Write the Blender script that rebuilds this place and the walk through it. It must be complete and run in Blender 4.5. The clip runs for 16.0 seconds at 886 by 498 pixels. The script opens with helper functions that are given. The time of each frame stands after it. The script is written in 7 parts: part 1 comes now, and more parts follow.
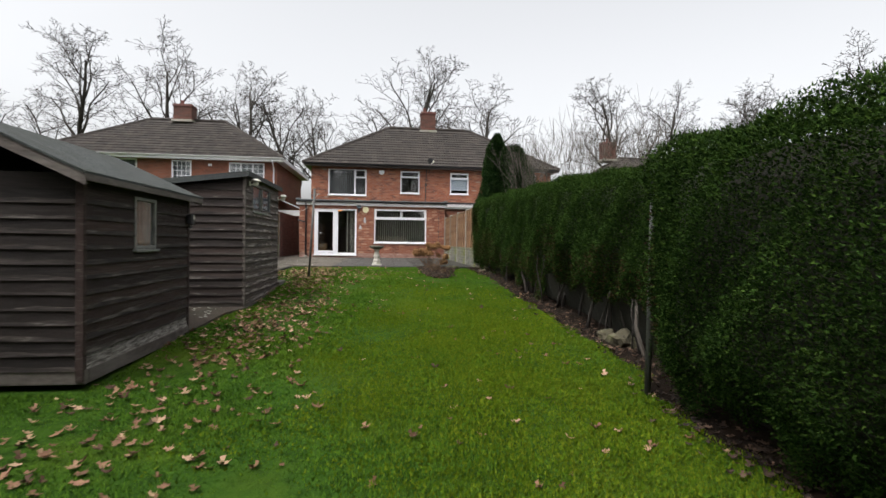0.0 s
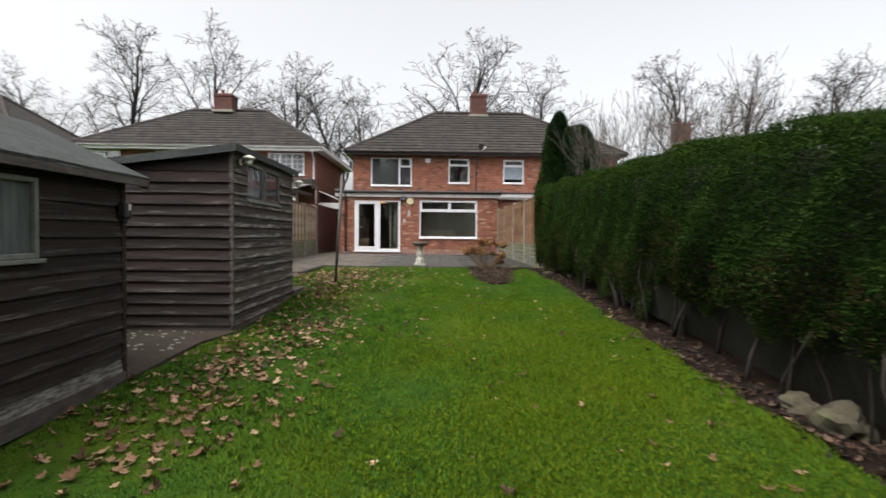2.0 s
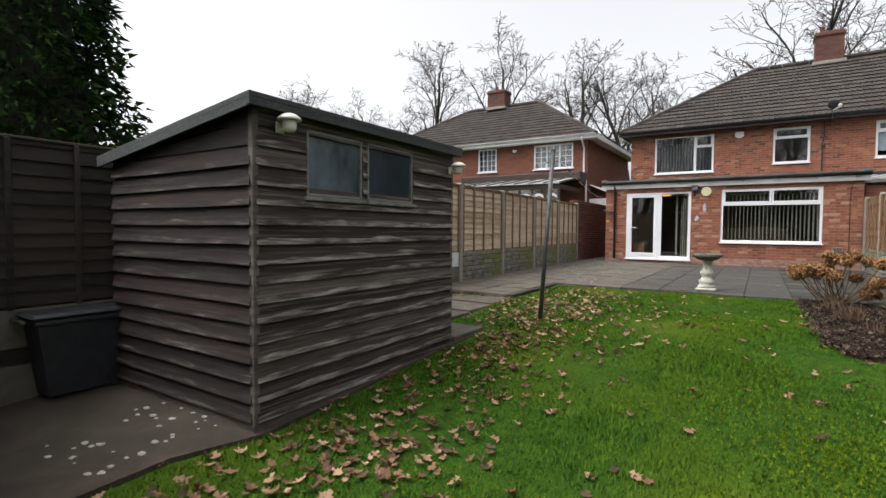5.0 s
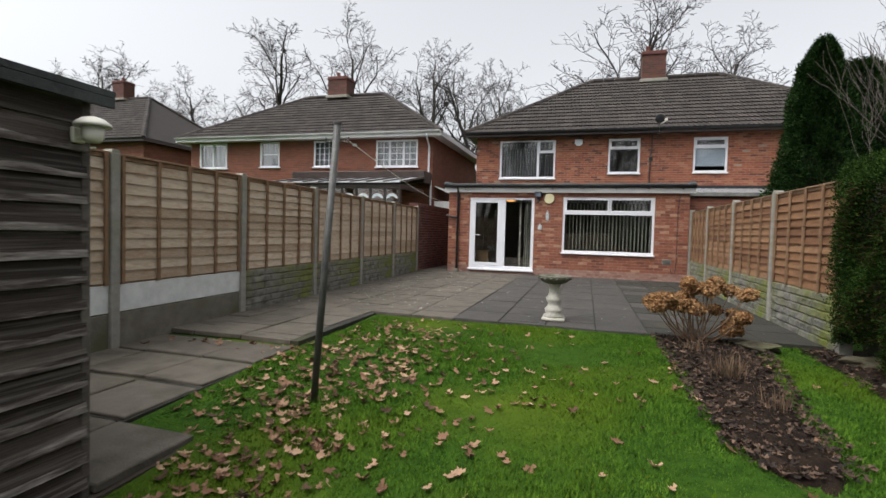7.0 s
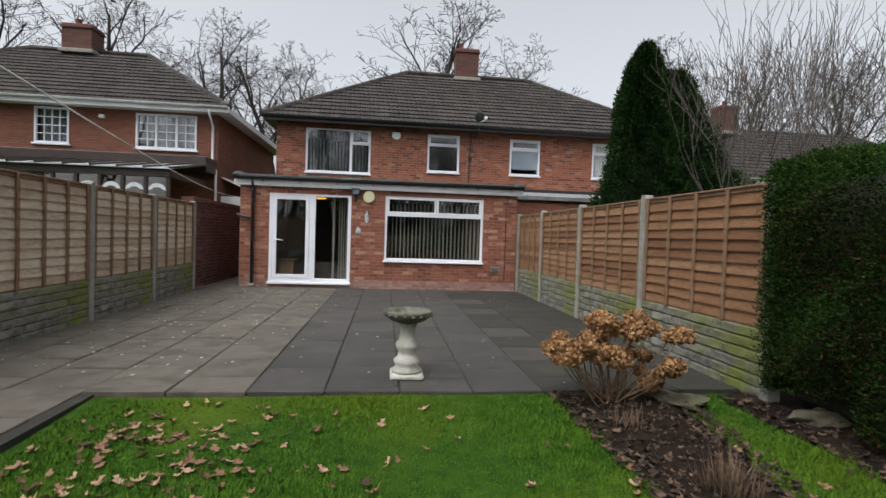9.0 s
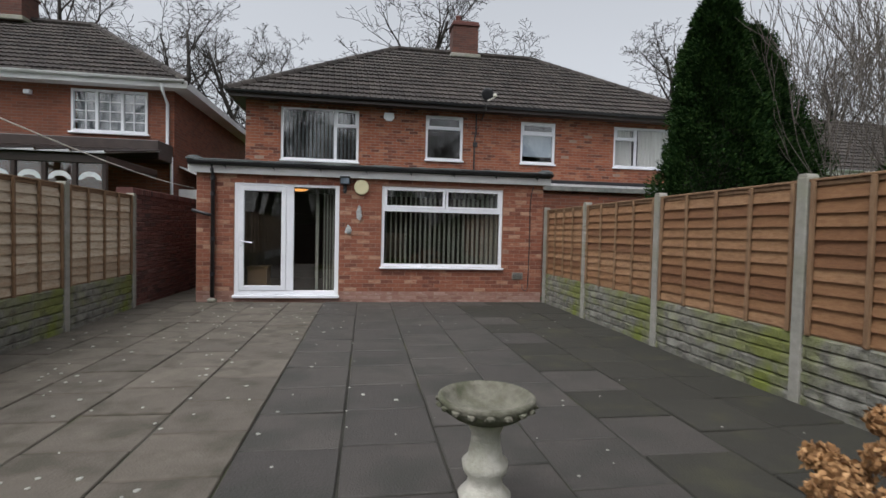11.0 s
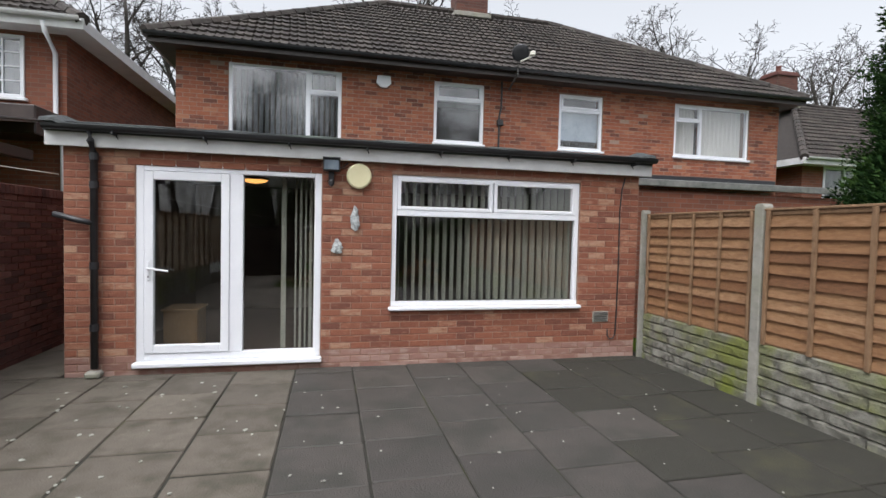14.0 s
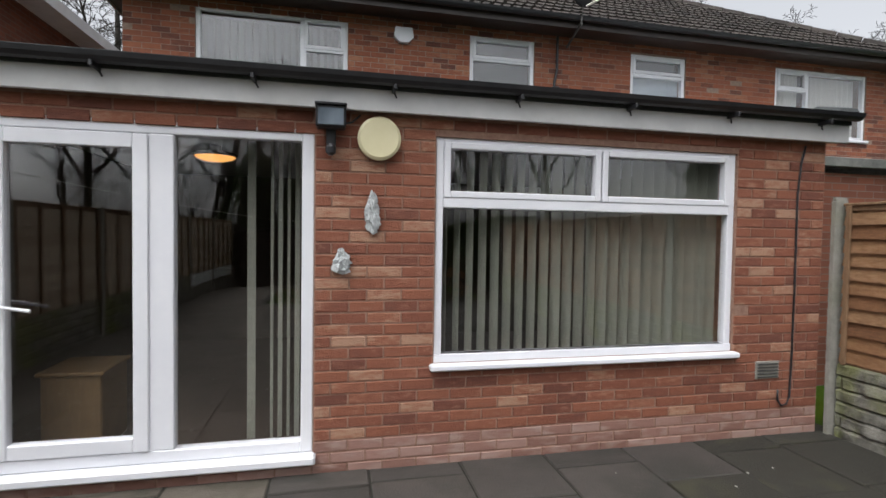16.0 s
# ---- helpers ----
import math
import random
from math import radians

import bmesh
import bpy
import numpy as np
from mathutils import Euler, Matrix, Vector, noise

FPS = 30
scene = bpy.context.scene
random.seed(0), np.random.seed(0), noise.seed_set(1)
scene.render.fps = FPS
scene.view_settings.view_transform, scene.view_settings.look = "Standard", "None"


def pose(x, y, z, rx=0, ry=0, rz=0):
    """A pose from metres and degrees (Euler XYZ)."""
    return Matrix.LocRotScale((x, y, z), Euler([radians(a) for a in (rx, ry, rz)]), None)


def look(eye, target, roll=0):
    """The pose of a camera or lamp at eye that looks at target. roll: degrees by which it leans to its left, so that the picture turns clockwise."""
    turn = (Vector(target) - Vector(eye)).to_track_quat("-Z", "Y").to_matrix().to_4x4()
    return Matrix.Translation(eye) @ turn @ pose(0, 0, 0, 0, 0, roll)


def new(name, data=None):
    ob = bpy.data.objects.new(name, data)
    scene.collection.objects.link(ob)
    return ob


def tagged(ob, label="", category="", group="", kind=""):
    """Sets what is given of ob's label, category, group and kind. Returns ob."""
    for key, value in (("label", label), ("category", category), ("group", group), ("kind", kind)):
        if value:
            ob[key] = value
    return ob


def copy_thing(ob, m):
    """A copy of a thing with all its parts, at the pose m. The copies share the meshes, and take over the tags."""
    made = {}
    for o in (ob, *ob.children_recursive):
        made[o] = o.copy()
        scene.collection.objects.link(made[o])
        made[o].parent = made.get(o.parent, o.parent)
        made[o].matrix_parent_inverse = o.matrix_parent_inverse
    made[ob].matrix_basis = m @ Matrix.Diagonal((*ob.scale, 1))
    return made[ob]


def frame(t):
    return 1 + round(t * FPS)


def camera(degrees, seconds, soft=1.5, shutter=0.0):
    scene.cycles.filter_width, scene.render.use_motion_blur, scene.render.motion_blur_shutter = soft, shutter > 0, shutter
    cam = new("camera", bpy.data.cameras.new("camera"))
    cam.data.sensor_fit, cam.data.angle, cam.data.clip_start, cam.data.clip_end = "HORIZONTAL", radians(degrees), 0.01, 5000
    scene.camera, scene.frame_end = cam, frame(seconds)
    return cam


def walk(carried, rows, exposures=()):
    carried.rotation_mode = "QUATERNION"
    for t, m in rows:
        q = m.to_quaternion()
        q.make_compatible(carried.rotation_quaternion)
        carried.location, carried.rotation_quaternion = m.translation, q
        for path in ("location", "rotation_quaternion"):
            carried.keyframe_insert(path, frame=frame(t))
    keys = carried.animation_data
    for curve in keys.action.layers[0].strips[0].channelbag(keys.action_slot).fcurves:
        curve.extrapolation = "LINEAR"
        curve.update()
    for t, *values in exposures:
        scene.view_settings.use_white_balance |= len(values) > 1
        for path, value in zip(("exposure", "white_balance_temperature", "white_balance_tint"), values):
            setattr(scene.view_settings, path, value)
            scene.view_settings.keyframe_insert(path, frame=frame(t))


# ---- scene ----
cam = camera(84.2, 16.0, 1.5, 0.2)
PATH = [
    (0, (0.675, 1.189, 0.768), (0.909, 3.175, 0.74), 0.8),
    (0.5, (0.752, 1.802, 0.807), (1.116, 3.768, 0.762), 0.7),
    (1, (0.779, 2.4, 0.842), (1.197, 4.355, 0.792), 0.8),
    (1.5, (0.771, 2.92, 0.837), (1.189, 4.875, 0.785), 0.7),
    (2, (0.788, 3.473, 0.834), (0.823, 5.472, 0.775), 0.6),
    (2.5, (0.829, 4.091, 0.824), (0.468, 6.057, 0.752), 0.4),
    (3, (0.936, 4.733, 0.845), (0.341, 6.641, 0.773), 0.3),
    (3.5, (1.02, 5.373, 0.848), (0.148, 7.172, 0.769), 0.1),
    (3.7, (1.055, 5.627, 0.861), (0.112, 7.389, 0.793), -0.1),
    (5.8, (1.141, 8.001, 1.096), (0.048, 9.673, 1.011), 0.4),
    (6, (1.124, 8.27, 1.117), (0.168, 10.024, 1.039), 0.7),
    (6.5, (1.016, 8.916, 1.138), (0.327, 10.792, 1.067), 1.2),
    (7, (0.803, 9.467, 1.187), (0.245, 11.386, 1.114), 1.6),
    (7.5, (0.626, 10.029, 1.23), (0.314, 12.003, 1.158), 1.7),
    (8, (0.438, 10.598, 1.27), (0.392, 12.596, 1.21), 1.9),
    (8.5, (0.309, 11.165, 1.288), (0.47, 13.158, 1.232), 1.9),
    (8.7, (0.263, 11.415, 1.297), (0.46, 13.404, 1.244), 1.9),
    (10.8, (-0.098, 13.842, 1.349), (0.217, 15.816, 1.291), 1.2),
    (11, (-0.132, 14.08, 1.353), (0.183, 16.054, 1.288), 1.3),
    (11.5, (-0.217, 14.72, 1.38), (0.087, 16.695, 1.313), 1.3),
    (12, (-0.297, 15.371, 1.418), (-0.006, 17.349, 1.347), 1.1),
    (12.5, (-0.368, 16.044, 1.465), (-0.081, 18.022, 1.392), 1.1),
    (13, (-0.44, 16.633, 1.504), (-0.104, 18.604, 1.43), 1.1),
    (13.5, (-0.494, 17.199, 1.544), (-0.049, 19.148, 1.481), 1.1),
    (14, (-0.52, 17.779, 1.575), (-0.069, 19.726, 1.503), 1.3),
    (14.5, (-0.539, 18.387, 1.591), (-0.087, 20.334, 1.517), 1.0),
    (15, (-0.53, 18.977, 1.572), (-0.09, 20.927, 1.508), 1.1),
    (15.5, (-0.5, 19.581, 1.56), (-0.072, 21.533, 1.5), 0.9),
    (16, (-0.471, 20.168, 1.567), (-0.046, 22.122, 1.505), 0.9),
]
EXPOSURES = [(0.0, 1.07, 6500, 10), (2.0, 1.12, 6500, 10), (3.5, 1.15, 6500, 10), (6.0, 1.05, 6450, 10), (7.0, 0.92, 6400, 10), (8.0, 0.8, 6300, 10), (8.5, 0.76, 6250, 10), (11.0, 0.57, 6200, 10), (12.5, 0.83, 6200, 10), (14.5, 1.03, 6250, 10.5), (15.5, 0.85, 6300, 10.5), (16.0, 0.76, 6300, 10.5)]
SKY_STRENGTH = 0.15
walk(cam, [(t, look(eye, target, roll)) for t, eye, target, roll in PATH], EXPOSURES)
# ---- light ----
world = bpy.data.worlds.new("overcast_sky")
scene.world = world
world.use_nodes = True
wn, wl = world.node_tree.nodes, world.node_tree.links
sky = wn.new("ShaderNodeTexSky")
sky.sky_type, sky.sun_disc = "NISHITA", False
sky.sun_elevation, sky.sun_rotation = radians(60), radians(222)
sky.air_density, sky.dust_density, sky.ozone_density = 1.0, 6.0, 1.0
cloud = wn.new("ShaderNodeHueSaturation")
cloud.inputs["Saturation"].default_value = 0.12
wl.new(sky.outputs["Color"], cloud.inputs["Color"])
bg = wn["Background"]
bg.inputs["Strength"].default_value = SKY_STRENGTH
wl.new(cloud.outputs["Color"], bg.inputs["Color"])
sun_data = bpy.data.lights.new("sun", "SUN")
sun_data.energy, sun_data.angle, sun_data.color = 0.3, radians(40), (1.0, 0.97, 0.93)
sun = new("sun", sun_data)
sun.matrix_world = look((0, 0, 30), (0.33 * 23, 0.37 * 23, 30 - 0.87 * 23))


# ---- materials ----
def surface(name, colours, scale=4.0, rough=0.7, bump=0.2, bump_scale=40.0, metallic=0.0, vary="", stretch=(1, 1, 1), stain=None, stain_scale=0.8, stain_amount=0.5, spec=0.5, detail=6.0, stain_from=0.48, own=0.8, within=0.45):
    """Layered procedural surface: colours mixed by noise, a second large scale of stains, and fine relief.
    vary: 'object' or 'island' gives each piece its own tone out of the colours; own, within: how far pieces differ, and how far one differs in itself."""
    m = bpy.data.materials.new(name)
    m.use_nodes = True
    n, l = m.node_tree.nodes, m.node_tree.links
    b = n["Principled BSDF"]
    tc = n.new("ShaderNodeTexCoord")
    mp = n.new("ShaderNodeMapping")
    mp.inputs["Scale"].default_value = stretch
    if vary == "object":
        oi = n.new("ShaderNodeObjectInfo")
        shift = n.new("ShaderNodeVectorMath")
        shift.operation = "MULTIPLY_ADD"
        mul = n.new("ShaderNodeMath")
        mul.operation = "MULTIPLY"
        mul.inputs[1].default_value = 57.0
        l.new(oi.outputs["Random"], mul.inputs[0])
        add = n.new("ShaderNodeVectorMath")
        l.new(tc.outputs["Object"], add.inputs[0])
        l.new(mul.outputs[0], add.inputs[1])
        l.new(add.outputs[0], mp.inputs["Vector"])
        rnd = oi.outputs["Random"]
    else:
        l.new(tc.outputs["Object"], mp.inputs["Vector"])
        rnd = n.new("ShaderNodeNewGeometry").outputs["Random Per Island"] if vary == "island" else None
    grain = n.new("ShaderNodeTexNoise")
    grain.inputs["Scale"].default_value, grain.inputs["Detail"].default_value = scale, detail
    grain.inputs["Roughness"].default_value = 0.65
    l.new(mp.outputs[0], grain.inputs["Vector"])
    fac = grain.outputs["Fac"]
    if rnd is not None:
        mix = n.new("ShaderNodeMath")
        mix.operation = "MULTIPLY_ADD"
        mix.inputs[1].default_value = within
        l.new(grain.outputs["Fac"], mix.inputs[0])
        sc = n.new("ShaderNodeMath")
        sc.operation = "MULTIPLY_ADD"
        sc.inputs[1].default_value, sc.inputs[2].default_value = own, 0.5 - 0.5 * (own + within)
        l.new(rnd, sc.inputs[0])
        l.new(sc.outputs[0], mix.inputs[2])
        fac = mix.outputs[0]
    ramp = n.new("ShaderNodeValToRGB")
    e = ramp.color_ramp.elements
    lo, hi = (0.3, 0.7) if rnd is None else (0.1, 0.9)
    for i, c in enumerate(colours):
        p = lo + (hi - lo) * i / max(1, len(colours) - 1)
        el = e[i] if i < 2 else e.new(p)
        el.position, el.color = p, (*c, 1)
    l.new(fac, ramp.inputs[0])
    col = ramp.outputs[0]
    if stain:
        big = n.new("ShaderNodeTexNoise")
        big.inputs["Scale"].default_value, big.inputs["Detail"].default_value = stain_scale, 5
        l.new(mp.outputs[0], big.inputs["Vector"])
        mr = n.new("ShaderNodeMapRange")
        mr.inputs["From Min"].default_value, mr.inputs["From Max"].default_value = stain_from, stain_from + 0.2
        mr.inputs["To Max"].default_value = stain_amount
        l.new(big.outputs["Fac"], mr.inputs["Value"])
        mx = n.new("ShaderNodeMix")
        mx.data_type = "RGBA"
        l.new(mr.outputs[0], mx.inputs["Factor"])
        l.new(col, mx.inputs["A"])
        mx.inputs["B"].default_value = (*stain, 1)
        col = mx.outputs["Result"]
    l.new(col, b.inputs["Base Color"])
    b.inputs["Roughness"].default_value, b.inputs["Metallic"].default_value = rough, metallic
    b.inputs["Specular IOR Level"].default_value = spec
    if bump:
        fine = n.new("ShaderNodeTexNoise")
        fine.inputs["Scale"].default_value, fine.inputs["Detail"].default_value = bump_scale, 4
        l.new(mp.outputs[0], fine.inputs["Vector"])
        bp = n.new("ShaderNodeBump")
        bp.inputs["Strength"].default_value, bp.inputs["Distance"].default_value = bump, 0.01
        l.new(fine.outputs["Fac"], bp.inputs["Height"])
        l.new(bp.outputs[0], b.inputs["Normal"])
    return m


def brick_sheet(name, c1, c2, mortar, axis="xz"):
    """Brickwork for walls that stay far off."""
    m = bpy.data.materials.new(name)
    m.use_nodes = True
    n, l = m.node_tree.nodes, m.node_tree.links
    b = n["Principled BSDF"]
    tc, sp, cb = n.new("ShaderNodeTexCoord"), n.new("ShaderNodeSeparateXYZ"), n.new("ShaderNodeCombineXYZ")
    ad = n.new("ShaderNodeMath")
    l.new(tc.outputs["Object"], sp.inputs[0])
    l.new(sp.outputs["X"], ad.inputs[0])
    l.new(sp.outputs["Y"], ad.inputs[1])
    l.new(ad.outputs[0], cb.inputs["X"])
    l.new(sp.outputs["Z"], cb.inputs["Y"])
    t = n.new("ShaderNodeTexBrick")
    t.inputs["Scale"].default_value = 1.0
    t.inputs["Brick Width"].default_value, t.inputs["Row Height"].default_value, t.inputs["Mortar Size"].default_value = 0.225, 0.075, 0.006
    t.inputs["Color1"].default_value, t.inputs["Color2"].default_value, t.inputs["Mortar"].default_value = (*c1, 1), (*c2, 1), (*mortar, 1)
    l.new(cb.outputs[0], t.inputs["Vector"])
    nz = n.new("ShaderNodeTexNoise")
    nz.inputs["Scale"].default_value, nz.inputs["Detail"].default_value = 1.3, 6
    l.new(tc.outputs["Object"], nz.inputs["Vector"])
    mx = n.new("ShaderNodeMix")
    mx.data_type, mx.blend_type = "RGBA", "MULTIPLY"
    mx.inputs["Factor"].default_value = 0.35
    l.new(t.outputs["Color"], mx.inputs["A"])
    l.new(nz.outputs["Fac"], mx.inputs["B"])
    l.new(mx.outputs["Result"], b.inputs["Base Color"])
    bp = n.new("ShaderNodeBump")
    bp.inputs["Strength"].default_value, bp.inputs["Distance"].default_value = 0.6, 0.01
    bp.invert = True
    l.new(t.outputs["Fac"], bp.inputs["Height"])
    l.new(bp.outputs[0], b.inputs["Normal"])
    b.inputs["Roughness"].default_value = 0.9
    return m


def pane_glass(name, tint=(1, 1, 1), gloss=0.075, rough=0.0):
    m = bpy.data.materials.new(name)
    m.use_nodes = True
    n, l = m.node_tree.nodes, m.node_tree.links
    n.remove(n["Principled BSDF"])
    tr, gl, mx = n.new("ShaderNodeBsdfTransparent"), n.new("ShaderNodeBsdfGlossy"), n.new("ShaderNodeMixShader")
    tr.inputs["Color"].default_value = (*tint, 1)
    gl.inputs["Roughness"].default_value = rough
    lw, pw, fr = n.new("ShaderNodeLayerWeight"), n.new("ShaderNodeMath"), n.new("ShaderNodeMath")
    lw.inputs["Blend"].default_value = 0.5
    pw.operation, fr.operation = "POWER", "MULTIPLY_ADD"
    pw.inputs[1].default_value = 5.0
    fr.inputs[1].default_value, fr.inputs[2].default_value = 0.9, gloss
    l.new(lw.outputs["Facing"], pw.inputs[0])
    l.new(pw.outputs[0], fr.inputs[0])
    wob, bp = n.new("ShaderNodeTexNoise"), n.new("ShaderNodeBump")
    wob.inputs["Scale"].default_value = 1.2
    bp.inputs["Strength"].default_value, bp.inputs["Distance"].default_value = 0.04, 0.05
    l.new(wob.outputs["Fac"], bp.inputs["Height"])
    l.new(bp.outputs[0], gl.inputs["Normal"])
    l.new(fr.outputs[0], mx.inputs[0])
    l.new(tr.outputs[0], mx.inputs[1])
    l.new(gl.outputs[0], mx.inputs[2])
    l.new(mx.outputs[0], n["Material Output"].inputs["Surface"])
    return m


def glow(name, colour, strength):
    m = bpy.data.materials.new(name)
    m.use_nodes = True
    b = m.node_tree.nodes["Principled BSDF"]
    b.inputs["Base Color"].default_value = (*colour, 1)
    b.inputs["Emission Color"].default_value = (*colour, 1)
    b.inputs["Emission Strength"].default_value = strength
    return m


BRICKS = [(0.135, 0.048, 0.031), (0.185, 0.063, 0.037), (0.215, 0.075, 0.042), (0.24, 0.087, 0.048), (0.205, 0.07, 0.04), (0.27, 0.108, 0.062), (0.37, 0.215, 0.14)]
M_brick = surface("red_facing_brick", BRICKS, 9, 0.88, 0.7, 60, vary="object", stretch=(1, 1, 3), stain=(0.37, 0.23, 0.16), stain_scale=9, stain_amount=0.4, stain_from=0.57, own=0.8, within=0.6)
M_brick_rest = surface("red_facing_brick_rest", BRICKS, 9, 0.88, 0.7, 60, vary="island", stretch=(1, 1, 3), stain=(0.37, 0.23, 0.16), stain_scale=9, stain_amount=0.4, stain_from=0.57, own=0.8, within=0.6)
UPPER = [(0.1, 0.037, 0.026), (0.185, 0.059, 0.033), (0.245, 0.08, 0.041), (0.275, 0.095, 0.047), (0.215, 0.069, 0.037), (0.32, 0.14, 0.078)]
M_brick_upper = surface("orange_red_brick", UPPER, 9, 0.88, 0.5, 60, vary="island", stretch=(1, 1, 3), own=0.8, within=0.6)
M_brick_upper_own = surface("orange_red_brick_piece", UPPER, 9, 0.88, 0.5, 60, vary="object", stretch=(1, 1, 3), own=0.8, within=0.6)
M_brick_dark = surface("dark_garden_wall_brick", [(0.049, 0.0225, 0.02), (0.091, 0.03375, 0.028), (0.119, 0.04125, 0.032), (0.14, 0.0675, 0.056)], 9, 0.9, 0.5, 60, vary="island")
M_mortar = surface("lime_mortar", [(0.2, 0.108, 0.076), (0.31, 0.19, 0.138)], 20, 0.95, 0.6, 90)
M_mortar_dark = surface("weathered_mortar", [(0.208, 0.143, 0.117), (0.312, 0.234, 0.182)], 20, 0.95, 0.6, 90)
M_wall_far = brick_sheet("neighbour_brickwork", (0.26, 0.088, 0.047), (0.17, 0.058, 0.034), (0.2, 0.13, 0.1))
TILES = [(0.0155, 0.0113, 0.0092), (0.025, 0.0182, 0.015), (0.033, 0.0248, 0.0205), (0.045, 0.035, 0.029)]
M_tile = surface("brown_concrete_tile", TILES, 14, 0.82, 0.4, 90, vary="object", stain=(0.09, 0.09, 0.075), stain_scale=9, stain_amount=0.3)
M_tile_rest = surface("brown_concrete_tile_rest", TILES, 14, 0.82, 0.4, 90, vary="island", stain=(0.09, 0.09, 0.075), stain_scale=9, stain_amount=0.3)
M_roof_under = surface("roof_underlay", [(0.0144, 0.01152, 0.00936), (0.0288, 0.0216, 0.018)], 10, 0.9, 0.3)
M_upvc = surface("white_upvc", [(0.6804, 0.6907, 0.7285), (0.7628, 0.7679, 0.791)], 2, 0.32, 0.03, 30)
M_white_board = surface("white_painted_board", [(0.527, 0.527, 0.527), (0.663, 0.663, 0.6545)], 3, 0.5, 0.1, 30, stain=(0.4, 0.39, 0.36), stain_amount=0.4)
M_black = surface("black_plastic", [(0.012, 0.012, 0.014), (0.025, 0.025, 0.028)], 8, 0.42, 0.1, 60)
M_felt = surface("mineral_felt", [(0.02, 0.023, 0.024), (0.05, 0.055, 0.055)], 30, 0.8, 0.5, 160, stain=(0.09, 0.11, 0.09), stain_amount=0.6)
M_felt_grey = surface("green_grey_mineral_felt", [(0.01152, 0.0148, 0.01368), (0.036, 0.04144, 0.03888), (0.0612, 0.06956, 0.0648)], 16, 0.92, 0.8, 120, stain=(0.022, 0.026, 0.02), stain_scale=2.2, stain_amount=0.75, stain_from=0.44, detail=9.0)
M_glass = pane_glass("window_glass", gloss=0.105)
# Room walls and carpet toned very dark: indoor shade is put into the colour.
M_dark_room = surface("darkened_room_wall", [(0.06, 0.051, 0.042), (0.084, 0.072, 0.06)], 3, 0.9, 0.05)
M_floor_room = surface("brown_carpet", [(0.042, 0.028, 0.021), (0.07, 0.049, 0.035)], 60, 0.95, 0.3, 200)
M_blind = surface("sage_blind_fabric", [(0.2125, 0.221, 0.1785), (0.2635, 0.272, 0.2253)], 30, 0.85, 0.2, 200)
M_curtain = surface("pale_curtain_cloth", [(0.55, 0.55, 0.52), (0.66, 0.66, 0.63)], 20, 0.9, 0.2, 150)
M_shed = surface("dark_creosoted_board", [(0.02, 0.0147, 0.0124), (0.044, 0.033, 0.028), (0.09, 0.07, 0.06), (0.17, 0.14, 0.122)], 7, 0.72, 0.8, 45, vary="object", stretch=(4, 0.45, 18), stain=(0.27, 0.245, 0.22), stain_scale=2.6, stain_amount=0.6, stain_from=0.5, spec=0.3, own=0.5, within=0.9)
# End-wall copy of the side boards, darker: that wall's shade is in the colour.
M_shed_x = surface("shade_toned_creosoted_end_board", [(0.008, 0.0055, 0.0047), (0.016, 0.0105, 0.0088), (0.028, 0.018, 0.0148), (0.046, 0.029, 0.023)], 7, 0.72, 0.8, 45, vary="object", stretch=(0.5, 4, 18), stain=(0.1, 0.083, 0.072), stain_scale=2.6, stain_amount=0.5, stain_from=0.52, spec=0.3, own=0.5, within=0.9)
M_shed_edge = surface("worn_grey_board_edge", [(0.018, 0.013, 0.011), (0.07, 0.055, 0.048), (0.24, 0.213, 0.192), (0.48, 0.44, 0.4)], 3.2, 0.9, 0.6, 45, stretch=(0.9, 0.9, 9), detail=10.0)
M_shed_black = surface("black_creosoted_board", [(0.011, 0.0075, 0.0066), (0.023, 0.0148, 0.0128), (0.039, 0.0245, 0.0205), (0.06, 0.036, 0.029)], 7, 0.75, 0.8, 45, vary="object", stretch=(4, 0.5, 18), stain=(0.13, 0.115, 0.105), stain_scale=3.4, stain_amount=0.6, stain_from=0.56, spec=0.25, own=0.5, within=0.9)
# Same black boards for the end walls, with their shade coloured in.
M_shed_black_x = surface("shade_toned_black_end_board", [(0.006, 0.0045, 0.004), (0.012, 0.0085, 0.0075), (0.02, 0.0135, 0.0115)], 7, 0.75, 0.7, 45, vary="object", stretch=(1.5, 4, 16), stain=(0.04, 0.034, 0.03), stain_scale=2.2, stain_amount=0.4, spec=0.25, own=0.5, within=0.9)
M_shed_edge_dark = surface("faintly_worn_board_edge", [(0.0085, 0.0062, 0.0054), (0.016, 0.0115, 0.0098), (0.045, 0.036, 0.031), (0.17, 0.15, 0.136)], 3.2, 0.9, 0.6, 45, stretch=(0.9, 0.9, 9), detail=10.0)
M_sill_board = surface("bleached_sill_board", [(0.03, 0.024, 0.02), (0.12, 0.105, 0.093), (0.3, 0.28, 0.255), (0.42, 0.395, 0.36)], 3.4, 0.9, 0.8, 45, stretch=(2, 2, 14), detail=9.0)
M_shed_trim = surface("weathered_dark_timber", [(0.039, 0.0312, 0.026), (0.117, 0.0975, 0.0845)], 8, 0.85, 0.6, 50, stretch=(1, 1, 4), stain=(0.2, 0.18, 0.16), stain_amount=0.5)
M_shed_frame = surface("grey_green_painted_frame", [(0.1, 0.105, 0.095), (0.22, 0.22, 0.2)], 9, 0.7, 0.4, 60)
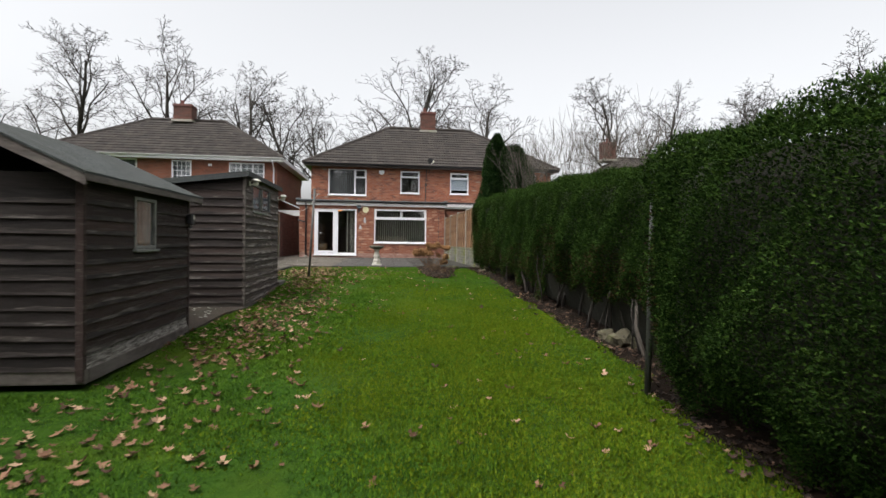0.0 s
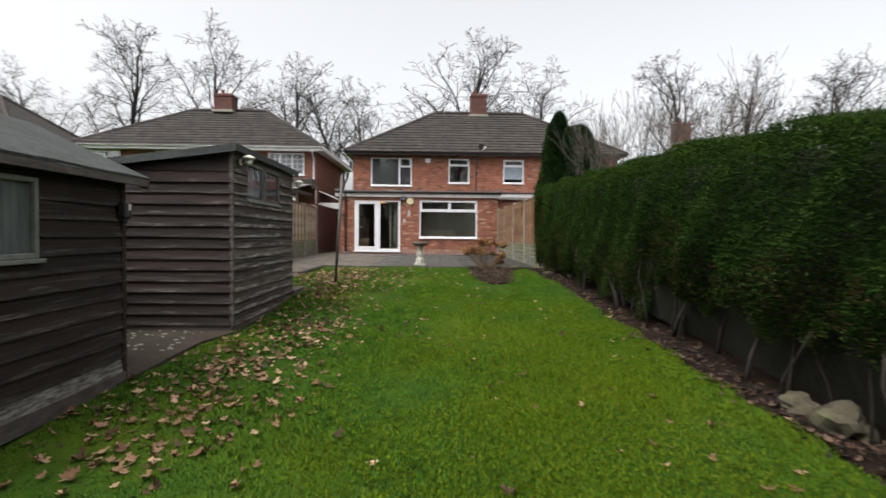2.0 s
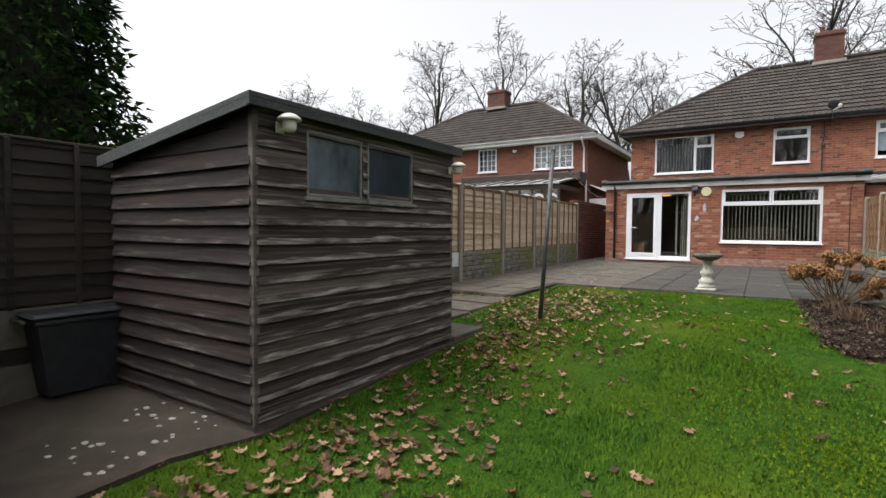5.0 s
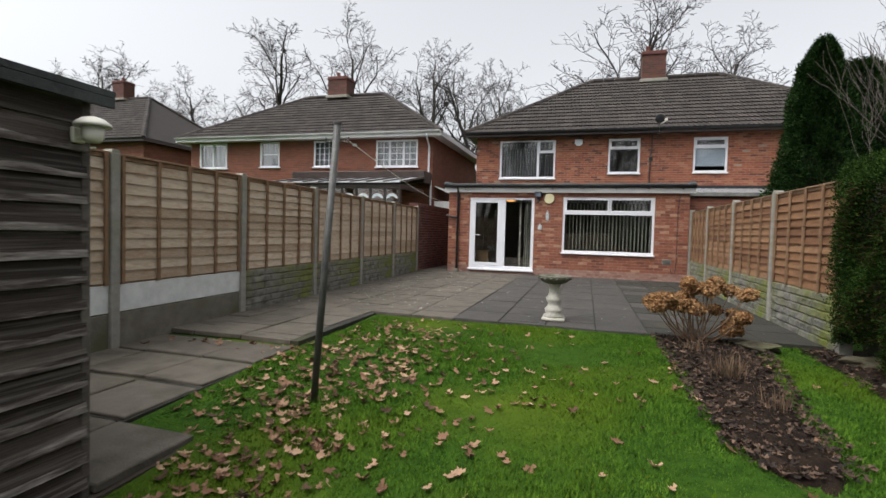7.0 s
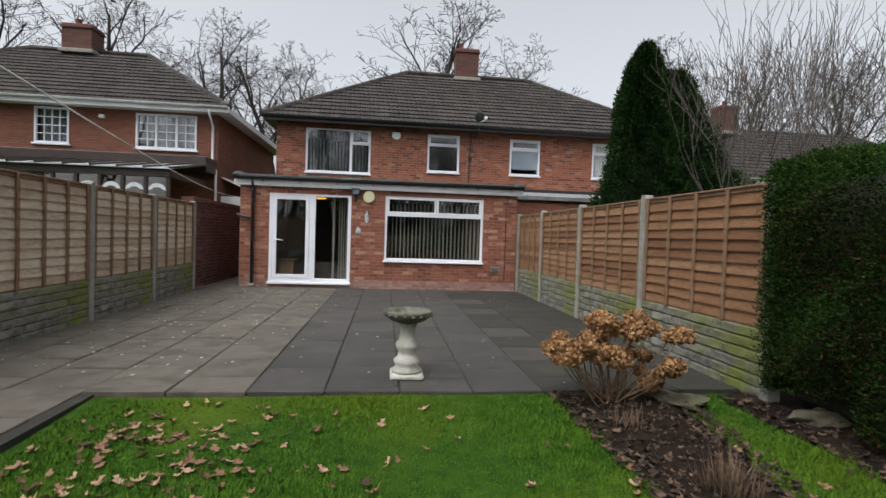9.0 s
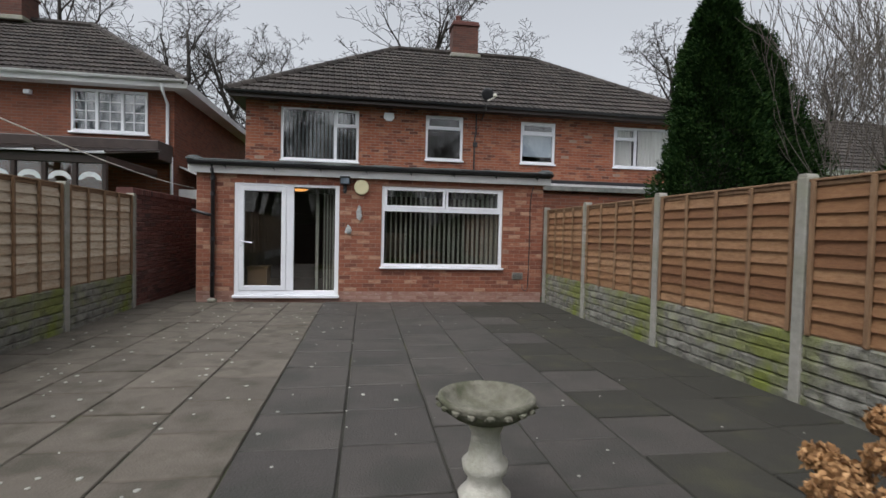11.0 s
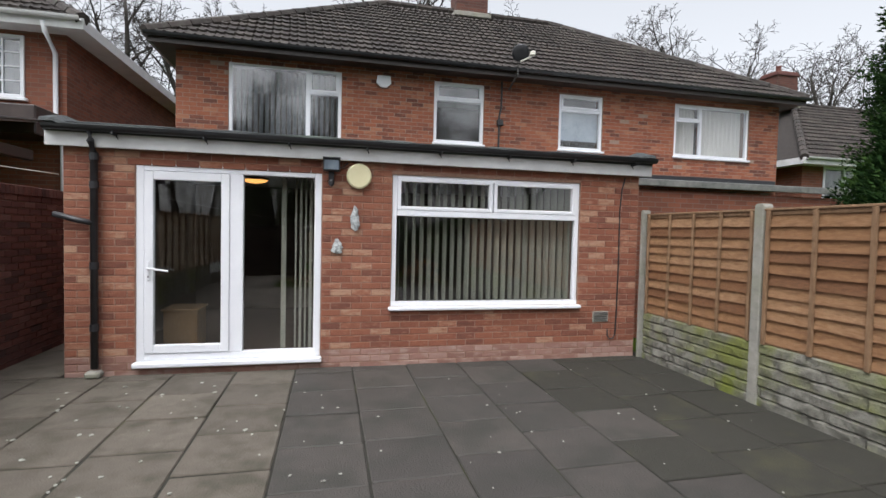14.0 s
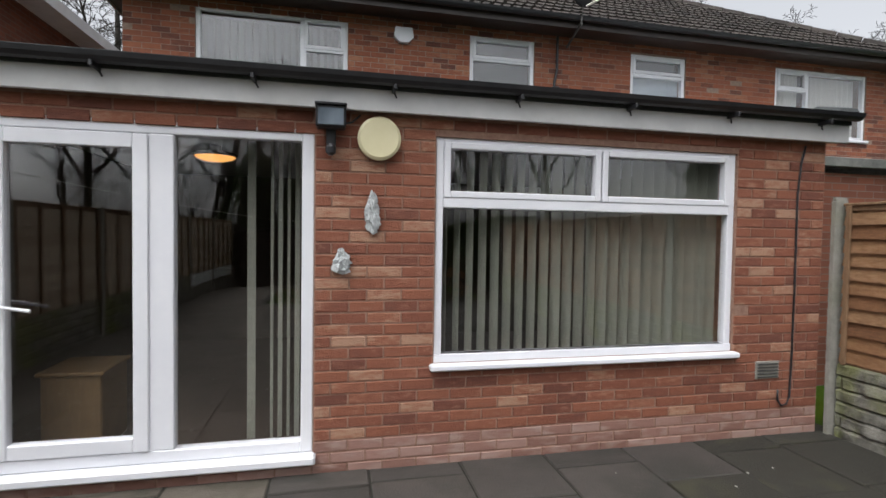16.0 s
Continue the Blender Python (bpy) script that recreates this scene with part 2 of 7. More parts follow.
# Cloudy pane; its pale blue patches also put sky reflections into the colour.
M_plastic_pane = surface("cloudy_pane_with_painted_reflection", [(0.012, 0.018, 0.024), (0.04, 0.055, 0.07)], 2.2, 0.06, 0.1, 12, stretch=(1, 1, 0.5), stain=(0.22, 0.26, 0.3), stain_scale=1.8, stain_amount=0.7)
FENCE = [(0.11, 0.046, 0.018), (0.175, 0.08, 0.032), (0.225, 0.115, 0.05), (0.285, 0.168, 0.088)]
M_slat = surface("golden_waney_board", FENCE, 6, 0.8, 0.5, 60, vary="object", stretch=(3, 0.7, 14), stain=(0.15, 0.07, 0.03), stain_scale=2.6, stain_amount=0.6, own=0.6, within=0.8)
M_slat_old = surface("weathered_waney_board", [(0.3, 0.225, 0.152), (0.42, 0.33, 0.233), (0.51, 0.425, 0.318), (0.57, 0.46, 0.34)], 6, 0.85, 0.5, 60, vary="object", stretch=(3, 0.7, 14), stain=(0.27, 0.13, 0.06), stain_scale=2.2, stain_amount=0.4, own=0.6, within=0.8)
M_batten = surface("fence_batten", [(0.14, 0.078, 0.04), (0.23, 0.14, 0.075)], 8, 0.85, 0.4, 60, stretch=(3, 3, 0.7))
M_post = surface("concrete_post", [(0.2, 0.19, 0.165), (0.3, 0.285, 0.25)], 12, 0.92, 0.5, 90, stain=(0.16, 0.17, 0.09), stain_amount=0.5, stain_scale=2)
M_gravel_board = surface("mossy_rock_faced_concrete", [(0.07, 0.067, 0.055), (0.14, 0.134, 0.112), (0.21, 0.203, 0.176)], 9, 0.95, 1.0, 45, stain=(0.13, 0.15, 0.022), stain_scale=2.4, stain_amount=0.95)
M_gravel_mossy = surface("very_mossy_rock_faced_concrete", [(0.0858, 0.0819, 0.0663), (0.156, 0.1482, 0.1248), (0.234, 0.2262, 0.195)], 9, 0.95, 1.0, 45, stain=(0.125, 0.14, 0.02), stain_scale=2.2, stain_amount=0.85, stain_from=0.4)
M_net_shed = surface("dim_net_curtain", [(0.1, 0.115, 0.12), (0.2, 0.215, 0.215)], 3, 0.9, 0.2, 60, stretch=(1, 6, 0.6))
M_brick_smeared = surface("mortar_smeared_brick", [(0.2, 0.1, 0.075), (0.26, 0.14, 0.11), (0.32, 0.2, 0.165)], 9, 0.9, 0.5, 60, vary="object", stretch=(1, 1, 3), stain=(0.36, 0.26, 0.22), stain_scale=5, stain_amount=0.7)
M_gravel_pale = surface("painted_gravel_board", [(0.504, 0.516, 0.504), (0.66, 0.672, 0.648)], 8, 0.8, 0.3, 60, stain=(0.3, 0.31, 0.27), stain_amount=0.5)
M_slab_buff = surface("buff_paving_slab", [(0.07, 0.06, 0.047), (0.086, 0.073, 0.058), (0.105, 0.089, 0.07), (0.135, 0.116, 0.093)], 6, 0.88, 0.7, 70, vary="object", stain=(0.042, 0.038, 0.025), stain_scale=3.4, stain_amount=0.75, stain_from=0.47, detail=10.0, own=0.42, within=1.0)
# Right-hand slabs: shade of that side coloured in, with some greenish algae.
M_slab_shade_algae = surface("shade_and_algae_toned_paving_slab", [(0.0255, 0.024, 0.019), (0.031, 0.0295, 0.0235), (0.038, 0.036, 0.029)], 6, 0.78, 0.7, 70, vary="object", stain=(0.068, 0.066, 0.036), stain_scale=2.8, stain_amount=0.5, stain_from=0.56, spec=0.3, detail=10.0, own=0.42, within=1.0)
M_slab_grey = surface("dark_paving_slab", [(0.035, 0.031, 0.0275), (0.042, 0.037, 0.0325), (0.052, 0.0455, 0.0395), (0.066, 0.0575, 0.049)], 6, 0.72, 0.7, 70, vary="object", stain=(0.025, 0.0245, 0.0195), stain_scale=2.6, stain_amount=0.75, stain_from=0.46, detail=10.0, own=0.42, within=1.0)
M_concrete = surface("old_concrete", [(0.02, 0.0145, 0.01), (0.04, 0.029, 0.0195), (0.068, 0.051, 0.036)], 3, 0.9, 0.5, 90, stain=(0.026, 0.024, 0.014), stain_scale=1.6, stain_amount=0.8, detail=10.0)
M_joint = surface("patio_joint_soil", [(0.012, 0.011, 0.008), (0.028, 0.026, 0.018)], 12, 0.95, 0.5, 80, stain=(0.075, 0.08, 0.022), stain_scale=1.1, stain_amount=0.8, stain_from=0.55)
M_lichen = surface("white_lichen", [(0.25, 0.25, 0.22), (0.38, 0.38, 0.34)], 20, 0.95, 0.2)
M_lawn = surface("lawn_ground", [(0.013, 0.036, 0.0032), (0.0235, 0.06, 0.005), (0.0365, 0.078, 0.007)], 9, 0.95, 0.9, 90, stain=(0.084, 0.118, 0.008), stain_scale=0.6, stain_amount=0.6, spec=0.1)
M_grass = surface("grass_blade", [(0.021, 0.052, 0.006), (0.045, 0.104, 0.0095), (0.071, 0.145, 0.0135), (0.116, 0.178, 0.02)], 5.5, 0.9, 0.0, vary="island", spec=0.05, stain=(0.1, 0.15, 0.01), stain_scale=0.6, stain_amount=0.6, stain_from=0.48, own=0.4, within=1.3)
M_soil = surface("dark_bed_soil", [(0.007, 0.005, 0.0035), (0.02, 0.013, 0.009)], 26, 0.95, 1.0, 60, stain=(0.035, 0.022, 0.014), stain_scale=9, stain_amount=0.5, spec=0.1)
M_leaf = surface("fallen_leaf", [(0.045, 0.02, 0.009), (0.12, 0.055, 0.026), (0.22, 0.118, 0.066), (0.37, 0.24, 0.15)], 12, 0.8, 0.2, 60, vary="island")
M_moss = surface("lawn_moss", [(0.052, 0.11, 0.005), (0.09, 0.14, 0.0075), (0.132, 0.166, 0.011)], 2.0, 0.95, 0.0, vary="island", spec=0.05)
M_hedge = surface("conifer_hedge_leaf", [(0.008, 0.0165, 0.004), (0.0155, 0.034, 0.0068), (0.0265, 0.058, 0.01), (0.051, 0.089, 0.0155)], 0.9, 0.9, 0.0, vary="island", spec=0.04)
M_hedge_brown = surface("browned_hedge_leaf", [(0.012, 0.008, 0.004), (0.03, 0.017, 0.008), (0.055, 0.03, 0.014)], 0.9, 0.9, 0.0, vary="island", spec=0.06)
# Near-black core colour: stands for the shade inside hedge and conifers.
M_hedge_core = surface("dark_light_blocking_core", [(0.008, 0.009, 0.004), (0.02, 0.018, 0.009)], 12, 0.95, 0.8, 40)
M_conifer = surface("dark_conifer_leaf", [(0.006, 0.0155, 0.0045), (0.014, 0.035, 0.009), (0.032, 0.061, 0.0145)], 1.2, 0.85, 0.0, vary="island", spec=0.06)
M_bark = surface("grey_brown_bark", [(0.0195, 0.0156, 0.01287), (0.039, 0.03198, 0.02652)], 8, 0.95, 0.6, 30)
M_bark_pale = surface("pale_bare_bark", [(0.05625, 0.0465, 0.0375), (0.105, 0.09, 0.075)], 8, 0.95, 0.5, 40)
M_stone = surface("cast_stone", [(0.36, 0.34, 0.29), (0.52, 0.5, 0.44)], 14, 0.9, 0.5, 80, stain=(0.2, 0.21, 0.13), stain_scale=6, stain_amount=0.6)
M_stone_mossy = surface("mossy_cast_stone", [(0.08, 0.075, 0.055), (0.17, 0.16, 0.125)], 16, 0.95, 0.8, 60, stain=(0.045, 0.05, 0.022), stain_scale=7, stain_amount=0.7)
M_rock = surface("lichen_rock", [(0.0462, 0.039, 0.0231), (0.1008, 0.0897, 0.0561)], 6, 0.95, 0.8, 40, stain=(0.12, 0.13, 0.05), stain_scale=5, stain_amount=0.7)
M_dry = surface("dry_flower_head", [(0.1495, 0.0713, 0.0253), (0.2875, 0.1495, 0.0575), (0.414, 0.2415, 0.1092)], 20, 0.9, 0.2, vary="island")
M_stem = surface("dry_stem", [(0.13, 0.08, 0.045), (0.22, 0.14, 0.085)], 20, 0.9, 0.3)
M_metal = surface("weathered_grey_metal", [(0.0585, 0.0585, 0.05525), (0.1105, 0.1105, 0.104)], 12, 0.55, 0.3, 60, metallic=0.4)
M_bin = surface("dark_grey_bin_plastic", [(0.018, 0.02, 0.024), (0.035, 0.038, 0.043)], 8, 0.5, 0.15, 60)
M_cream = surface("cream_disc_enamel", [(0.6, 0.55, 0.33), (0.66, 0.61, 0.4)], 4, 0.4, 0.02)
M_brown_upvc = surface("dark_brown_frame", [(0.025, 0.016, 0.013), (0.045, 0.03, 0.025)], 6, 0.4, 0.1)
M_poly = surface("milky_roof_sheet", [(0.3, 0.31, 0.32), (0.42, 0.43, 0.44)], 3, 0.3, 0.05, stain=(0.2, 0.2, 0.19), stain_amount=0.4)
M_lamp_white = surface("white_lamp_plastic", [(0.6, 0.58, 0.5), (0.7, 0.68, 0.6)], 5, 0.4, 0.05)
M_wood_box = surface("yellow_wood_box", [(0.11, 0.063, 0.021), (0.145, 0.087, 0.031)], 6, 0.6, 0.2, stretch=(6, 1, 1))
M_lamp_glow = glow("warm_lamp_glass", (1.0, 0.45, 0.12), 0.8)


# ---- building helpers ----
ORG = {}


class Geo:
    def __init__(self):
        self.v, self.f = [], []

    def add(self, vs, fs, m=None):
        o = len(self.v)
        self.v += [tuple(m @ Vector(p)) for p in vs] if m else [tuple(p) for p in vs]
        self.f += [tuple(i + o for i in q) for q in fs]
        return self

    def box(self, x0, y0, z0, x1, y1, z1, m=None):
        vs = [(x, y, z) for z in (z0, z1) for y in (y0, y1) for x in (x0, x1)]
        return self.add(vs, [(0, 2, 3, 1), (4, 5, 7, 6), (0, 1, 5, 4), (2, 6, 7, 3), (0, 4, 6, 2), (1, 3, 7, 5)], m)

    def cbox(self, x0, y0, z0, x1, y1, z1, c=0.004, m=None):
        """A box with chamfered edges."""
        lo, hi = (x0, y0, z0), (x1, y1, z1)
        c = min(c, 0.45 * min(hi[i] - lo[i] for i in range(3)))
        vs, idx = [], {}
        for sx in (0, 1):
            for sy in (0, 1):
                for sz in (0, 1):
                    s = (sx, sy, sz)
                    for ax in range(3):
                        p = [(lo[i] if s[i] == 0 else hi[i]) for i in range(3)]
                        for i in range(3):
                            if i != ax:
                                p[i] += c if s[i] == 0 else -c
                        idx[(s, ax)] = len(vs)
                        vs.append(p)
        fs = []

        def face(ids):
            a, b, d = (Vector(vs[i]) for i in ids[:3])
            mid = sum((Vector(vs[i]) for i in ids), Vector()) / len(ids)
            ctr = Vector([(lo[i] + hi[i]) / 2 for i in range(3)])
            fs.append(tuple(ids) if (b - a).cross(d - b).dot(mid - ctr) > 0 else tuple(reversed(ids)))

        for ax in range(3):
            u, w = [i for i in range(3) if i != ax]
            for sd in (0, 1):
                q = []
                for a, b in ((0, 0), (1, 0), (1, 1), (0, 1)):
                    s = [0, 0, 0]
                    s[ax], s[u], s[w] = sd, a, b
                    q.append(idx[(tuple(s), ax)])
                face(q)
            for a in (0, 1):
                for b in (0, 1):
                    s0, s1 = [0, 0, 0], [0, 0, 0]
                    s0[u] = s1[u] = a
                    s0[w] = s1[w] = b
                    s1[ax] = 1
                    face([idx[(tuple(s0), u)], idx[(tuple(s1), u)], idx[(tuple(s1), w)], idx[(tuple(s0), w)]])
        for sx in (0, 1):
            for sy in (0, 1):
                for sz in (0, 1):
                    face([idx[((sx, sy, sz), ax)] for ax in range(3)])
        return self.add(vs, fs, m)

    def tube(self, pts, radii, n=8, cap=True, m=None):
        pts = [Vector(p) for p in pts]
        if not isinstance(radii, (list, tuple)):
            radii = [radii] * len(pts)
        vs, fs = [], []
        for i, p in enumerate(pts):
            d = (pts[min(i + 1, len(pts) - 1)] - pts[max(i - 1, 0)]).normalized()
            a = d.orthogonal() if abs(d.z) > 0.95 else d.cross(Vector((0, 0, 1)))
            a.normalize()
            b = d.cross(a)
            for k in range(n):
                t = 2 * math.pi * k / n
                vs.append(p + (a * math.cos(t) + b * math.sin(t)) * radii[i])
        for i in range(len(pts) - 1):
            for k in range(n):
                k2 = (k + 1) % n
                fs.append((i * n + k, i * n + k2, (i + 1) * n + k2, (i + 1) * n + k))
        if cap:
            fs.append(tuple(reversed(range(n))))
            fs.append(tuple((len(pts) - 1) * n + k for k in range(n)))
        return self.add(vs, fs, m)

    def lathe(self, prof, n=24, m=None):
        vs, fs = [], []
        for r, z in prof:
            for k in range(n):
                t = 2 * math.pi * k / n
                vs.append((r * math.cos(t), r * math.sin(t), z))
        for i in range(len(prof) - 1):
            for k in range(n):
                k2 = (k + 1) % n
                fs.append((i * n + k, i * n + k2, (i + 1) * n + k2, (i + 1) * n + k))
        fs.append(tuple(reversed(range(n))))
        fs.append(tuple((len(prof) - 1) * n + k for k in range(n)))
        return self.add(vs, fs, m)

    def prism(self, poly, axis, a, b, m=None):
        """A polygon in the two other axes, drawn out along axis from a to b."""
        n = len(poly)

        def put(p, t):
            q = list(p)
            q.insert(axis, t)
            return q
        vs = [put(p, a) for p in poly] + [put(p, b) for p in poly]
        fs = [tuple(range(n)), tuple(reversed(range(n, 2 * n)))] + [(i, i + n, (i + 1) % n + n, (i + 1) % n) for i in range(n)]
        return self.add(vs, fs, m)

    def blob(self, c, r, seed=0, rough=0.25, n=2, squash=(1, 1, 1)):
        bm = bmesh.new()
        bmesh.ops.create_icosphere(bm, subdivisions=n, radius=1)
        vs = []
        for v in bm.verts:
            k = 1 + rough * noise.noise(v.co * 1.6 + Vector((seed * 7.3, seed * 3.1, 1.7)))
            vs.append([c[i] + v.co[i] * k * r * squash[i] for i in range(3)])
        fs = [tuple(v.index for v in f.verts) for f in bm.faces]
        bm.free()
        return self.add(vs, fs)


def mesh_of(name, geo, mat, origin=(0, 0, 0), smooth=False):
    me = bpy.data.meshes.new(name)
    o = Vector(origin)
    me.from_pydata([tuple(Vector(p) - o) for p in geo.v], [], geo.f)
    me.materials.append(mat)
    if smooth:
        me.polygons.foreach_set("use_smooth", [True] * len(me.polygons))
    me.update()
    return me


def fixed(me):
    bm = bmesh.new()
    bm.from_mesh(me)
    bmesh.ops.recalc_face_normals(bm, faces=bm.faces)
    bm.to_mesh(me)
    bm.free()
    return me


def thing(name, base, label, category, group="", kind=""):
    ob = new(name)
    ob.location = base
    ob.empty_display_size = 0.1
    ORG[ob] = Vector(base)
    return tagged(ob, label, category, group, kind)


def part(name, geo, mat, parent=None, label="", smooth=False, recalc=True):
    """One mesh, in world places, under a thing or a part."""
    o = ORG[parent] if parent else Vector((0, 0, 0))
    me = mesh_of(name, geo, mat, o, smooth)
    if recalc and len(geo.f) < 60000:
        fixed(me)
    ob = new(name, me)
    if parent:
        ob.parent = parent
    ORG[ob] = o
    return tagged(ob, label)


def solid(name, geo, mat, label, category, group="", kind="", smooth=False):
    """A thing of one mesh, with its origin at its base."""
    xs, ys, zs = zip(*geo.v)
    base = Vector(((min(xs) + max(xs)) / 2, (min(ys) + max(ys)) / 2, min(zs)))
    me = fixed(mesh_of(name, geo, mat, base, smooth))
    ob = new(name, me)
    ob.location = base
    ORG[ob] = base
    return tagged(ob, label, category, group, kind)


def piece(name, me, at, parent, rz=0.0, scale=(1, 1, 1), rot=None):
    ob = new(name, me)
    ob.parent = parent
    ob.location = Vector(at) - ORG[parent]
    ob.rotation_euler = rot if rot else (0, 0, rz)
    ob.scale = scale
    return ob


def quads(name, p, mat, parent=None, order=4):
    """One mesh of many small loose faces: p is (faces, corners, 3)."""
    count = p.shape[0]
    me = bpy.data.meshes.new(name)
    me.vertices.add(count * order)
    me.vertices.foreach_set("co", p.reshape(-1).astype(np.float32))
    me.loops.add(count * order)
    me.loops.foreach_set("vertex_index", np.arange(count * order, dtype=np.int32))
    me.polygons.add(count)
    me.polygons.foreach_set("loop_start", np.arange(0, count * order, order, dtype=np.int32))
    me.materials.append(mat)
    me.update(calc_edges=True)
    me.validate()
    ob = new(name, me)
    if parent:
        ob.parent = parent
    return ob


RNG = np.random.default_rng(5)


def sprays(centre, out, length, width, lift=0.3, spread=0.7):
    """Small diamond leaves that grow outwards from the places given."""
    n = len(centre)
    d = out + RNG.normal(0, spread, (n, 3)) + np.array([0, 0, lift])
    d /= np.linalg.norm(d, axis=1)[:, None]
    w = np.cross(d, RNG.normal(0, 1, (n, 3)))
    w /= np.linalg.norm(w, axis=1)[:, None] + 1e-9
    ln = (length * RNG.uniform(0.6, 1.3, n))[:, None]
    wd = (width * RNG.uniform(0.6, 1.3, n))[:, None]
    return np.stack([centre, centre + d * ln * 0.45 + w * wd, centre + d * ln, centre + d * ln * 0.45 - w * wd], axis=1)


def wall_cells(geo, x0, x1, z0, z1, ya, yb, holes):
    """A wall along x from ya to yb in thickness, with openings (x0, x1, z0, z1) right through it."""
    zs = sorted({z0, z1, *(h[2] for h in holes), *(h[3] for h in holes)})
    zs = [z for z in zs if z0 <= z <= z1]
    for a, b in zip(zs, zs[1:]):
        cuts = sorted((h[0], h[1]) for h in holes if h[2] < (a + b) / 2 < h[3])
        x = x0
        for h0, h1 in cuts + [(x1, x1)]:
            if h0 > x + 1e-4:
                geo.box(x, ya, a, h0, yb, b)
            x = max(x, h1)
    return geo


def brick_places(x0, x1, z0, z1, holes, course=0.075, length=0.225):
    """Places of the bricks of a wall in stretcher bond: (x, z, length)."""
    out, k, z = [], 0, z0
    while z + course * 0.5 < z1:
        zc = z + course / 2
        gaps = sorted((h[0], h[1]) for h in holes if h[2] < zc < h[3])
        x = x0
        for h0, h1 in gaps + [(x1, x1)]:
            s, e = x, h0
            joint = s + ((x0 + (k % 2) * length / 2 - s) % length)
            if joint - s < 0.05:
                joint += length
            while s < e - 0.03:
                t = min(joint, e)
                if e - t < 0.05:
                    t = e
                out.append(((s + t) / 2, zc, t - s - 0.01))
                s, joint = t, t + length
            x = max(x, h1)
        k += 1
        z += course
    return out


# ---- ground ----
def lawn_height(x, y):
    z = float(np.interp(y, [-40, 0, 5, 7.5, 9.5, 12, 13.3, 15, 16, 60, 400], [-0.9, -0.62, -0.48, -0.37, -0.26, -0.08, -0.04, -0.02, 0.0, -0.03, -0.3]))
    if abs(x) < 6 and y < 16:
        z += 0.018 * noise.noise(Vector((x * 0.9, y * 0.9, 0.3)))
    return z


gx = sorted({-500, -200, -80, -40, -20, -12, 12, 20, 40, 80, 200, 500, *[-8 + 0.4 * i for i in range(41)]})
gy = sorted({-300, -120, -40, -15, 17, 20, 24, 30, 40, 60, 100, 200, 500, *[-6 + 0.4 * i for i in range(56)]})
g = Geo()
g.v = [(x, y, lawn_height(x, y)) for y in gy for x in gx]
g.f = [(j * len(gx) + i, j * len(gx) + i + 1, (j + 1) * len(gx) + i + 1, (j + 1) * len(gx) + i) for j in range(len(gy) - 1) for i in range(len(gx) - 1)]
ground = part("ground", g, M_lawn, smooth=True)
tagged(ground, "green lawn ground with mossy yellow patches", "lawn", kind="structure")

# ---- the house: extension ----
WY, WX0, WX1 = 23.36, -3.09, 3.33
UY, UX0, UX1 = 27.25, -3.17, 9.62
DOOR = (-2.45, -0.61, 0.10, 2.205)
WIN = (0.17, 2.51, 0.70, 2.21)
ext = thing("house_extension", (0.12, WY, 0), "single-storey red brick rear extension with white fascia", "extension", kind="structure")
part("wall_inner", wall_cells(Geo(), WX0, WX1, -0.3, 2.46, WY + 0.003, WY + 0.26, [DOOR, WIN]), M_mortar, ext)
g = Geo().box(WX0, WY + 0.262, -0.3, WX0 + 0.25, UY - 0.002, 2.46)
g.box(WX1 - 0.25, WY + 0.262, -0.3, WX1, UY - 0.002, 2.46)
part("side_wall", g, M_mortar, ext)
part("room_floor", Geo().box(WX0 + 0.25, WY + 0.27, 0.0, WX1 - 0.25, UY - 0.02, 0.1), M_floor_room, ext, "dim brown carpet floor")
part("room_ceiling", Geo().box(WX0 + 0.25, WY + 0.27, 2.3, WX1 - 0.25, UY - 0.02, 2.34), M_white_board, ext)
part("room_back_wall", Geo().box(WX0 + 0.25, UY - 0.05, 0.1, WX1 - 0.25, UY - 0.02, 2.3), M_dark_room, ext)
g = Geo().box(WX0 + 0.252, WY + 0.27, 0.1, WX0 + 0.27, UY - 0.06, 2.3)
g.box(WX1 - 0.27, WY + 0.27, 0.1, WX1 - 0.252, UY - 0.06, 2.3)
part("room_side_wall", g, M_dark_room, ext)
# flat roof, felt edge, fascia and gutter
g = Geo().box(WX0 - 0.12, WY - 0.1, 2.462, WX1 + 0.12, UY - 0.002, 2.56)
part("flat_roof", g, M_felt, ext, "dark mineral felt roof")
g = Geo()
xs = np.linspace(WX0 - 0.14, WX1 + 0.13, 60)
for i, x in enumerate(xs):
    lift = 0.02 * noise.noise(Vector((x * 2.3, 0, 0))) + (0.05 if i > 57 or i < 2 else 0)
    g.v += [(x, WY - 0.13, 2.535 + lift), (x, WY + 0.1, 2.6 + lift), (x, WY + 0.1, 2.562), (x, WY - 0.15, 2.5 + lift)]
for i in range(len(xs) - 1):
    for k in range(4):
        k2 = (k + 1) % 4
        g.f.append((i * 4 + k, (i + 1) * 4 + k, (i + 1) * 4 + k2, i * 4 + k2))
g.f += [(0, 1, 2, 3), tuple((len(xs) - 1) * 4 + k for k in (3, 2, 1, 0))]
part("felt_edge", g, M_felt, ext, "frayed dark felt roof edge")
part("fascia", Geo().cbox(WX0 - 0.12, WY - 0.085, 2.325, WX1 + 0.12, WY - 0.06, 2.462, 0.004), M_white_board, ext, "white painted fascia board")
part("soffit", Geo().box(WX0 - 0.115, WY - 0.058, 2.34, WX1 + 0.115, WY + 0.01, 2.35), M_white_board, ext)


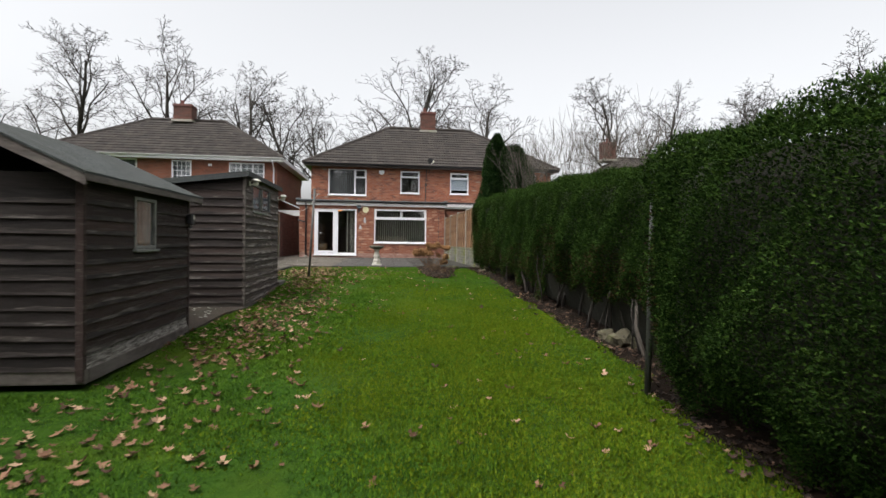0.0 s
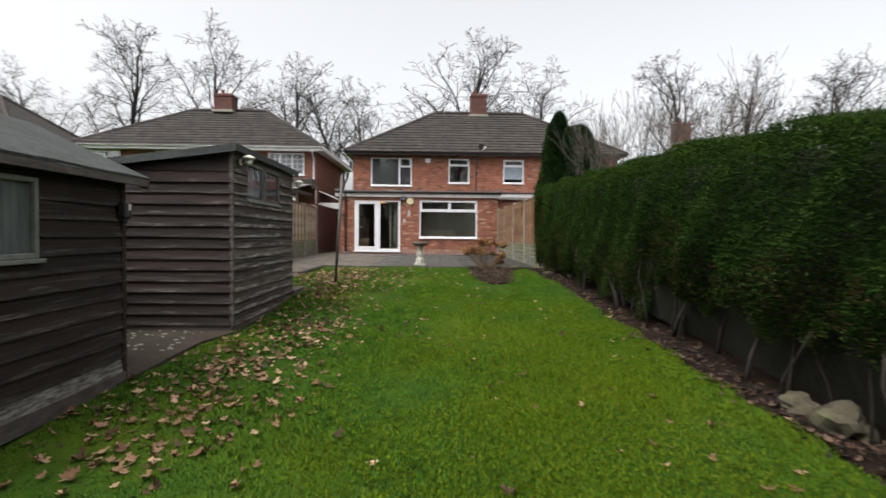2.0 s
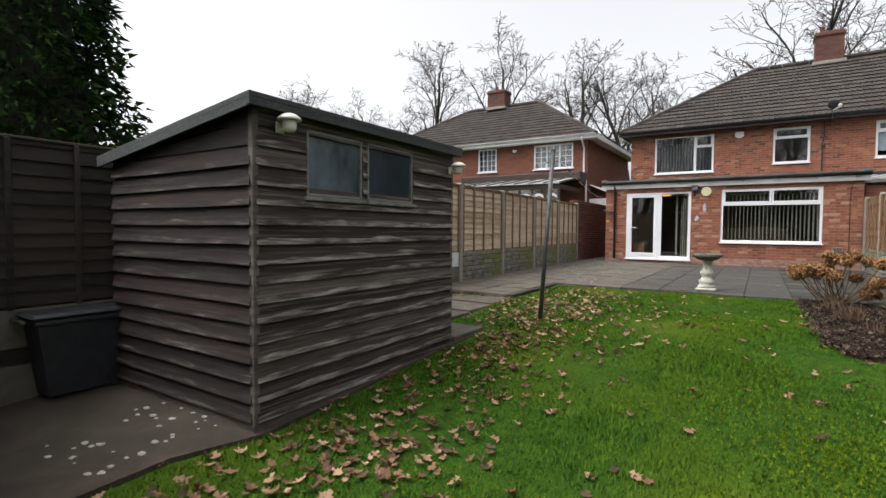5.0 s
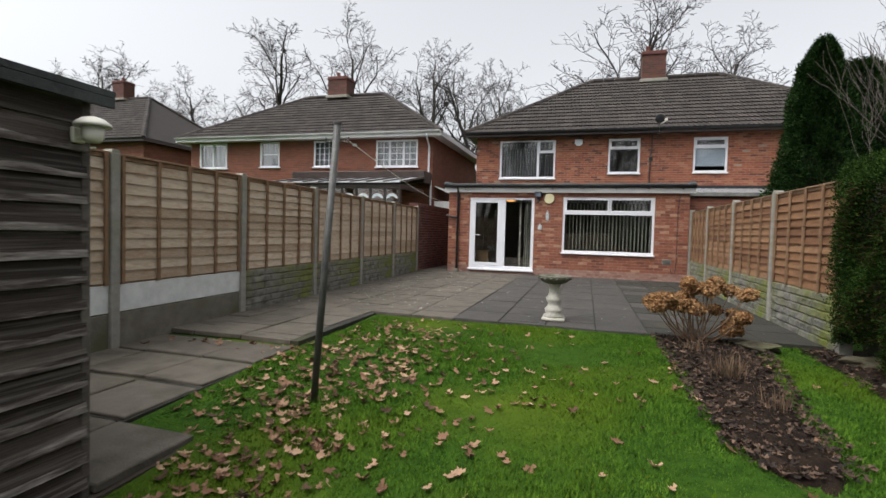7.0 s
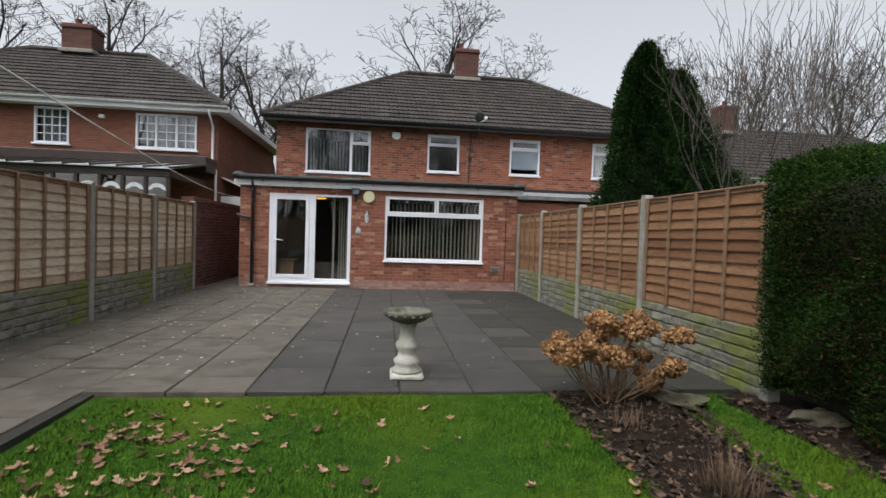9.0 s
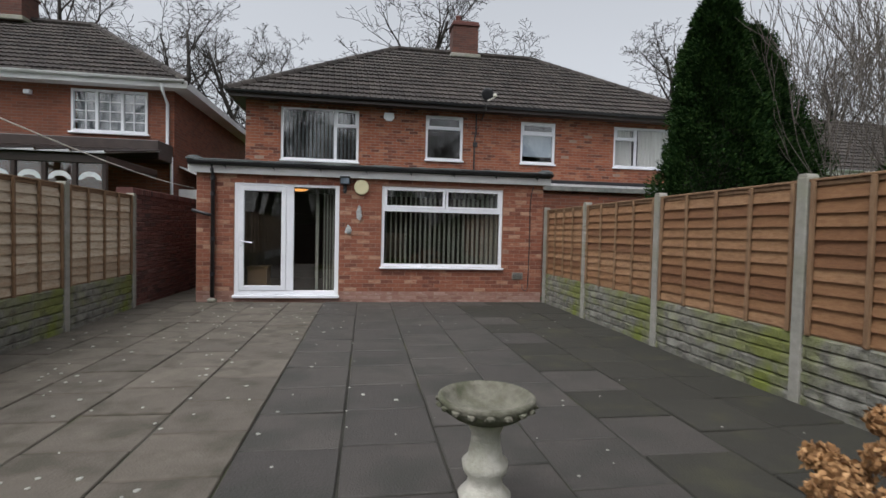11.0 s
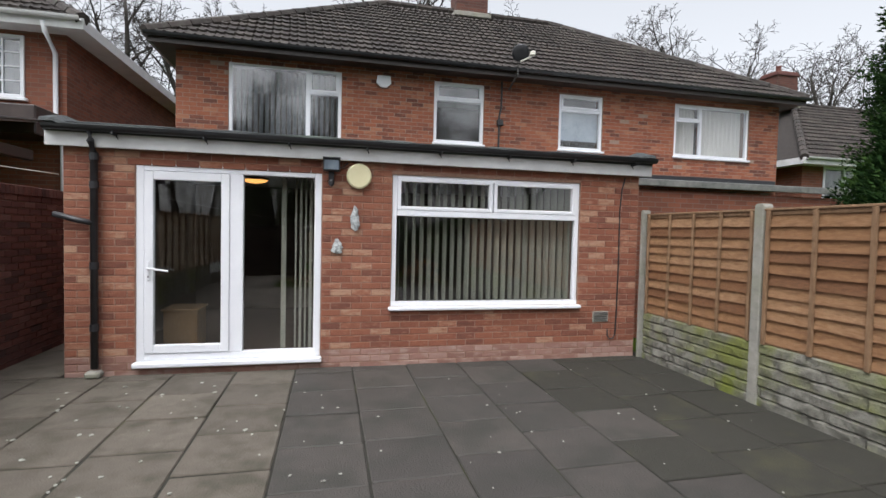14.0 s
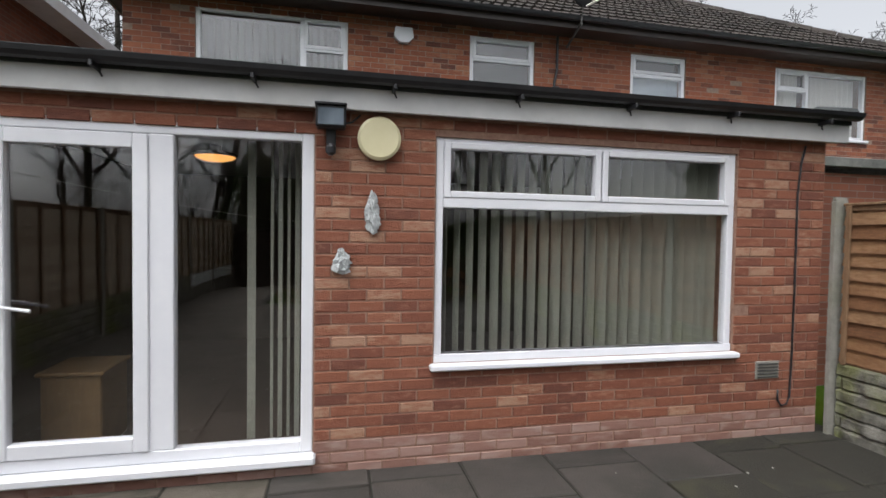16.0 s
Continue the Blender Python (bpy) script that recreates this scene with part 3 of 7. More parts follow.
def gutter_geo(a, b, r=0.055, n=7):
    a, b = Vector(a), Vector(b)
    d = (b - a).normalized()
    s = d.cross(Vector((0, 0, 1)))
    g = Geo()
    for rr in (r, r - 0.006):
        for p in (a, b):
            for k in range(n):
                t = math.pi * k / (n - 1)
                g.v.append(tuple(p + s * math.cos(t) * rr - Vector((0, 0, 1)) * math.sin(t) * rr))
    for o in (0, 2 * n):
        g.f += [(o + k, o + k + 1, o + n + k + 1, o + n + k) for k in range(n - 1)]
    g.f += [(0, n, 3 * n, 2 * n), (n - 1, 2 * n - 1, 4 * n - 1, 3 * n - 1)]
    g.f += [(k, k + 1, 2 * n + k + 1, 2 * n + k) for k in range(n - 1)] + [(n + k, n + k + 1, 3 * n + k + 1, 3 * n + k) for k in range(n - 1)]
    return g


part("gutter", gutter_geo((WX0 - 0.1, WY - 0.145, 2.52), (WX1 + 0.13, WY - 0.145, 2.535)), M_black, ext, "black half-round plastic gutter")
for i in range(8):
    x = -2.6 + i * 0.82
    part("gutter_clip", Geo().cbox(x, WY - 0.2, 2.44, x + 0.02, WY - 0.086, 2.47, 0.003).tube([(x + 0.01, WY - 0.11, 2.45), (x + 0.03, WY - 0.1, 2.41)], 0.006, 5), M_black, ext)

# downpipe with its branch
pipe = thing("downpipe", (-2.8, WY - 0.05, 0.03), "black plastic downpipe with a short branch pipe", "drainpipe")
px = -2.8
part("pipe", Geo().tube([(px, WY - 0.145, 2.47), (px, WY - 0.13, 2.38), (px, WY - 0.055, 2.27), (px, WY - 0.055, 0.12)], 0.034, 10), M_black, pipe, smooth=True)
for z in (2.2, 1.92, 1.12, 0.5):
    part("collar", Geo().tube([(px, WY - 0.055, z), (px, WY - 0.055, z + 0.07)], 0.041, 10), M_black, pipe)
part("branch", Geo().tube([(px, WY - 0.06, 1.58), (px - 0.12, WY - 0.07, 1.6), (px - 0.34, WY - 0.075, 1.66)], 0.03, 9), M_black, pipe, smooth=True)
part("shoe", Geo().cbox(px - 0.07, WY - 0.13, 0.03, px + 0.07, WY - 0.005, 0.1, 0.02), M_post, pipe, "grey drain shoe")


# ---- windows and doors ----
def bars(x0, x1, z0, z1, w, y0, y1, g=None):
    """A rectangular frame of four bevelled bars."""
    g = g or Geo()
    g.cbox(x0, y0, z0, x0 + w, y1, z1, 0.006)
    g.cbox(x1 - w, y0, z0, x1, y1, z1, 0.006)
    g.cbox(x0 + w, y0 + 0.001, z0, x1 - w, y1 - 0.001, z0 + w, 0.006)
    g.cbox(x0 + w, y0 + 0.001, z1 - w, x1 - w, y1 - 0.001, z1, 0.006)
    return g


def pane(x0, x1, z0, z1, y, parent, name="pane", mat=None):
    ob = part(name, Geo().box(x0, y, z0, x1, y + 0.006, z1), mat or M_glass, parent)
    ob.visible_shadow = False
    return ob


def window(name, box, y, lights, label, sill=True, w=0.055, frame_mat=None):
    """A framed window in the wall face at y. lights: (x0, x1, z0, z1, sash width, glazing bars across, up) as shares of the opening."""
    x0, x1, z0, z1 = box
    win = thing(name, ((x0 + x1) / 2, y, z0), label, "window", kind="structure")
    fm = frame_mat or M_upvc
    part("window_frame", bars(x0, x1, z0, z1, w, y + 0.02, y + 0.09), fm, win)
    for a, b, c, d, sw, nx, nz in lights:
        lx0, lx1, lz0, lz1 = x0 + (x1 - x0) * a, x0 + (x1 - x0) * b, z0 + (z1 - z0) * c, z0 + (z1 - z0) * d
        if sw:
            s = part("sash", bars(lx0, lx1, lz0, lz1, sw, y + 0.005, y + 0.07), fm, win)
        else:
            s, sw = win, 0.0
        pane(lx0 + sw * 0.8, lx1 - sw * 0.8, lz0 + sw * 0.8, lz1 - sw * 0.8, y + 0.045, s)
        for i in range(1, nx):
            xx = lx0 + sw + (lx1 - lx0 - 2 * sw) * i / nx
            part("glazing_bar", Geo().box(xx - 0.012, y + 0.03, lz0 + sw, xx + 0.012, y + 0.055, lz1 - sw), fm, s)
        for i in range(1, nz):
            zz = lz0 + sw + (lz1 - lz0 - 2 * sw) * i / nz
            part("glazing_bar", Geo().box(lx0 + sw, y + 0.031, zz - 0.012, lx1 - sw, y + 0.054, zz + 0.012), fm, s)
    if sill:
        part("window_sill", Geo().cbox(x0 - 0.03, y - 0.06, z0 - 0.045, x1 + 0.03, y + 0.085, z0 - 0.002, 0.01), fm, win)
    return win


w1 = window("window_1", WIN, WY, [(0.024, 0.515, 0.735, 0.98, 0.045, 1, 1), (0.52, 0.976, 0.735, 0.98, 0.045, 1, 1), (0.026, 0.974, 0.035, 0.715, 0.0, 1, 1)], "white upvc picture window with two top lights")
part("transom", Geo().cbox(0.225, WY + 0.012, WIN[2] + 1.51 * 0.69, 2.455, WY + 0.085, WIN[2] + 1.51 * 0.735, 0.005), M_upvc, w1)
part("window_sill", Geo().cbox(WIN[0], WY + 0.01, WIN[2] - 0.002, WIN[1], WY + 0.08, WIN[2] + 0.055, 0.004), M_upvc, w1)

door = thing("door_1", (-1.53, WY, 0.1), "white upvc glazed patio door with a fixed side light", "patio door", kind="structure")
part("door_frame", bars(-2.45, -0.61, 0.16, 2.205, 0.075, WY + 0.01, WY + 0.09), M_upvc, door)
part("mullion", Geo().cbox(-1.56, WY + 0.011, 0.235, -1.42, WY + 0.088, 2.13, 0.006), M_upvc, door)
part("threshold", Geo().cbox(-2.47, WY - 0.07, 0.1, -0.59, WY + 0.09, 0.158, 0.012), M_upvc, door, "projecting white sill")
leaf = part("door_leaf", bars(-2.37, -1.555, 0.24, 2.125, 0.085, WY - 0.004, WY + 0.06), M_upvc, door)
pane(-2.3, -1.63, 0.31, 2.055, WY + 0.03, leaf)
pane(-1.425, -0.68, 0.225, 2.14, WY + 0.05, door)
hd = Geo().cbox(-2.345, WY - 0.016, 1.0, -2.315, WY - 0.004, 1.2, 0.004)
hd.tube([(-2.33, WY - 0.016, 1.13), (-2.33, WY - 0.055, 1.13), (-2.31, WY - 0.06, 1.13), (-2.13, WY - 0.06, 1.1)], 0.011, 8)
part("door_handle", hd, M_upvc, leaf, "white lever handle")
part("lock_cylinder", Geo().tube([(-2.33, WY - 0.018, 1.04), (-2.33, WY - 0.01, 1.04)], 0.009, 8), M_metal, leaf)

# vertical blinds and curtain inside
blind = thing("vertical_blind", (1.34, WY + 0.16, 0.7), "sage green vertical blind, slats half turned", "blind")
part("headrail", Geo().cbox(0.24, WY + 0.14, 2.165, 2.44, WY + 0.18, 2.205, 0.004), M_upvc, blind)
sl = Geo()
for i in range(5):
    u = -0.05 + 0.1 * i / 4
    bow = 0.006 * math.cos(math.pi * (i - 2) / 4)
    sl.v += [(u, bow, -0.72), (u, bow, 0.72), (u, bow + 0.002, -0.72), (u, bow + 0.002, 0.72)]
for i in range(4):
    a, b = 4 * i, 4 * i + 4
    sl.f += [(a, b, b + 1, a + 1), (a + 2, a + 3, b + 3, b + 2)]
sl.f += [(0, 1, 3, 2), (16, 18, 19, 17)]
slat_mesh = fixed(mesh_of("slat", sl, M_blind))
for i in range(24):
    piece("slat", slat_mesh, (0.26 + i * 0.094, WY + 0.16, 1.43), blind, rz=radians(-75 + i * 0.2 + RNG.normal(0, 3)))
stack = thing("vertical_blind", (-0.9, WY + 0.34, 0.14), "pale green vertical blind drawn aside by the door", "blind")
part("headrail", Geo().cbox(-2.4, WY + 0.31, 2.22, -0.62, WY + 0.36, 2.26, 0.004), M_upvc, stack)
for x, w_ in ((-1.06, 0.055), (-0.91, 0.02), (-0.86, 0.03), (-0.8, 0.02), (-0.75, 0.035), (-0.7, 0.03)):
    part("slat", Geo().cbox(x, WY + 0.33, 0.14, x + w_, WY + 0.336, 2.22, 0.002), M_blind, stack)
lamp = thing("ceiling_lamp", (-1.5, 24.75, 2.3), "round ceiling lamp with warm lit glass bowl", "ceiling light")
part("rim", Geo().lathe([(0.17, -0.035), (0.18, -0.025), (0.18, -0.01), (0.1, 0.0)], 24, Matrix.Translation((-1.5, 24.75, 2.24))), M_metal, lamp)
part("stem", Geo().tube([(-1.5, 24.75, 2.23), (-1.5, 24.75, 2.3)], 0.05, 12), M_metal, lamp)
part("bowl", Geo().lathe([(0.02, -0.075), (0.09, -0.066), (0.14, -0.05), (0.165, -0.03)], 24, Matrix.Translation((-1.5, 24.75, 2.232))), M_lamp_glow, lamp, "glowing glass bowl", smooth=True)
g = Geo().cbox(-2.3, WY + 0.35, 0.1, -1.95, WY + 0.75, 0.62, 0.01)
g.cbox(-2.32, WY + 0.33, 0.62, -1.93, WY + 0.77, 0.645, 0.006)
solid("wooden_box", g, M_wood_box, "yellow wooden storage box standing on the carpet", "box")

# ---- the house: upper storey and roof ----
UW1, UW2, UW3, UW4 = (-2.31, -0.34, 3.16, 4.53), (1.43, 2.445, 3.32, 4.51), (4.08, 5.08, 3.34, 4.48), (6.84, 8.8, 3.35, 4.5)
house = thing("house_main", (3.2, UY, 0), "semi-detached red brick house with brown tiled hipped roof", "house", kind="structure")
part("wall_inner", wall_cells(Geo(), UX0, UX1, -0.3, 4.62, UY + 0.003, UY + 0.28, [UW1, UW2, UW3, UW4]), M_mortar_dark, house)
g = Geo().box(UX0, UY + 0.282, -0.3, UX0 + 0.25, 35.2, 4.62)
g.box(UX1 - 0.25, UY + 0.282, -0.3, UX1, 35.2, 4.62)
g.box(UX0 + 0.252, 34.95, -0.3, UX1 - 0.252, 35.2, 4.62)
part("side_wall", g, M_wall_far, house)
part("upper_floor", Geo().box(UX0 + 0.26, UY + 0.29, 2.7, UX1 - 0.26, 34.9, 2.8), M_floor_room, house)
# Dark wall added behind the upper windows so that the rooms read as unlit.
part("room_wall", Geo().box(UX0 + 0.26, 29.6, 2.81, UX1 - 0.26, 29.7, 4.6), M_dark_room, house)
part("soffit", Geo().box(UX0 - 0.3, UY - 0.36, 4.625, UX1 + 0.3, 35.5, 4.65), M_brown_upvc, house)
part("fascia", Geo().box(UX0 - 0.33, UY - 0.385, 4.6, UX1 + 0.33, UY - 0.362, 4.74), M_brown_upvc, house, "dark brown fascia board")
part("verge_board", Geo().box(UX0 - 0.33, UY - 0.36, 4.6, UX0 - 0.305, 35.5, 4.74), M_white_board, house)
part("gutter", gutter_geo((UX0 - 0.36, UY - 0.45, 4.74), (UX1 + 0.36, UY - 0.45, 4.74), 0.06), M_black, house)


def hip_roof(parent, x0, x1, y0, y1, ze, zr, mat):
    """The closed body of a hipped roof and its ridge tiles."""
    h = (y1 - y0) / 2
    ym, a, b = (y0 + y1) / 2, x0 + h, x1 - h
    g = Geo().add([(x0, y0, ze), (x1, y0, ze), (x1, y1, ze), (x0, y1, ze), (a, ym, zr), (b, ym, zr)], [(0, 1, 5, 4), (1, 2, 5), (2, 3, 4, 5), (3, 0, 4), (0, 3, 2, 1)])
    part("roof", g, mat, parent)
    r = Geo()
    for p, q in (((x0, y0, ze), (a, ym, zr)), ((x1, y0, ze), (b, ym, zr)), ((a, ym, zr), (b, ym, zr)), ((x0, y1, ze), (a, ym, zr)), ((x1, y1, ze), (b, ym, zr))):
        p, q = Vector(p) + Vector((0, 0, 0.03)), Vector(q) + Vector((0, 0, 0.03))
        n = max(3, int((q - p).length / 0.42))
        for i in range(n):
            s, e = p.lerp(q, i / n), p.lerp(q, (i + 0.97) / n)
            r.tube([s, e], [0.11, 0.1], 8)
    part("ridge_tile", r, M_tile_rest, parent)


def slope_tiles(parent, x0, x1, y0, y1, ze, zr, keep):
    """Interlocking tiles laid in courses on the front slope; keep: how many are parts of their own."""
    h = (y1 - y0) / 2
    up = Vector((0, h, zr - ze))
    run = up.length
    u = up.normalized()
    nrm = Vector((0, -u.z, u.y))
    tw, gauge = 0.3, 0.335
    rot = Matrix((Vector((1, 0, 0)), u, nrm)).transposed().to_euler()
    t = Geo()
    prof = [(-0.15, 0.0), (-0.12, 0.026), (-0.085, 0.006), (-0.01, 0.004), (0.02, 0.026), (0.055, 0.006), (0.148, 0.002)]
    k = len(prof)
    for v, lift in ((-0.02, 0.045), (gauge + 0.03, 0.002)):
        t.v += [(p, v, q + lift) for p, q in prof]
    t.v += [(p, -0.02, 0.0) for p, q in prof]
    t.f = [(i, i + 1, k + i + 1, k + i) for i in range(k - 1)] + [(2 * k + i, 2 * k + i + 1, i + 1, i) for i in range(k - 1)]
    me = mesh_of("roof_tile", t, M_tile)
    spots = []
    rows = int(run / gauge)
    for r in range(rows):
        s = r * gauge
        inset = h * (s + gauge * 0.5) / run
        c0, c1 = x0 + inset, x1 - inset
        n = int((c1 - c0) / tw)
        for i in range(n):
            x = c0 + (i + 0.5) * (c1 - c0) / n
            spots.append(Vector((x, y0, ze)) + u * s + nrm * (0.012 + 0.004 * random.random()))
    near = sorted(range(len(spots)), key=lambda i: abs(spots[i].x) + 1.2 * (spots[i].z - ze))[:keep]
    own = set(near)
    rest = Geo()
    mt = rot.to_matrix().to_4x4()
    for i, p in enumerate(spots):
        if i not in own:
            rest.add(t.v, t.f, Matrix.Translation(p) @ mt)
    ob = part("roof_tiles", rest, M_tile_rest, parent, recalc=False)
    tagged(ob, kind="stuff")
    return me, [spots[i] for i in near], rot


ROOF = (UX0 - 0.36, UX1 + 0.36, UY - 0.4, 35.6, 4.72, 7.62)
hip_roof(house, *ROOF, M_roof_under)
tile_mesh, tile_spots, tile_rot = slope_tiles(house, *ROOF, 300)


M_chimney = brick_sheet("sooty_chimney_brick", (0.14, 0.05, 0.033), (0.085, 0.034, 0.025), (0.1, 0.07, 0.057))


def chimney(x0, x1, y0, y1, z0, z1, pots):
    ch = thing("chimney", ((x0 + x1) / 2, (y0 + y1) / 2, z0), "red brick chimney stack with clay pot", "chimney", kind="structure")
    g = Geo().cbox(x0, y0, z0, x1, y1, z1 - 0.16, 0.01)
    part("stack", g, M_chimney, ch)
    part("crown", Geo().cbox(x0 - 0.04, y0 - 0.04, z1 - 0.16, x1 + 0.04, y1 + 0.04, z1 - 0.08, 0.01).cbox(x0 - 0.01, y0 - 0.01, z1 - 0.08, x1 + 0.01, y1 + 0.01, z1, 0.01), M_brick_dark, ch)
    part("flashing", Geo().cbox(x0 - 0.08, y0 - 0.09, z0 + 0.02, x1 + 0.08, y1 + 0.02, z0 + 0.16, 0.02), M_post, ch, "pale lead and mortar flashing")
    for px_ in pots:
        part("pot", Geo().lathe([(0.12, 0), (0.1, 0.05), (0.085, 0.22), (0.1, 0.25), (0.1, 0.28)], 12, Matrix.Translation((px_, (y0 + y1) / 2, z1))), M_brick_dark, ch, smooth=True)
    return ch


chimney(2.72, 3.6, 30.8, 31.5, 7.35, 8.62, (2.95,))

for nm, b, lights, lab in (("window_2", UW1, [(0.03, 0.68, 0.04, 0.96, 0.0, 1, 1), (0.7, 0.975, 0.68, 0.975, 0.05, 1, 1), (0.71, 0.97, 0.04, 0.66, 0.0, 1, 1)], "white bedroom window with a large pane and side lights"),
                           ("window_3", UW2, [(0.045, 0.955, 0.72, 0.97, 0.05, 1, 1), (0.05, 0.95, 0.05, 0.7, 0.0, 1, 1)], "small white upper window with a top light"),
                           ("window_4", UW3, [(0.045, 0.955, 0.74, 0.97, 0.05, 1, 1), (0.05, 0.95, 0.05, 0.72, 0.0, 1, 1)], "small white window with pale blue blind"),
                           ("window_5", UW4, [(0.03, 0.34, 0.7, 0.97, 0.05, 1, 1), (0.03, 0.34, 0.05, 0.68, 0.0, 1, 1), (0.36, 0.97, 0.04, 0.96, 0.0, 1, 1)], "white bedroom window with net curtains")):
    wv = window(nm, b, UY, lights, lab, w=0.06)
    x0, x1, z0, z1 = b
    if nm == "window_2":
        part("mullion", Geo().cbox(x0 + 0.675 * (x1 - x0), UY + 0.015, z0 + 0.06, x0 + 0.715 * (x1 - x0), UY + 0.085, z1 - 0.06, 0.005), M_upvc, wv)
        part("transom", Geo().cbox(x0 + 0.715 * (x1 - x0), UY + 0.016, z0 + 0.655 * (z1 - z0), x1 - 0.06, UY + 0.084, z0 + 0.69 * (z1 - z0), 0.005), M_upvc, wv)
    elif nm == "window_5":
        part("mullion", Geo().cbox(x0 + 0.335 * (x1 - x0), UY + 0.015, z0 + 0.06, x0 + 0.365 * (x1 - x0), UY + 0.085, z1 - 0.06, 0.005), M_upvc, wv)
        part("transom", Geo().cbox(x0 + 0.06, UY + 0.016, z0 + 0.675 * (z1 - z0), x0 + 0.335 * (x1 - x0), UY + 0.084, z0 + 0.71 * (z1 - z0), 0.005), M_upvc, wv)
    else:
        part("transom", Geo().cbox(x0 + 0.06, UY + 0.015, z0 + 0.69 * (z1 - z0), x1 - 0.06, UY + 0.085, z0 + 0.735 * (z1 - z0), 0.005), M_upvc, wv)


def folded(x0, x1, y, z0, z1, waves, depth=0.03):
    g = Geo()
    n = int(waves * 8)
    for i in range(n + 1):
        u = i / n
        g.v += [(x0 + (x1 - x0) * u, y + depth * math.sin(u * waves * 2 * math.pi), z0), (x0 + (x1 - x0) * u, y + depth * 0.8 * math.sin(u * waves * 2 * math.pi + 0.3), z1)]
    g.f = [(2 * i, 2 * i + 2, 2 * i + 3, 2 * i + 1) for i in range(n)]
    return g


solid("net_curtain", folded(6.9, 7.5, UY + 0.2, 3.4, 4.46, 7), M_curtain, "white net curtain behind the bedroom glass", "curtain")
solid("net_curtain", folded(7.7, 8.75, UY + 0.2, 3.4, 4.46, 9), M_curtain, "white net curtain behind the bedroom glass", "curtain")
M_grey_blind = surface("grey_blind_fabric", [(0.13, 0.145, 0.15), (0.19, 0.205, 0.21)], 20, 0.85, 0.1)
M_pale_blind = surface("pale_blue_blind", [(0.3, 0.36, 0.42), (0.42, 0.48, 0.52)], 4, 0.8, 0.1)
solid("roller_blind", Geo().box(4.13, UY + 0.13, 3.55, 5.03, UY + 0.135, 4.22), M_pale_blind, "pale blue roller blind half drawn", "blind")
blind2 = thing("vertical_blind", (-1.3, UY + 0.35, 3.2), "grey vertical blind behind the bedroom window", "blind")
sl2 = fixed(mesh_of("slat", Geo().box(-0.044, -0.001, -0.64, 0.044, 0.001, 0.64), M_grey_blind))
for i in range(19):
    piece("slat", sl2, (-2.2 + i * 0.1, UY + 0.35, 3.86), blind2, rz=radians(48))

# right-hand neighbour's lean-to glass roof
lean = thing("lean_to", (6.5, 25.2, 0), "grey lean-to with sheet roof against the neighbouring house", "lean-to")
g = Geo()
for i in range(60):
    a, b = 3.5 + i * 0.1, 3.5 + (i + 1) * 0.1
    h = 0.02 if i % 2 else 0.0
    g.box(a, 24.4, 2.42 + h, b, 27.2, 2.43 + h)
for i in range(0, len(g.v)):
    x, y, z = g.v[i]
    g.v[i] = (x, y, z + (y - 24.4) * 0.13)
part("roof_sheet", g, M_poly, lean, "milky corrugated roof sheet")
part("edge_beam", Geo().cbox(3.45, 24.34, 2.34, 9.5, 24.4, 2.44, 0.005), M_shed_frame, lean)
for i in range(7):
    x = 3.5 + i
    gg = Geo().prism([(24.4, 2.36), (27.2, 2.72), (27.2, 2.78), (24.4, 2.415)], 0, x, x + 0.05)
    part("rafter", gg, M_shed_frame, lean)
part("front_wall", Geo().box(3.5, 24.42, -0.1, 9.45, 24.55, 2.28), M_wall_far, lean)
part("flashing", Geo().cbox(3.4, 27.14, 2.78, 9.5, 27.24, 2.9, 0.01), M_black, lean)


# ---- neighbours ----
M_net = surface("grey_net_curtain", [(0.16, 0.18, 0.2), (0.26, 0.28, 0.3)], 3, 0.9, 0.1)


def far_window(x0, x1, z0, z1, y, nx, nz, parent, lights=3, curtain=True):
    win = part("window", bars(x0, x1, z0, z1, 0.06, y - 0.03, y + 0.05), M_upvc, parent)
    part("sill", Geo().cbox(x0 - 0.05, y - 0.08, z0 - 0.05, x1 + 0.05, y + 0.02, z0, 0.008), M_upvc, win)
    for i in range(1, lights):
        xx = x0 + (x1 - x0) * i / lights
        part("mullion", Geo().cbox(xx - 0.035, y - 0.025, z0 + 0.05, xx + 0.035, y + 0.045, z1 - 0.05, 0.004), M_upvc, win)
    pane(x0 + 0.05, x1 - 0.05, z0 + 0.05, z1 - 0.05, y + 0.02, win)
    for i in range(1, nx):
        xx = x0 + 0.05 + (x1 - x0 - 0.1) * i / nx
        part("glazing_bar", Geo().box(xx - 0.011, y - 0.005, z0 + 0.05, xx + 0.011, y + 0.018, z1 - 0.05), M_upvc, win)
    for i in range(1, nz):
        zz = z0 + 0.05 + (z1 - z0 - 0.1) * i / nz
        part("glazing_bar", Geo().box(x0 + 0.05, y - 0.004, zz - 0.011, x1 - 0.05, y + 0.017, zz + 0.011), M_upvc, win)
    if curtain:
        part("curtain", folded(x0 + 0.05, x1 - 0.05, y + 0.17, z0 + 0.03, z1 - 0.04, 6, 0.02), M_net, win)
    return win


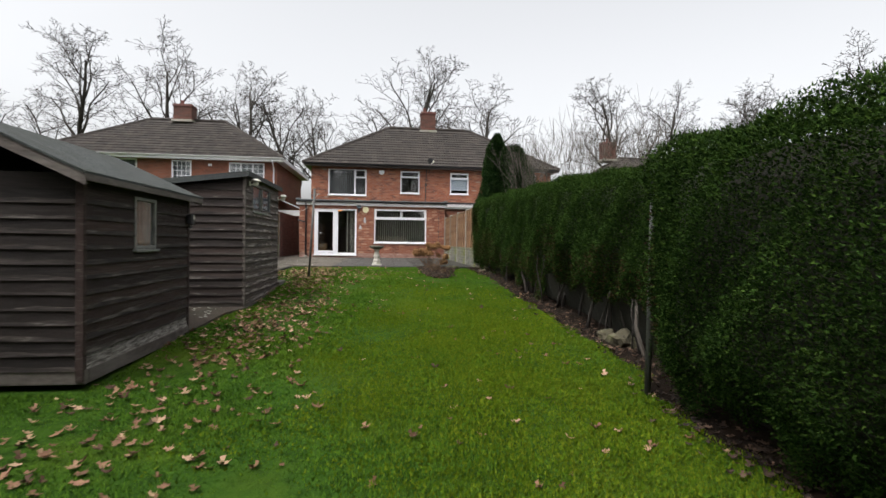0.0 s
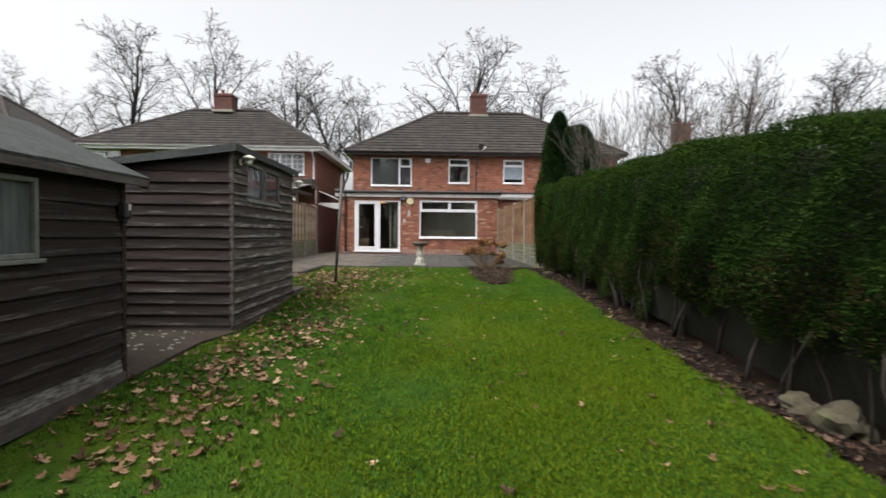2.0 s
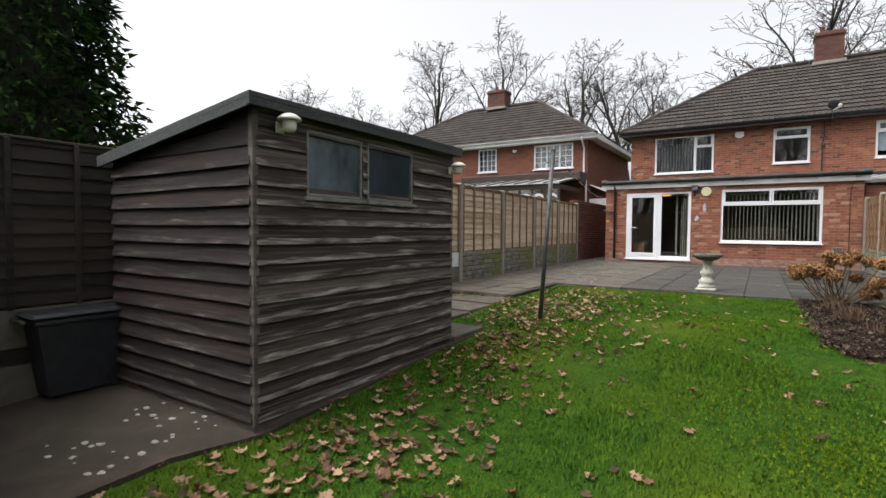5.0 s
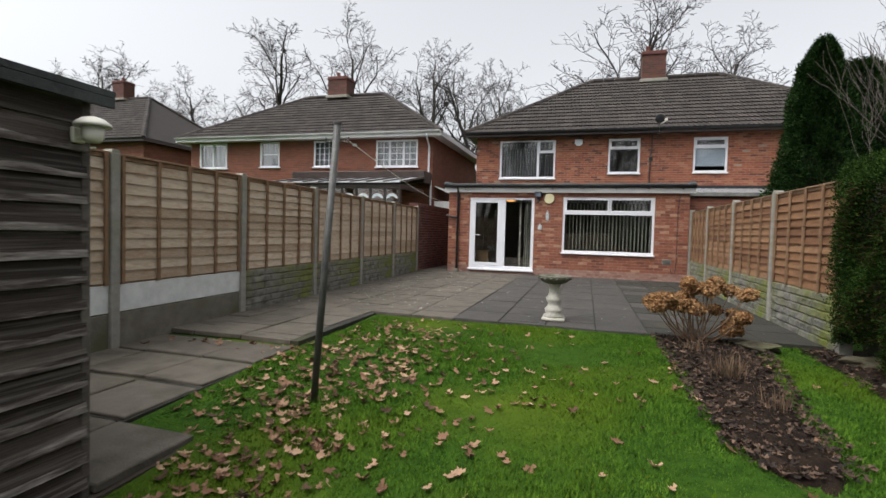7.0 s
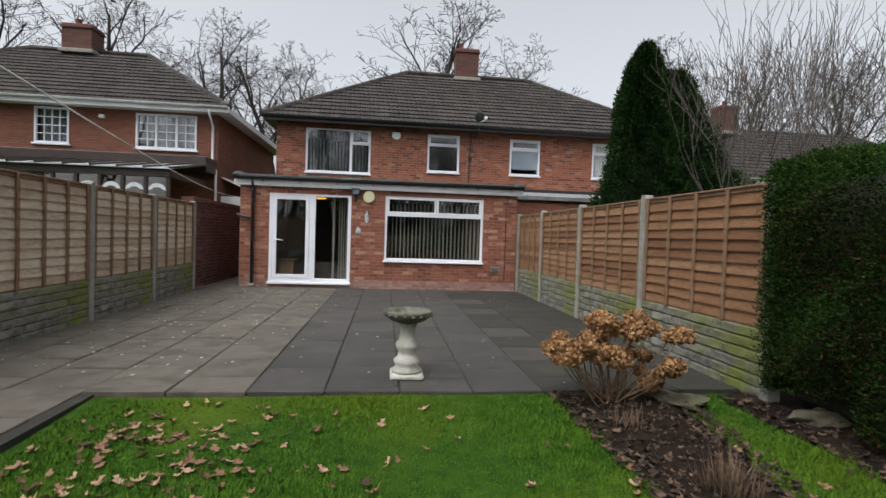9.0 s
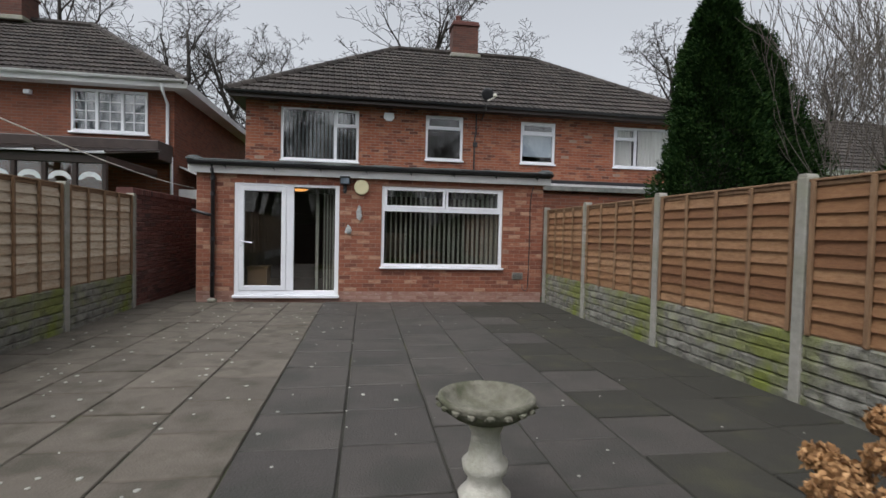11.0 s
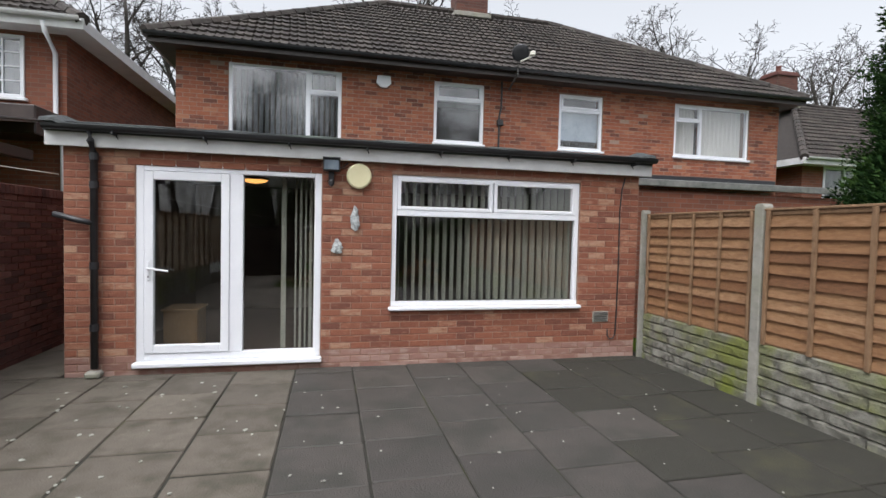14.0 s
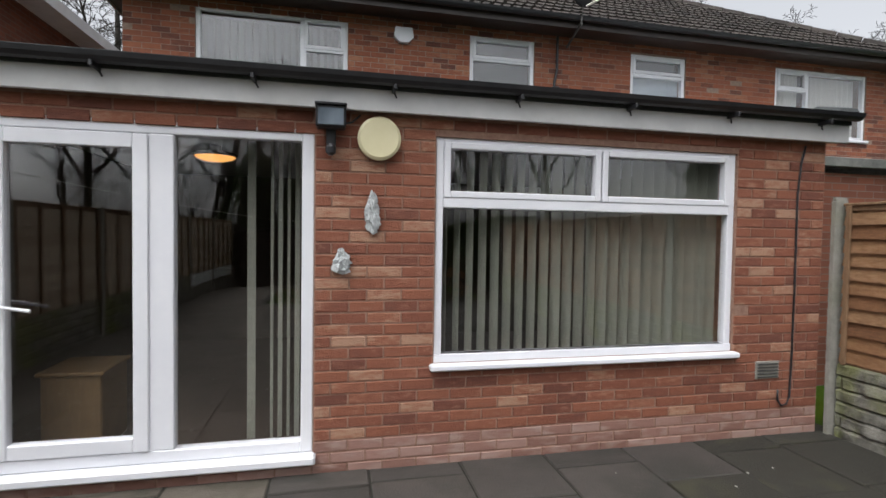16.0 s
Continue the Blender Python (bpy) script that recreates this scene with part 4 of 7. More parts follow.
def neighbour(name, x0, x1, y0, depth, ze, zr, wins, label, chim, white=True, roof=None):
    hs = thing(name, ((x0 + x1) / 2, y0, -0.1), label, "house")
    g = wall_cells(Geo(), x0, x1, -0.3, ze - 0.06, y0, y0 + 0.25, [(a, b, c, d) for a, b, c, d, *_ in wins])
    g.box(x0, y0 + 0.252, -0.3, x0 + 0.25, y0 + depth, ze - 0.06)
    g.box(x1 - 0.25, y0 + 0.252, -0.3, x1, y0 + depth, ze - 0.06)
    g.box(x0 + 0.252, y0 + depth - 0.25, -0.3, x1 - 0.252, y0 + depth, ze - 0.06)
    part("wall", g, M_wall_far, hs)
    # Added dark screen behind the panes, standing for unlit rooms.
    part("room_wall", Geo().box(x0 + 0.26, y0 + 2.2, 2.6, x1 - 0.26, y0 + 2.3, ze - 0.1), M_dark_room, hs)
    for w_ in wins:
        a, b, c, d, nx, nz, li = w_
        far_window(a, b, c, d, y0, nx, nz, hs, li)
    bm_ = M_white_board if white else M_brown_upvc
    o = 0.42
    part("soffit", Geo().box(x0 - o, y0 - o, ze - 0.06, x1 + o, y0 + depth + o, ze - 0.03), bm_, hs)
    g = Geo().box(x0 - o - 0.02, y0 - o - 0.02, ze - 0.08, x1 + o + 0.02, y0 - o, ze + 0.1)
    g.box(x1 + o, y0 - o, ze - 0.08, x1 + o + 0.02, y0 + depth + o, ze + 0.1)
    g.box(x0 - o - 0.02, y0 - o, ze - 0.08, x0 - o, y0 + depth + o, ze + 0.1)
    part("fascia", g, bm_, hs)
    part("gutter", gutter_geo((x0 - o, y0 - o - 0.08, ze + 0.1), (x1 + o, y0 - o - 0.08, ze + 0.1), 0.06), bm_ if white else M_black, hs)
    hip_roof(hs, x0 - o, x1 + o, y0 - o, y0 + depth + o, ze + 0.06, zr, M_roof_under)
    return hs


NY = 27.6
left_house = neighbour("house_left", -16.4, -4.98, NY, 7.4, 4.86, 7.6,
                       [(-7.35, -5.6, 3.67, 4.72, 6, 4, 3), (-10.15, -9.2, 3.69, 4.76, 4, 4, 1), (-12.75, -11.8, 3.71, 4.76, 1, 2, 1), (-15.9, -14.45, 3.68, 4.76, 1, 1, 2)],
                       "semi-detached brick house with white fascia and brown roof", None)
lt_mesh, lt_spots, lt_rot = slope_tiles(left_house, -16.82, -4.56, NY - 0.42, NY + 7.82, 4.92, 7.6, 0)
chimney(-11.4, -10.4, 30.8, 31.6, 7.4, 8.45, (-11.05,))
dp = thing("downpipe", (-5.15, NY - 0.1, 2.3), "white plastic rainwater downpipe on brick wall", "drainpipe")
part("pipe", Geo().tube([(-5.12, NY - 0.45, 4.86), (-5.12, NY - 0.38, 4.72), (-5.12, NY - 0.06, 4.45), (-5.12, NY - 0.06, 3.3), (-5.02, NY - 0.06, 3.1), (-5.0, NY - 0.06, 0.0)], 0.04, 8), M_upvc, dp, smooth=True)
third = neighbour("house_far_left", -37.0, -21.2, 29.5, 8.6, 5.4, 8.9, [(-26.4, -24.4, 4.2, 5.15, 1, 1, 3), (-31.5, -29.8, 4.2, 5.15, 1, 1, 2)], "brick house with hipped brown roof beyond the garden", None, white=False)
slope_tiles(third, -37.42, -20.78, 29.08, 38.52, 5.46, 8.9, 0)
chimney(-28.0, -27.1, 33.4, 34.2, 8.75, 10.0, (-27.6,))
fourth = neighbour("house_far_right", 12.6, 26.0, 29.2, 7.6, 3.75, 6.6, [(13.35, 14.9, 2.75, 3.68, 1, 1, 2), (17.5, 19.0, 2.75, 3.68, 1, 1, 2)], "low brick house with brown roof beyond the fence", None, white=True)
slope_tiles(fourth, 12.18, 26.42, 28.78, 37.22, 3.81, 6.6, 0)
chimney(15.0, 15.9, 32.4, 33.1, 6.3, 7.6, (15.4,))

# brown canopy and conservatory of the left house
cons = thing("conservatory", (-7.2, 25.6, 0), "dark brown framed conservatory with milky sheet roof", "conservatory")
part("canopy_band", Geo().cbox(-10.6, NY - 0.9, 2.95, -5.0, NY - 0.02, 3.4, 0.02), M_brown_upvc, cons, "dark brown flat canopy over the back door")
part("eaves_beam", Geo().cbox(-10.2, 24.3, 2.52, -5.0, 24.42, 2.68, 0.01).cbox(-5.12, 24.42, 2.52, -5.0, NY - 0.95, 2.68, 0.01), M_brown_upvc, cons)
M_white_motif = surface("white_arch_motif", [(0.55, 0.56, 0.56), (0.7, 0.7, 0.7)], 8, 0.5, 0.05)
for i in range(11):
    x = -10.2 + i * 0.516
    part("post", Geo().cbox(x - 0.04, 24.31, 0.0, x + 0.04, 24.4, 2.52, 0.008), M_brown_upvc, cons)
    if i < 10:
        p_ = pane(x + 0.04, x + 0.476, 0.9, 2.52, 24.35, cons)
        g = Geo()
        ring = []
        for k in range(9):
            t = math.pi * k / 8
            ring.append((x + 0.258 + 0.2 * math.cos(t), 2.2 + 0.17 * math.sin(t)))
        inner = [(x + 0.258 + (px_ - x - 0.258) * 0.55, 2.2 + (pz_ - 2.2) * 0.3 + 0.02) for px_, pz_ in ring]
        g.v = [(a, 24.343, b) for a, b in ring] + [(a, 24.343, b) for a, b in inner] + [(a, 24.348, b) for a, b in ring] + [(a, 24.348, b) for a, b in inner]
        for k in range(8):
            g.f += [(k, k + 1, 9 + k + 1, 9 + k), (18 + k, 27 + k, 27 + k + 1, 18 + k + 1), (k, 18 + k, 18 + k + 1, k + 1)]
        part("arch_motif", g, M_white_motif, cons, "white etched arch on the glass")
part("dwarf_wall", Geo().box(-10.2, 24.3, -0.2, -5.0, 24.42, 0.9), M_wall_far, cons)
for i in range(9):
    x0, x1 = -10.25 + i * 0.59, -10.25 + (i + 1) * 0.59 - 0.03
    g = Geo().add([(x0, 24.2, 2.7), (x1, 24.2, 2.7), (x1, NY - 0.9, 3.12), (x0, NY - 0.9, 3.12), (x0, 24.2, 2.72), (x1, 24.2, 2.72), (x1, NY - 0.9, 3.14), (x0, NY - 0.9, 3.14)], [(0, 3, 2, 1), (4, 5, 6, 7), (0, 1, 5, 4), (1, 2, 6, 5), (2, 3, 7, 6), (3, 0, 4, 7)])
    part("roof_sheet", g, M_poly, cons)
    part("glazing_bar", Geo().tube([(x1 + 0.015, 24.18, 2.74), (x1 + 0.015, NY - 0.9, 3.16)], 0.025, 6), M_brown_upvc, cons)
canopy = thing("porch_canopy", (-4.5, 29.0, 2.2), "white ribbed side canopy beside the brick house", "canopy")
g = Geo()
for i in range(8):
    g.cbox(-4.96, 27.9 + i * 0.3, 2.3, -3.6, 28.17 + i * 0.3, 2.34, 0.006)
for i in range(len(g.v)):
    x, y, z = g.v[i]
    g.v[i] = (x, y, z + (-3.6 - x) * 0.45)
part("slats", g, M_white_board, canopy)
part("edge", Geo().cbox(-4.96, 27.86, 2.05, -3.6, 27.89, 2.34, 0.004), M_white_board, canopy)

# ---- left garden wall ----
gw = thing("garden_wall", (-3.98, 25.0, 0), "dark red brick boundary wall with brick coping", "wall", kind="structure")
part("core", Geo().box(-4.07, 22.74, -0.2, -3.87, 27.5, 1.86), M_mortar_dark, gw)
rest = Geo()
for x, z, ln in brick_places(22.72, 27.5, 0.0, 1.87, []):
    rest.cbox(-3.875, x - ln / 2, z - 0.0325, -3.85, x + ln / 2, z + 0.0325, 0.004)
for x, z, ln in brick_places(-4.08, -3.85, 0.0, 1.87, []):
    rest.cbox(x - ln / 2, 22.7, z - 0.0325, x + ln / 2, 22.75, z + 0.0325, 0.004)
y = 22.7
while y < 27.4:
    rest.cbox(-4.09, y, 1.872, -3.835, y + 0.066, 1.975, 0.005)
    y += 0.076
tagged(part("bricks", rest, M_brick_dark, gw, recalc=False), kind="stuff")


# ---- fences ----
def fence_panel(name, mat, label, width, group, z0, z1, batten=None):
    """A waney-lap panel along local x, its garden side towards local -y, standing on local z = 0."""
    f = thing(name, (0, 0, 0), label, "fence panel", group)
    h = z1 - z0
    batten = batten or M_batten
    for i in (0, 1):
        zz = 0.0 if i == 0 else h - 0.04
        part("rail", Geo().cbox(-width / 2, -0.022, zz, width / 2, 0.022, zz + 0.04, 0.004), batten, f)
    n = 11
    for i in range(n):
        a = 0.02 + (h - 0.06) * i / n
        b = a + (h - 0.06) / n + 0.02
        g = Geo()
        k = 14
        for j in range(k + 1):
            x = -width / 2 + width * j / k
            wav = 0.008 * noise.noise(Vector((x * 2.4, i * 3.7, len(name))))
            g.v += [(x, -0.03, a + wav), (x, -0.002, b), (x, 0.006, b), (x, -0.012, a + wav)]
        for j in range(k):
            for q in range(4):
                q2 = (q + 1) % 4
                g.f.append((4 * j + q, 4 * j + 4 + q, 4 * j + 4 + q2, 4 * j + q2))
        g.f += [(0, 1, 2, 3), (4 * k + 3, 4 * k + 2, 4 * k + 1, 4 * k)]
        part("slat", g, mat, f)
    for u in (-0.47, -0.235, 0.0, 0.235, 0.47):
        part("batten", Geo().cbox(width * u - 0.019, -0.056, 0.0, width * u + 0.019, -0.03, h, 0.004), batten, f)
    part("cap", Geo().cbox(-width / 2, -0.04, h, width / 2, 0.03, h + 0.022, 0.004), batten, f)
    return f


def gravel_geo(width, h, rocky):
    g = Geo()
    if not rocky:
        return g.cbox(-width / 2, -0.025, 0, width / 2, 0.025, h, 0.006)
    nx, nz = 60, 18
    for j in range(nz + 1):
        for i in range(nx + 1):
            x, z = -width / 2 + width * i / nx, h * j / nz
            band = abs((z / h * 3) % 1 - 0.5) * 2
            row = int(z / h * 2.999)
            joint = abs(((x + 0.31 * row * row) / (0.46 + 0.17 * row)) % 1 - 0.5) * 2
            d = 0.028 * min(1, (1 - band) * 4) * min(1, (1 - joint) * 9)
            d *= 0.75 + 0.6 * noise.noise(Vector((x * 9, z * 12, 3.0)))
            g.v.append((x, -0.02 - d, z))
    for j in range(nz):
        for i in range(nx):
            a = j * (nx + 1) + i
            g.f.append((a, a + 1, a + nx + 2, a + nx + 1))
    return g.box(-width / 2, -0.019, 0, width / 2, 0.025, h)


def post_geo(h):
    g = Geo().cbox(-0.05, -0.06, -0.25, 0.05, 0.06, h - 0.03, 0.008)
    g.prism([(-0.05, h - 0.03), (0.05, h - 0.03), (0.03, h), (-0.03, h)], 1, -0.055, 0.055)
    return g


post_mesh = fixed(mesh_of("concrete_post", post_geo(1.9), M_post))
R_X = 3.42
R_Y = [23.28, 21.57, 19.58, 17.57, 15.5]
for y in R_Y[1:]:
    ob = new("concrete_post", post_mesh)
    ob.matrix_world = pose(R_X, y, 0.0, 0, 0, -90)
    tagged(ob, "grey slotted concrete fence post", "fence post", "posts of the right fence")
ob = new("concrete_post", post_mesh)
ob.matrix_world = pose(R_X - 0.03, R_Y[0], 0.0, 0, 0, -90) @ Matrix.Diagonal((0.35, 1, 1, 1))
tagged(ob, "thin concrete fence post beside the brick wall", "fence post", "posts of the right fence")
base_panel = fence_panel("fence_panel", M_slat, "golden brown waney-lap timber fence panel", 1.93, "panels of the right fence", 0.6, 1.83)
gr_top = fixed(mesh_of("gravel_board", gravel_geo(1.93, 0.3, True), M_gravel_mossy))
gr_mesh = fixed(mesh_of("gravel_board", gravel_geo(1.93, 0.3, True), M_gravel_board))
first = True
for a, b in zip(R_Y, R_Y[1:]):
    m = pose(R_X, (a + b) / 2, 0.6, 0, 0, -90)
    if first:
        base_panel.matrix_world = m @ Matrix.Diagonal(((a - b - 0.07) / 1.93, 1, 1, 1))
        first = False
    else:
        copy_thing(base_panel, m).scale = ((a - b - 0.07) / 1.93, 1, 1)
    for z in (0.0, 0.302):
        ob = new("gravel_board", gr_top if z else gr_mesh)
        ob.matrix_world = pose(R_X, (a + b) / 2, z, 0, 0, -90) @ Matrix.Diagonal(((a - b - 0.07) / 1.93, 1, 1, 1))
        tagged(ob, "mossy rock-faced concrete gravel board", "gravel board", "gravel boards of the right fence")

# left fence leans a little to the west as it nears the house
L_Y = [22.66 - 1.91 * i for i in range(15)]


def left_x(y):
    return -3.64 - 0.027 * (y - 15)


ang = 90 + math.degrees(math.atan(0.027))
old_panel = fence_panel("fence_panel", M_slat_old, "weathered grey-brown waney-lap timber fence panel", 1.84, "panels of the left fence", 0.58, 1.83)
M_slat_dark = surface("dark_fence_board", [(0.012, 0.0085, 0.006), (0.024, 0.016, 0.011), (0.042, 0.029, 0.02)], 6, 0.85, 0.5, 60, vary="object", stretch=(3, 0.7, 14), stain=(0.03, 0.034, 0.016), stain_scale=2.2, stain_amount=0.6)
dark_panel = fence_panel("fence_panel", M_slat_dark, "dark lapped timber fence panel behind the sheds", 1.84, "panels of the left fence", 0.58, 1.83, M_slat_dark)
dark_used = False
M_gravel_plain = surface("stained_plain_concrete", [(0.1, 0.09, 0.07), (0.17, 0.155, 0.125)], 7, 0.92, 0.5, 80, stain=(0.07, 0.072, 0.03), stain_scale=1.8, stain_amount=0.8)
gr3 = fixed(mesh_of("gravel_board", gravel_geo(1.84, 0.29, True), M_gravel_mossy))
gr2 = fixed(mesh_of("gravel_board", gravel_geo(1.84, 0.29, True), M_gravel_board))
gp = fixed(mesh_of("gravel_board", gravel_geo(1.84, 0.27, False), M_gravel_pale))
gc = fixed(mesh_of("gravel_board", gravel_geo(1.84, 0.42, False), M_gravel_plain))
for i, y in enumerate(L_Y):
    drop = min(0.0, lawn_height(0, y) + 0.04) * 0.8 if y < 12 else 0.0
    ob = new("concrete_post", post_mesh)
    ob.matrix_world = pose(left_x(y), y, drop - 0.02, 0, 0, ang)
    tagged(ob, "grey slotted concrete fence post", "fence post", "posts of the left fence")
    if i + 1 < len(L_Y):
        ym = (y + L_Y[i + 1]) / 2
        m = pose(left_x(ym), ym, 0.58 + drop, 0, 0, ang)
        if i == 0:
            old_panel.matrix_world = m
        elif y < 11.5 and not dark_used:
            dark_panel.matrix_world, dark_used = m, True
        elif y < 11.5:
            copy_thing(dark_panel, m)
        else:
            copy_thing(old_panel, m)
        rows_ = ((gr2, 0.0), (gr3, 0.291)) if y > 15.5 else ((gc, -0.12), (gp, 0.308)) if y > 11.5 else ((gc, -0.12), (gc, 0.16))
        for me, z in rows_:
            ob = new("gravel_board", me)
            ob.matrix_world = pose(left_x(ym), ym, z + drop, 0, 0, ang)
            lab = {gr3: "rock-faced gravel board thick with yellow-green moss", gr2: "mossy rock-faced concrete gravel board", gp: "white painted gravel board", gc: "plain grey concrete gravel board"}[me]
            tagged(ob, lab, "gravel board", "gravel boards of the left fence")
# the closed end of the garden behind the start
g = Geo().box(-3.4, -4.1, -0.9, 5.2, -4.0, 1.3)
tagged(solid("fence_end", g, M_slat_old, "weathered timber end fence of the garden", "fence"), kind="structure")


# ---- sheds ----
def lap_board(x0, x1, z0, z1, t, seed, steps=10):
    """One lapped board along local x: thick lower edge, thin upper edge, slightly wavy. Garden side is local -y."""
    g = Geo()
    for j in range(steps + 1):
        x = x0 + (x1 - x0) * j / steps
        w_ = 0.006 * noise.noise(Vector((x * 1.7, seed * 5.1, 0.5)))
        o_ = 0.004 * noise.noise(Vector((x * 2.9, seed * 2.3, 4.0)))
        lip = z0 + w_ + 0.009 + 0.008 * noise.noise(Vector((x * 6.1, seed * 3.3, 7.0)))
        band = min(z1 - 0.02, lip + 0.026 + 0.03 * noise.noise(Vector((x * 3.7, seed * 4.9, 2.0))))
        yb = -t - 0.006 + o_
        g.v += [(x, -t - 0.008 + o_, z0 + w_), (x, yb, lip), (x, yb + (-0.006 - yb) * (band - lip) / (z1 - lip), band), (x, -0.006, z1), (x, 0.0, z1), (x, 0.0, z0 + w_)]
    for j in range(steps):
        for q in range(6):
            q2 = (q + 1) % 6
            g.f.append((6 * j + q, 6 * j + 6 + q, 6 * j + 6 + q2, 6 * j + q2))
    g.f += [(0, 1, 2, 3, 4, 5), tuple(6 * steps + 5 - q for q in range(6))]
    return g


def clad(parent, m, length, z0, top, gauge, holes, seed, thick=0.026, mat=None):
    """Boards up a wall that runs along local x from 0 to length; top(x) is the wall's upper edge there."""
    z, k = z0, 0
    while z < max(top(0), top(length)) - 0.02:
        z1 = z + gauge + 0.012
        cuts = sorted((h[0], h[1]) for h in holes if h[2] < z + gauge * 0.55 < h[3])
        x = 0.0
        for h0, h1 in cuts + [(length, length)]:
            if h0 > x + 0.03:
                a, b = x, h0
                if z1 > top(a) or z1 > top(b):
                    g = Geo()
                    pts = [(a, z), (b, z), (b, min(z1, top(b))), (a, min(z1, top(a)))]
                    if pts[2][1] <= z + 0.005:
                        xb = a + (b - a) * max(0.0, (top(a) - z)) / max(1e-6, top(a) - top(b))
                        pts = [(a, z), (xb, z), (a, min(z1, top(a)))]
                    elif pts[3][1] <= z + 0.005:
                        xa = b - (b - a) * max(0.0, (top(b) - z)) / max(1e-6, top(b) - top(a))
                        pts = [(xa, z), (b, z), (b, min(z1, top(b)))]
                    g.prism([(p, q) for p, q in pts], 1, -thick * 0.8, 0.0)
                else:
                    g = lap_board(a, b, z, z1, thick, seed + k, max(4, int((b - a) / 0.1)))
                g.v = [tuple(m @ Vector(p)) for p in g.v]
                bd = part("board", g, mat or M_shed, parent)
                if len(g.f) > 12:
                    # End walls get the darker edge tone along with their shade-toned boards.
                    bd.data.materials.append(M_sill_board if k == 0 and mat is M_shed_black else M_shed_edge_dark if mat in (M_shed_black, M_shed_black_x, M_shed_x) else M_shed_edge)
                    for p in range(0, len(g.f) - 2, 6):
                        for q in (0, 1, 2) if k == 0 and mat is M_shed_black else (0, 1):
                            bd.data.polygons[p + q].material_index = 1
            x = max(x, h1)
        z += gauge
        k += 1


# shed 1: apex roof
S1X, S1Y0, S1Y1, S1W = -1.7, 5.36, 7.41, 1.75
s1 = thing("garden_shed", (S1X - S1W / 2, 6.4, -0.42), "dark creosoted timber shed with grey felt apex roof", "shed")
east1 = Matrix.Translation((S1X, S1Y0, 0)) @ Matrix.Rotation(radians(90), 4, "Z")
hole1 = [(0.78, 1.22, 0.66, 1.16)]
clad(s1, east1, S1Y1 - S1Y0, -0.29, lambda x: 1.27, 0.12, hole1, 3, mat=M_shed_black, thick=0.016)
gable_top = lambda x: 1.27 + 0.46 * min(x, S1W - x)
south1 = Matrix.Translation((S1X - S1W, S1Y0, 0))
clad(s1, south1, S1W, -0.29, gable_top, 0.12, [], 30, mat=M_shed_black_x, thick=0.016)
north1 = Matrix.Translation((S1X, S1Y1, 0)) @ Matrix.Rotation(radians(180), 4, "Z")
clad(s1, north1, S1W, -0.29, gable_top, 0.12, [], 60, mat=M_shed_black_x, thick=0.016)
for a, b, c, d in ((0.0, 0.78, -0.3, 1.26), (1.22, 2.05, -0.3, 1.26), (0.78, 1.22, -0.3, 0.66), (0.78, 1.22, 1.16, 1.26)):
    part("lining", Geo().box(S1X - 0.03, S1Y0 + a, c, S1X - 0.004, S1Y0 + b, d), M_shed_trim, s1)
part("lining", Geo().box(S1X - S1W, S1Y0 + 0.004, -0.3, S1X - 0.03, S1Y0 + 0.03, 1.26), M_shed_trim, s1)
part("lining", Geo().box(S1X - S1W, S1Y1 - 0.03, -0.3, S1X - 0.03, S1Y1 - 0.004, 1.26), M_shed_trim, s1)
part("lining", Geo().box(S1X - S1W, S1Y0 + 0.03, -0.3, S1X - S1W + 0.026, S1Y1 - 0.03, 1.26), M_shed_trim, s1)
for x, y in ((S1X, S1Y0), (S1X, S1Y1)):
    part("corner_post", Geo().cbox(x - 0.035, y - 0.025, -0.38, x + 0.025, y + 0.025, 1.27, 0.004), M_shed_black, s1)
part("plinth", Geo().cbox(S1X - S1W, S1Y0 - 0.01, -0.4, S1X + 0.028, S1Y0 + 0.05, -0.28, 0.006).cbox(S1X - 0.03, S1Y0 + 0.05, -0.4, S1X + 0.028, S1Y1 + 0.01, -0.28, 0.006), M_shed_trim, s1, "weathered grey base rail")
ridge_x, ridge_z = S1X - S1W / 2, 1.27 + 0.46 * S1W / 2 + 0.06
for sgn in (1, -1):
    g = Geo()
    n = 14
    ex = ridge_x + sgn * (S1W / 2 + 0.12)
    ez = ridge_z - 0.46 * (S1W / 2 + 0.12)
    for j in range(n + 1):
        y = S1Y0 - 0.18 + (S1Y1 - S1Y0 + 0.38) * j / n
        wv = 0.012 * noise.noise(Vector((y * 2.2, sgn * 3, 1)))
        g.v += [(ridge_x, y, ridge_z + wv * 0.4), (ex, y, ez + wv), (ex, y, ez - 0.02 + wv), (ridge_x, y, ridge_z - 0.02)]
    for j in range(n):
        for q in range(4):
            q2 = (q + 1) % 4
            g.f.append((4 * j + q, 4 * j + 4 + q, 4 * j + 4 + q2, 4 * j + q2))
    g.f += [(0, 1, 2, 3), (4 * n + 3, 4 * n + 2, 4 * n + 1, 4 * n)]
    part("roof_felt", g, M_felt_grey, s1, "mineral grey roofing felt")
    part("eaves_board", Geo().cbox(min(ex, ex - sgn * 0.02), S1Y0 - 0.16, ez - 0.075, max(ex, ex - sgn * 0.02), S1Y1 + 0.18, ez - 0.022, 0.003), M_shed_trim, s1)
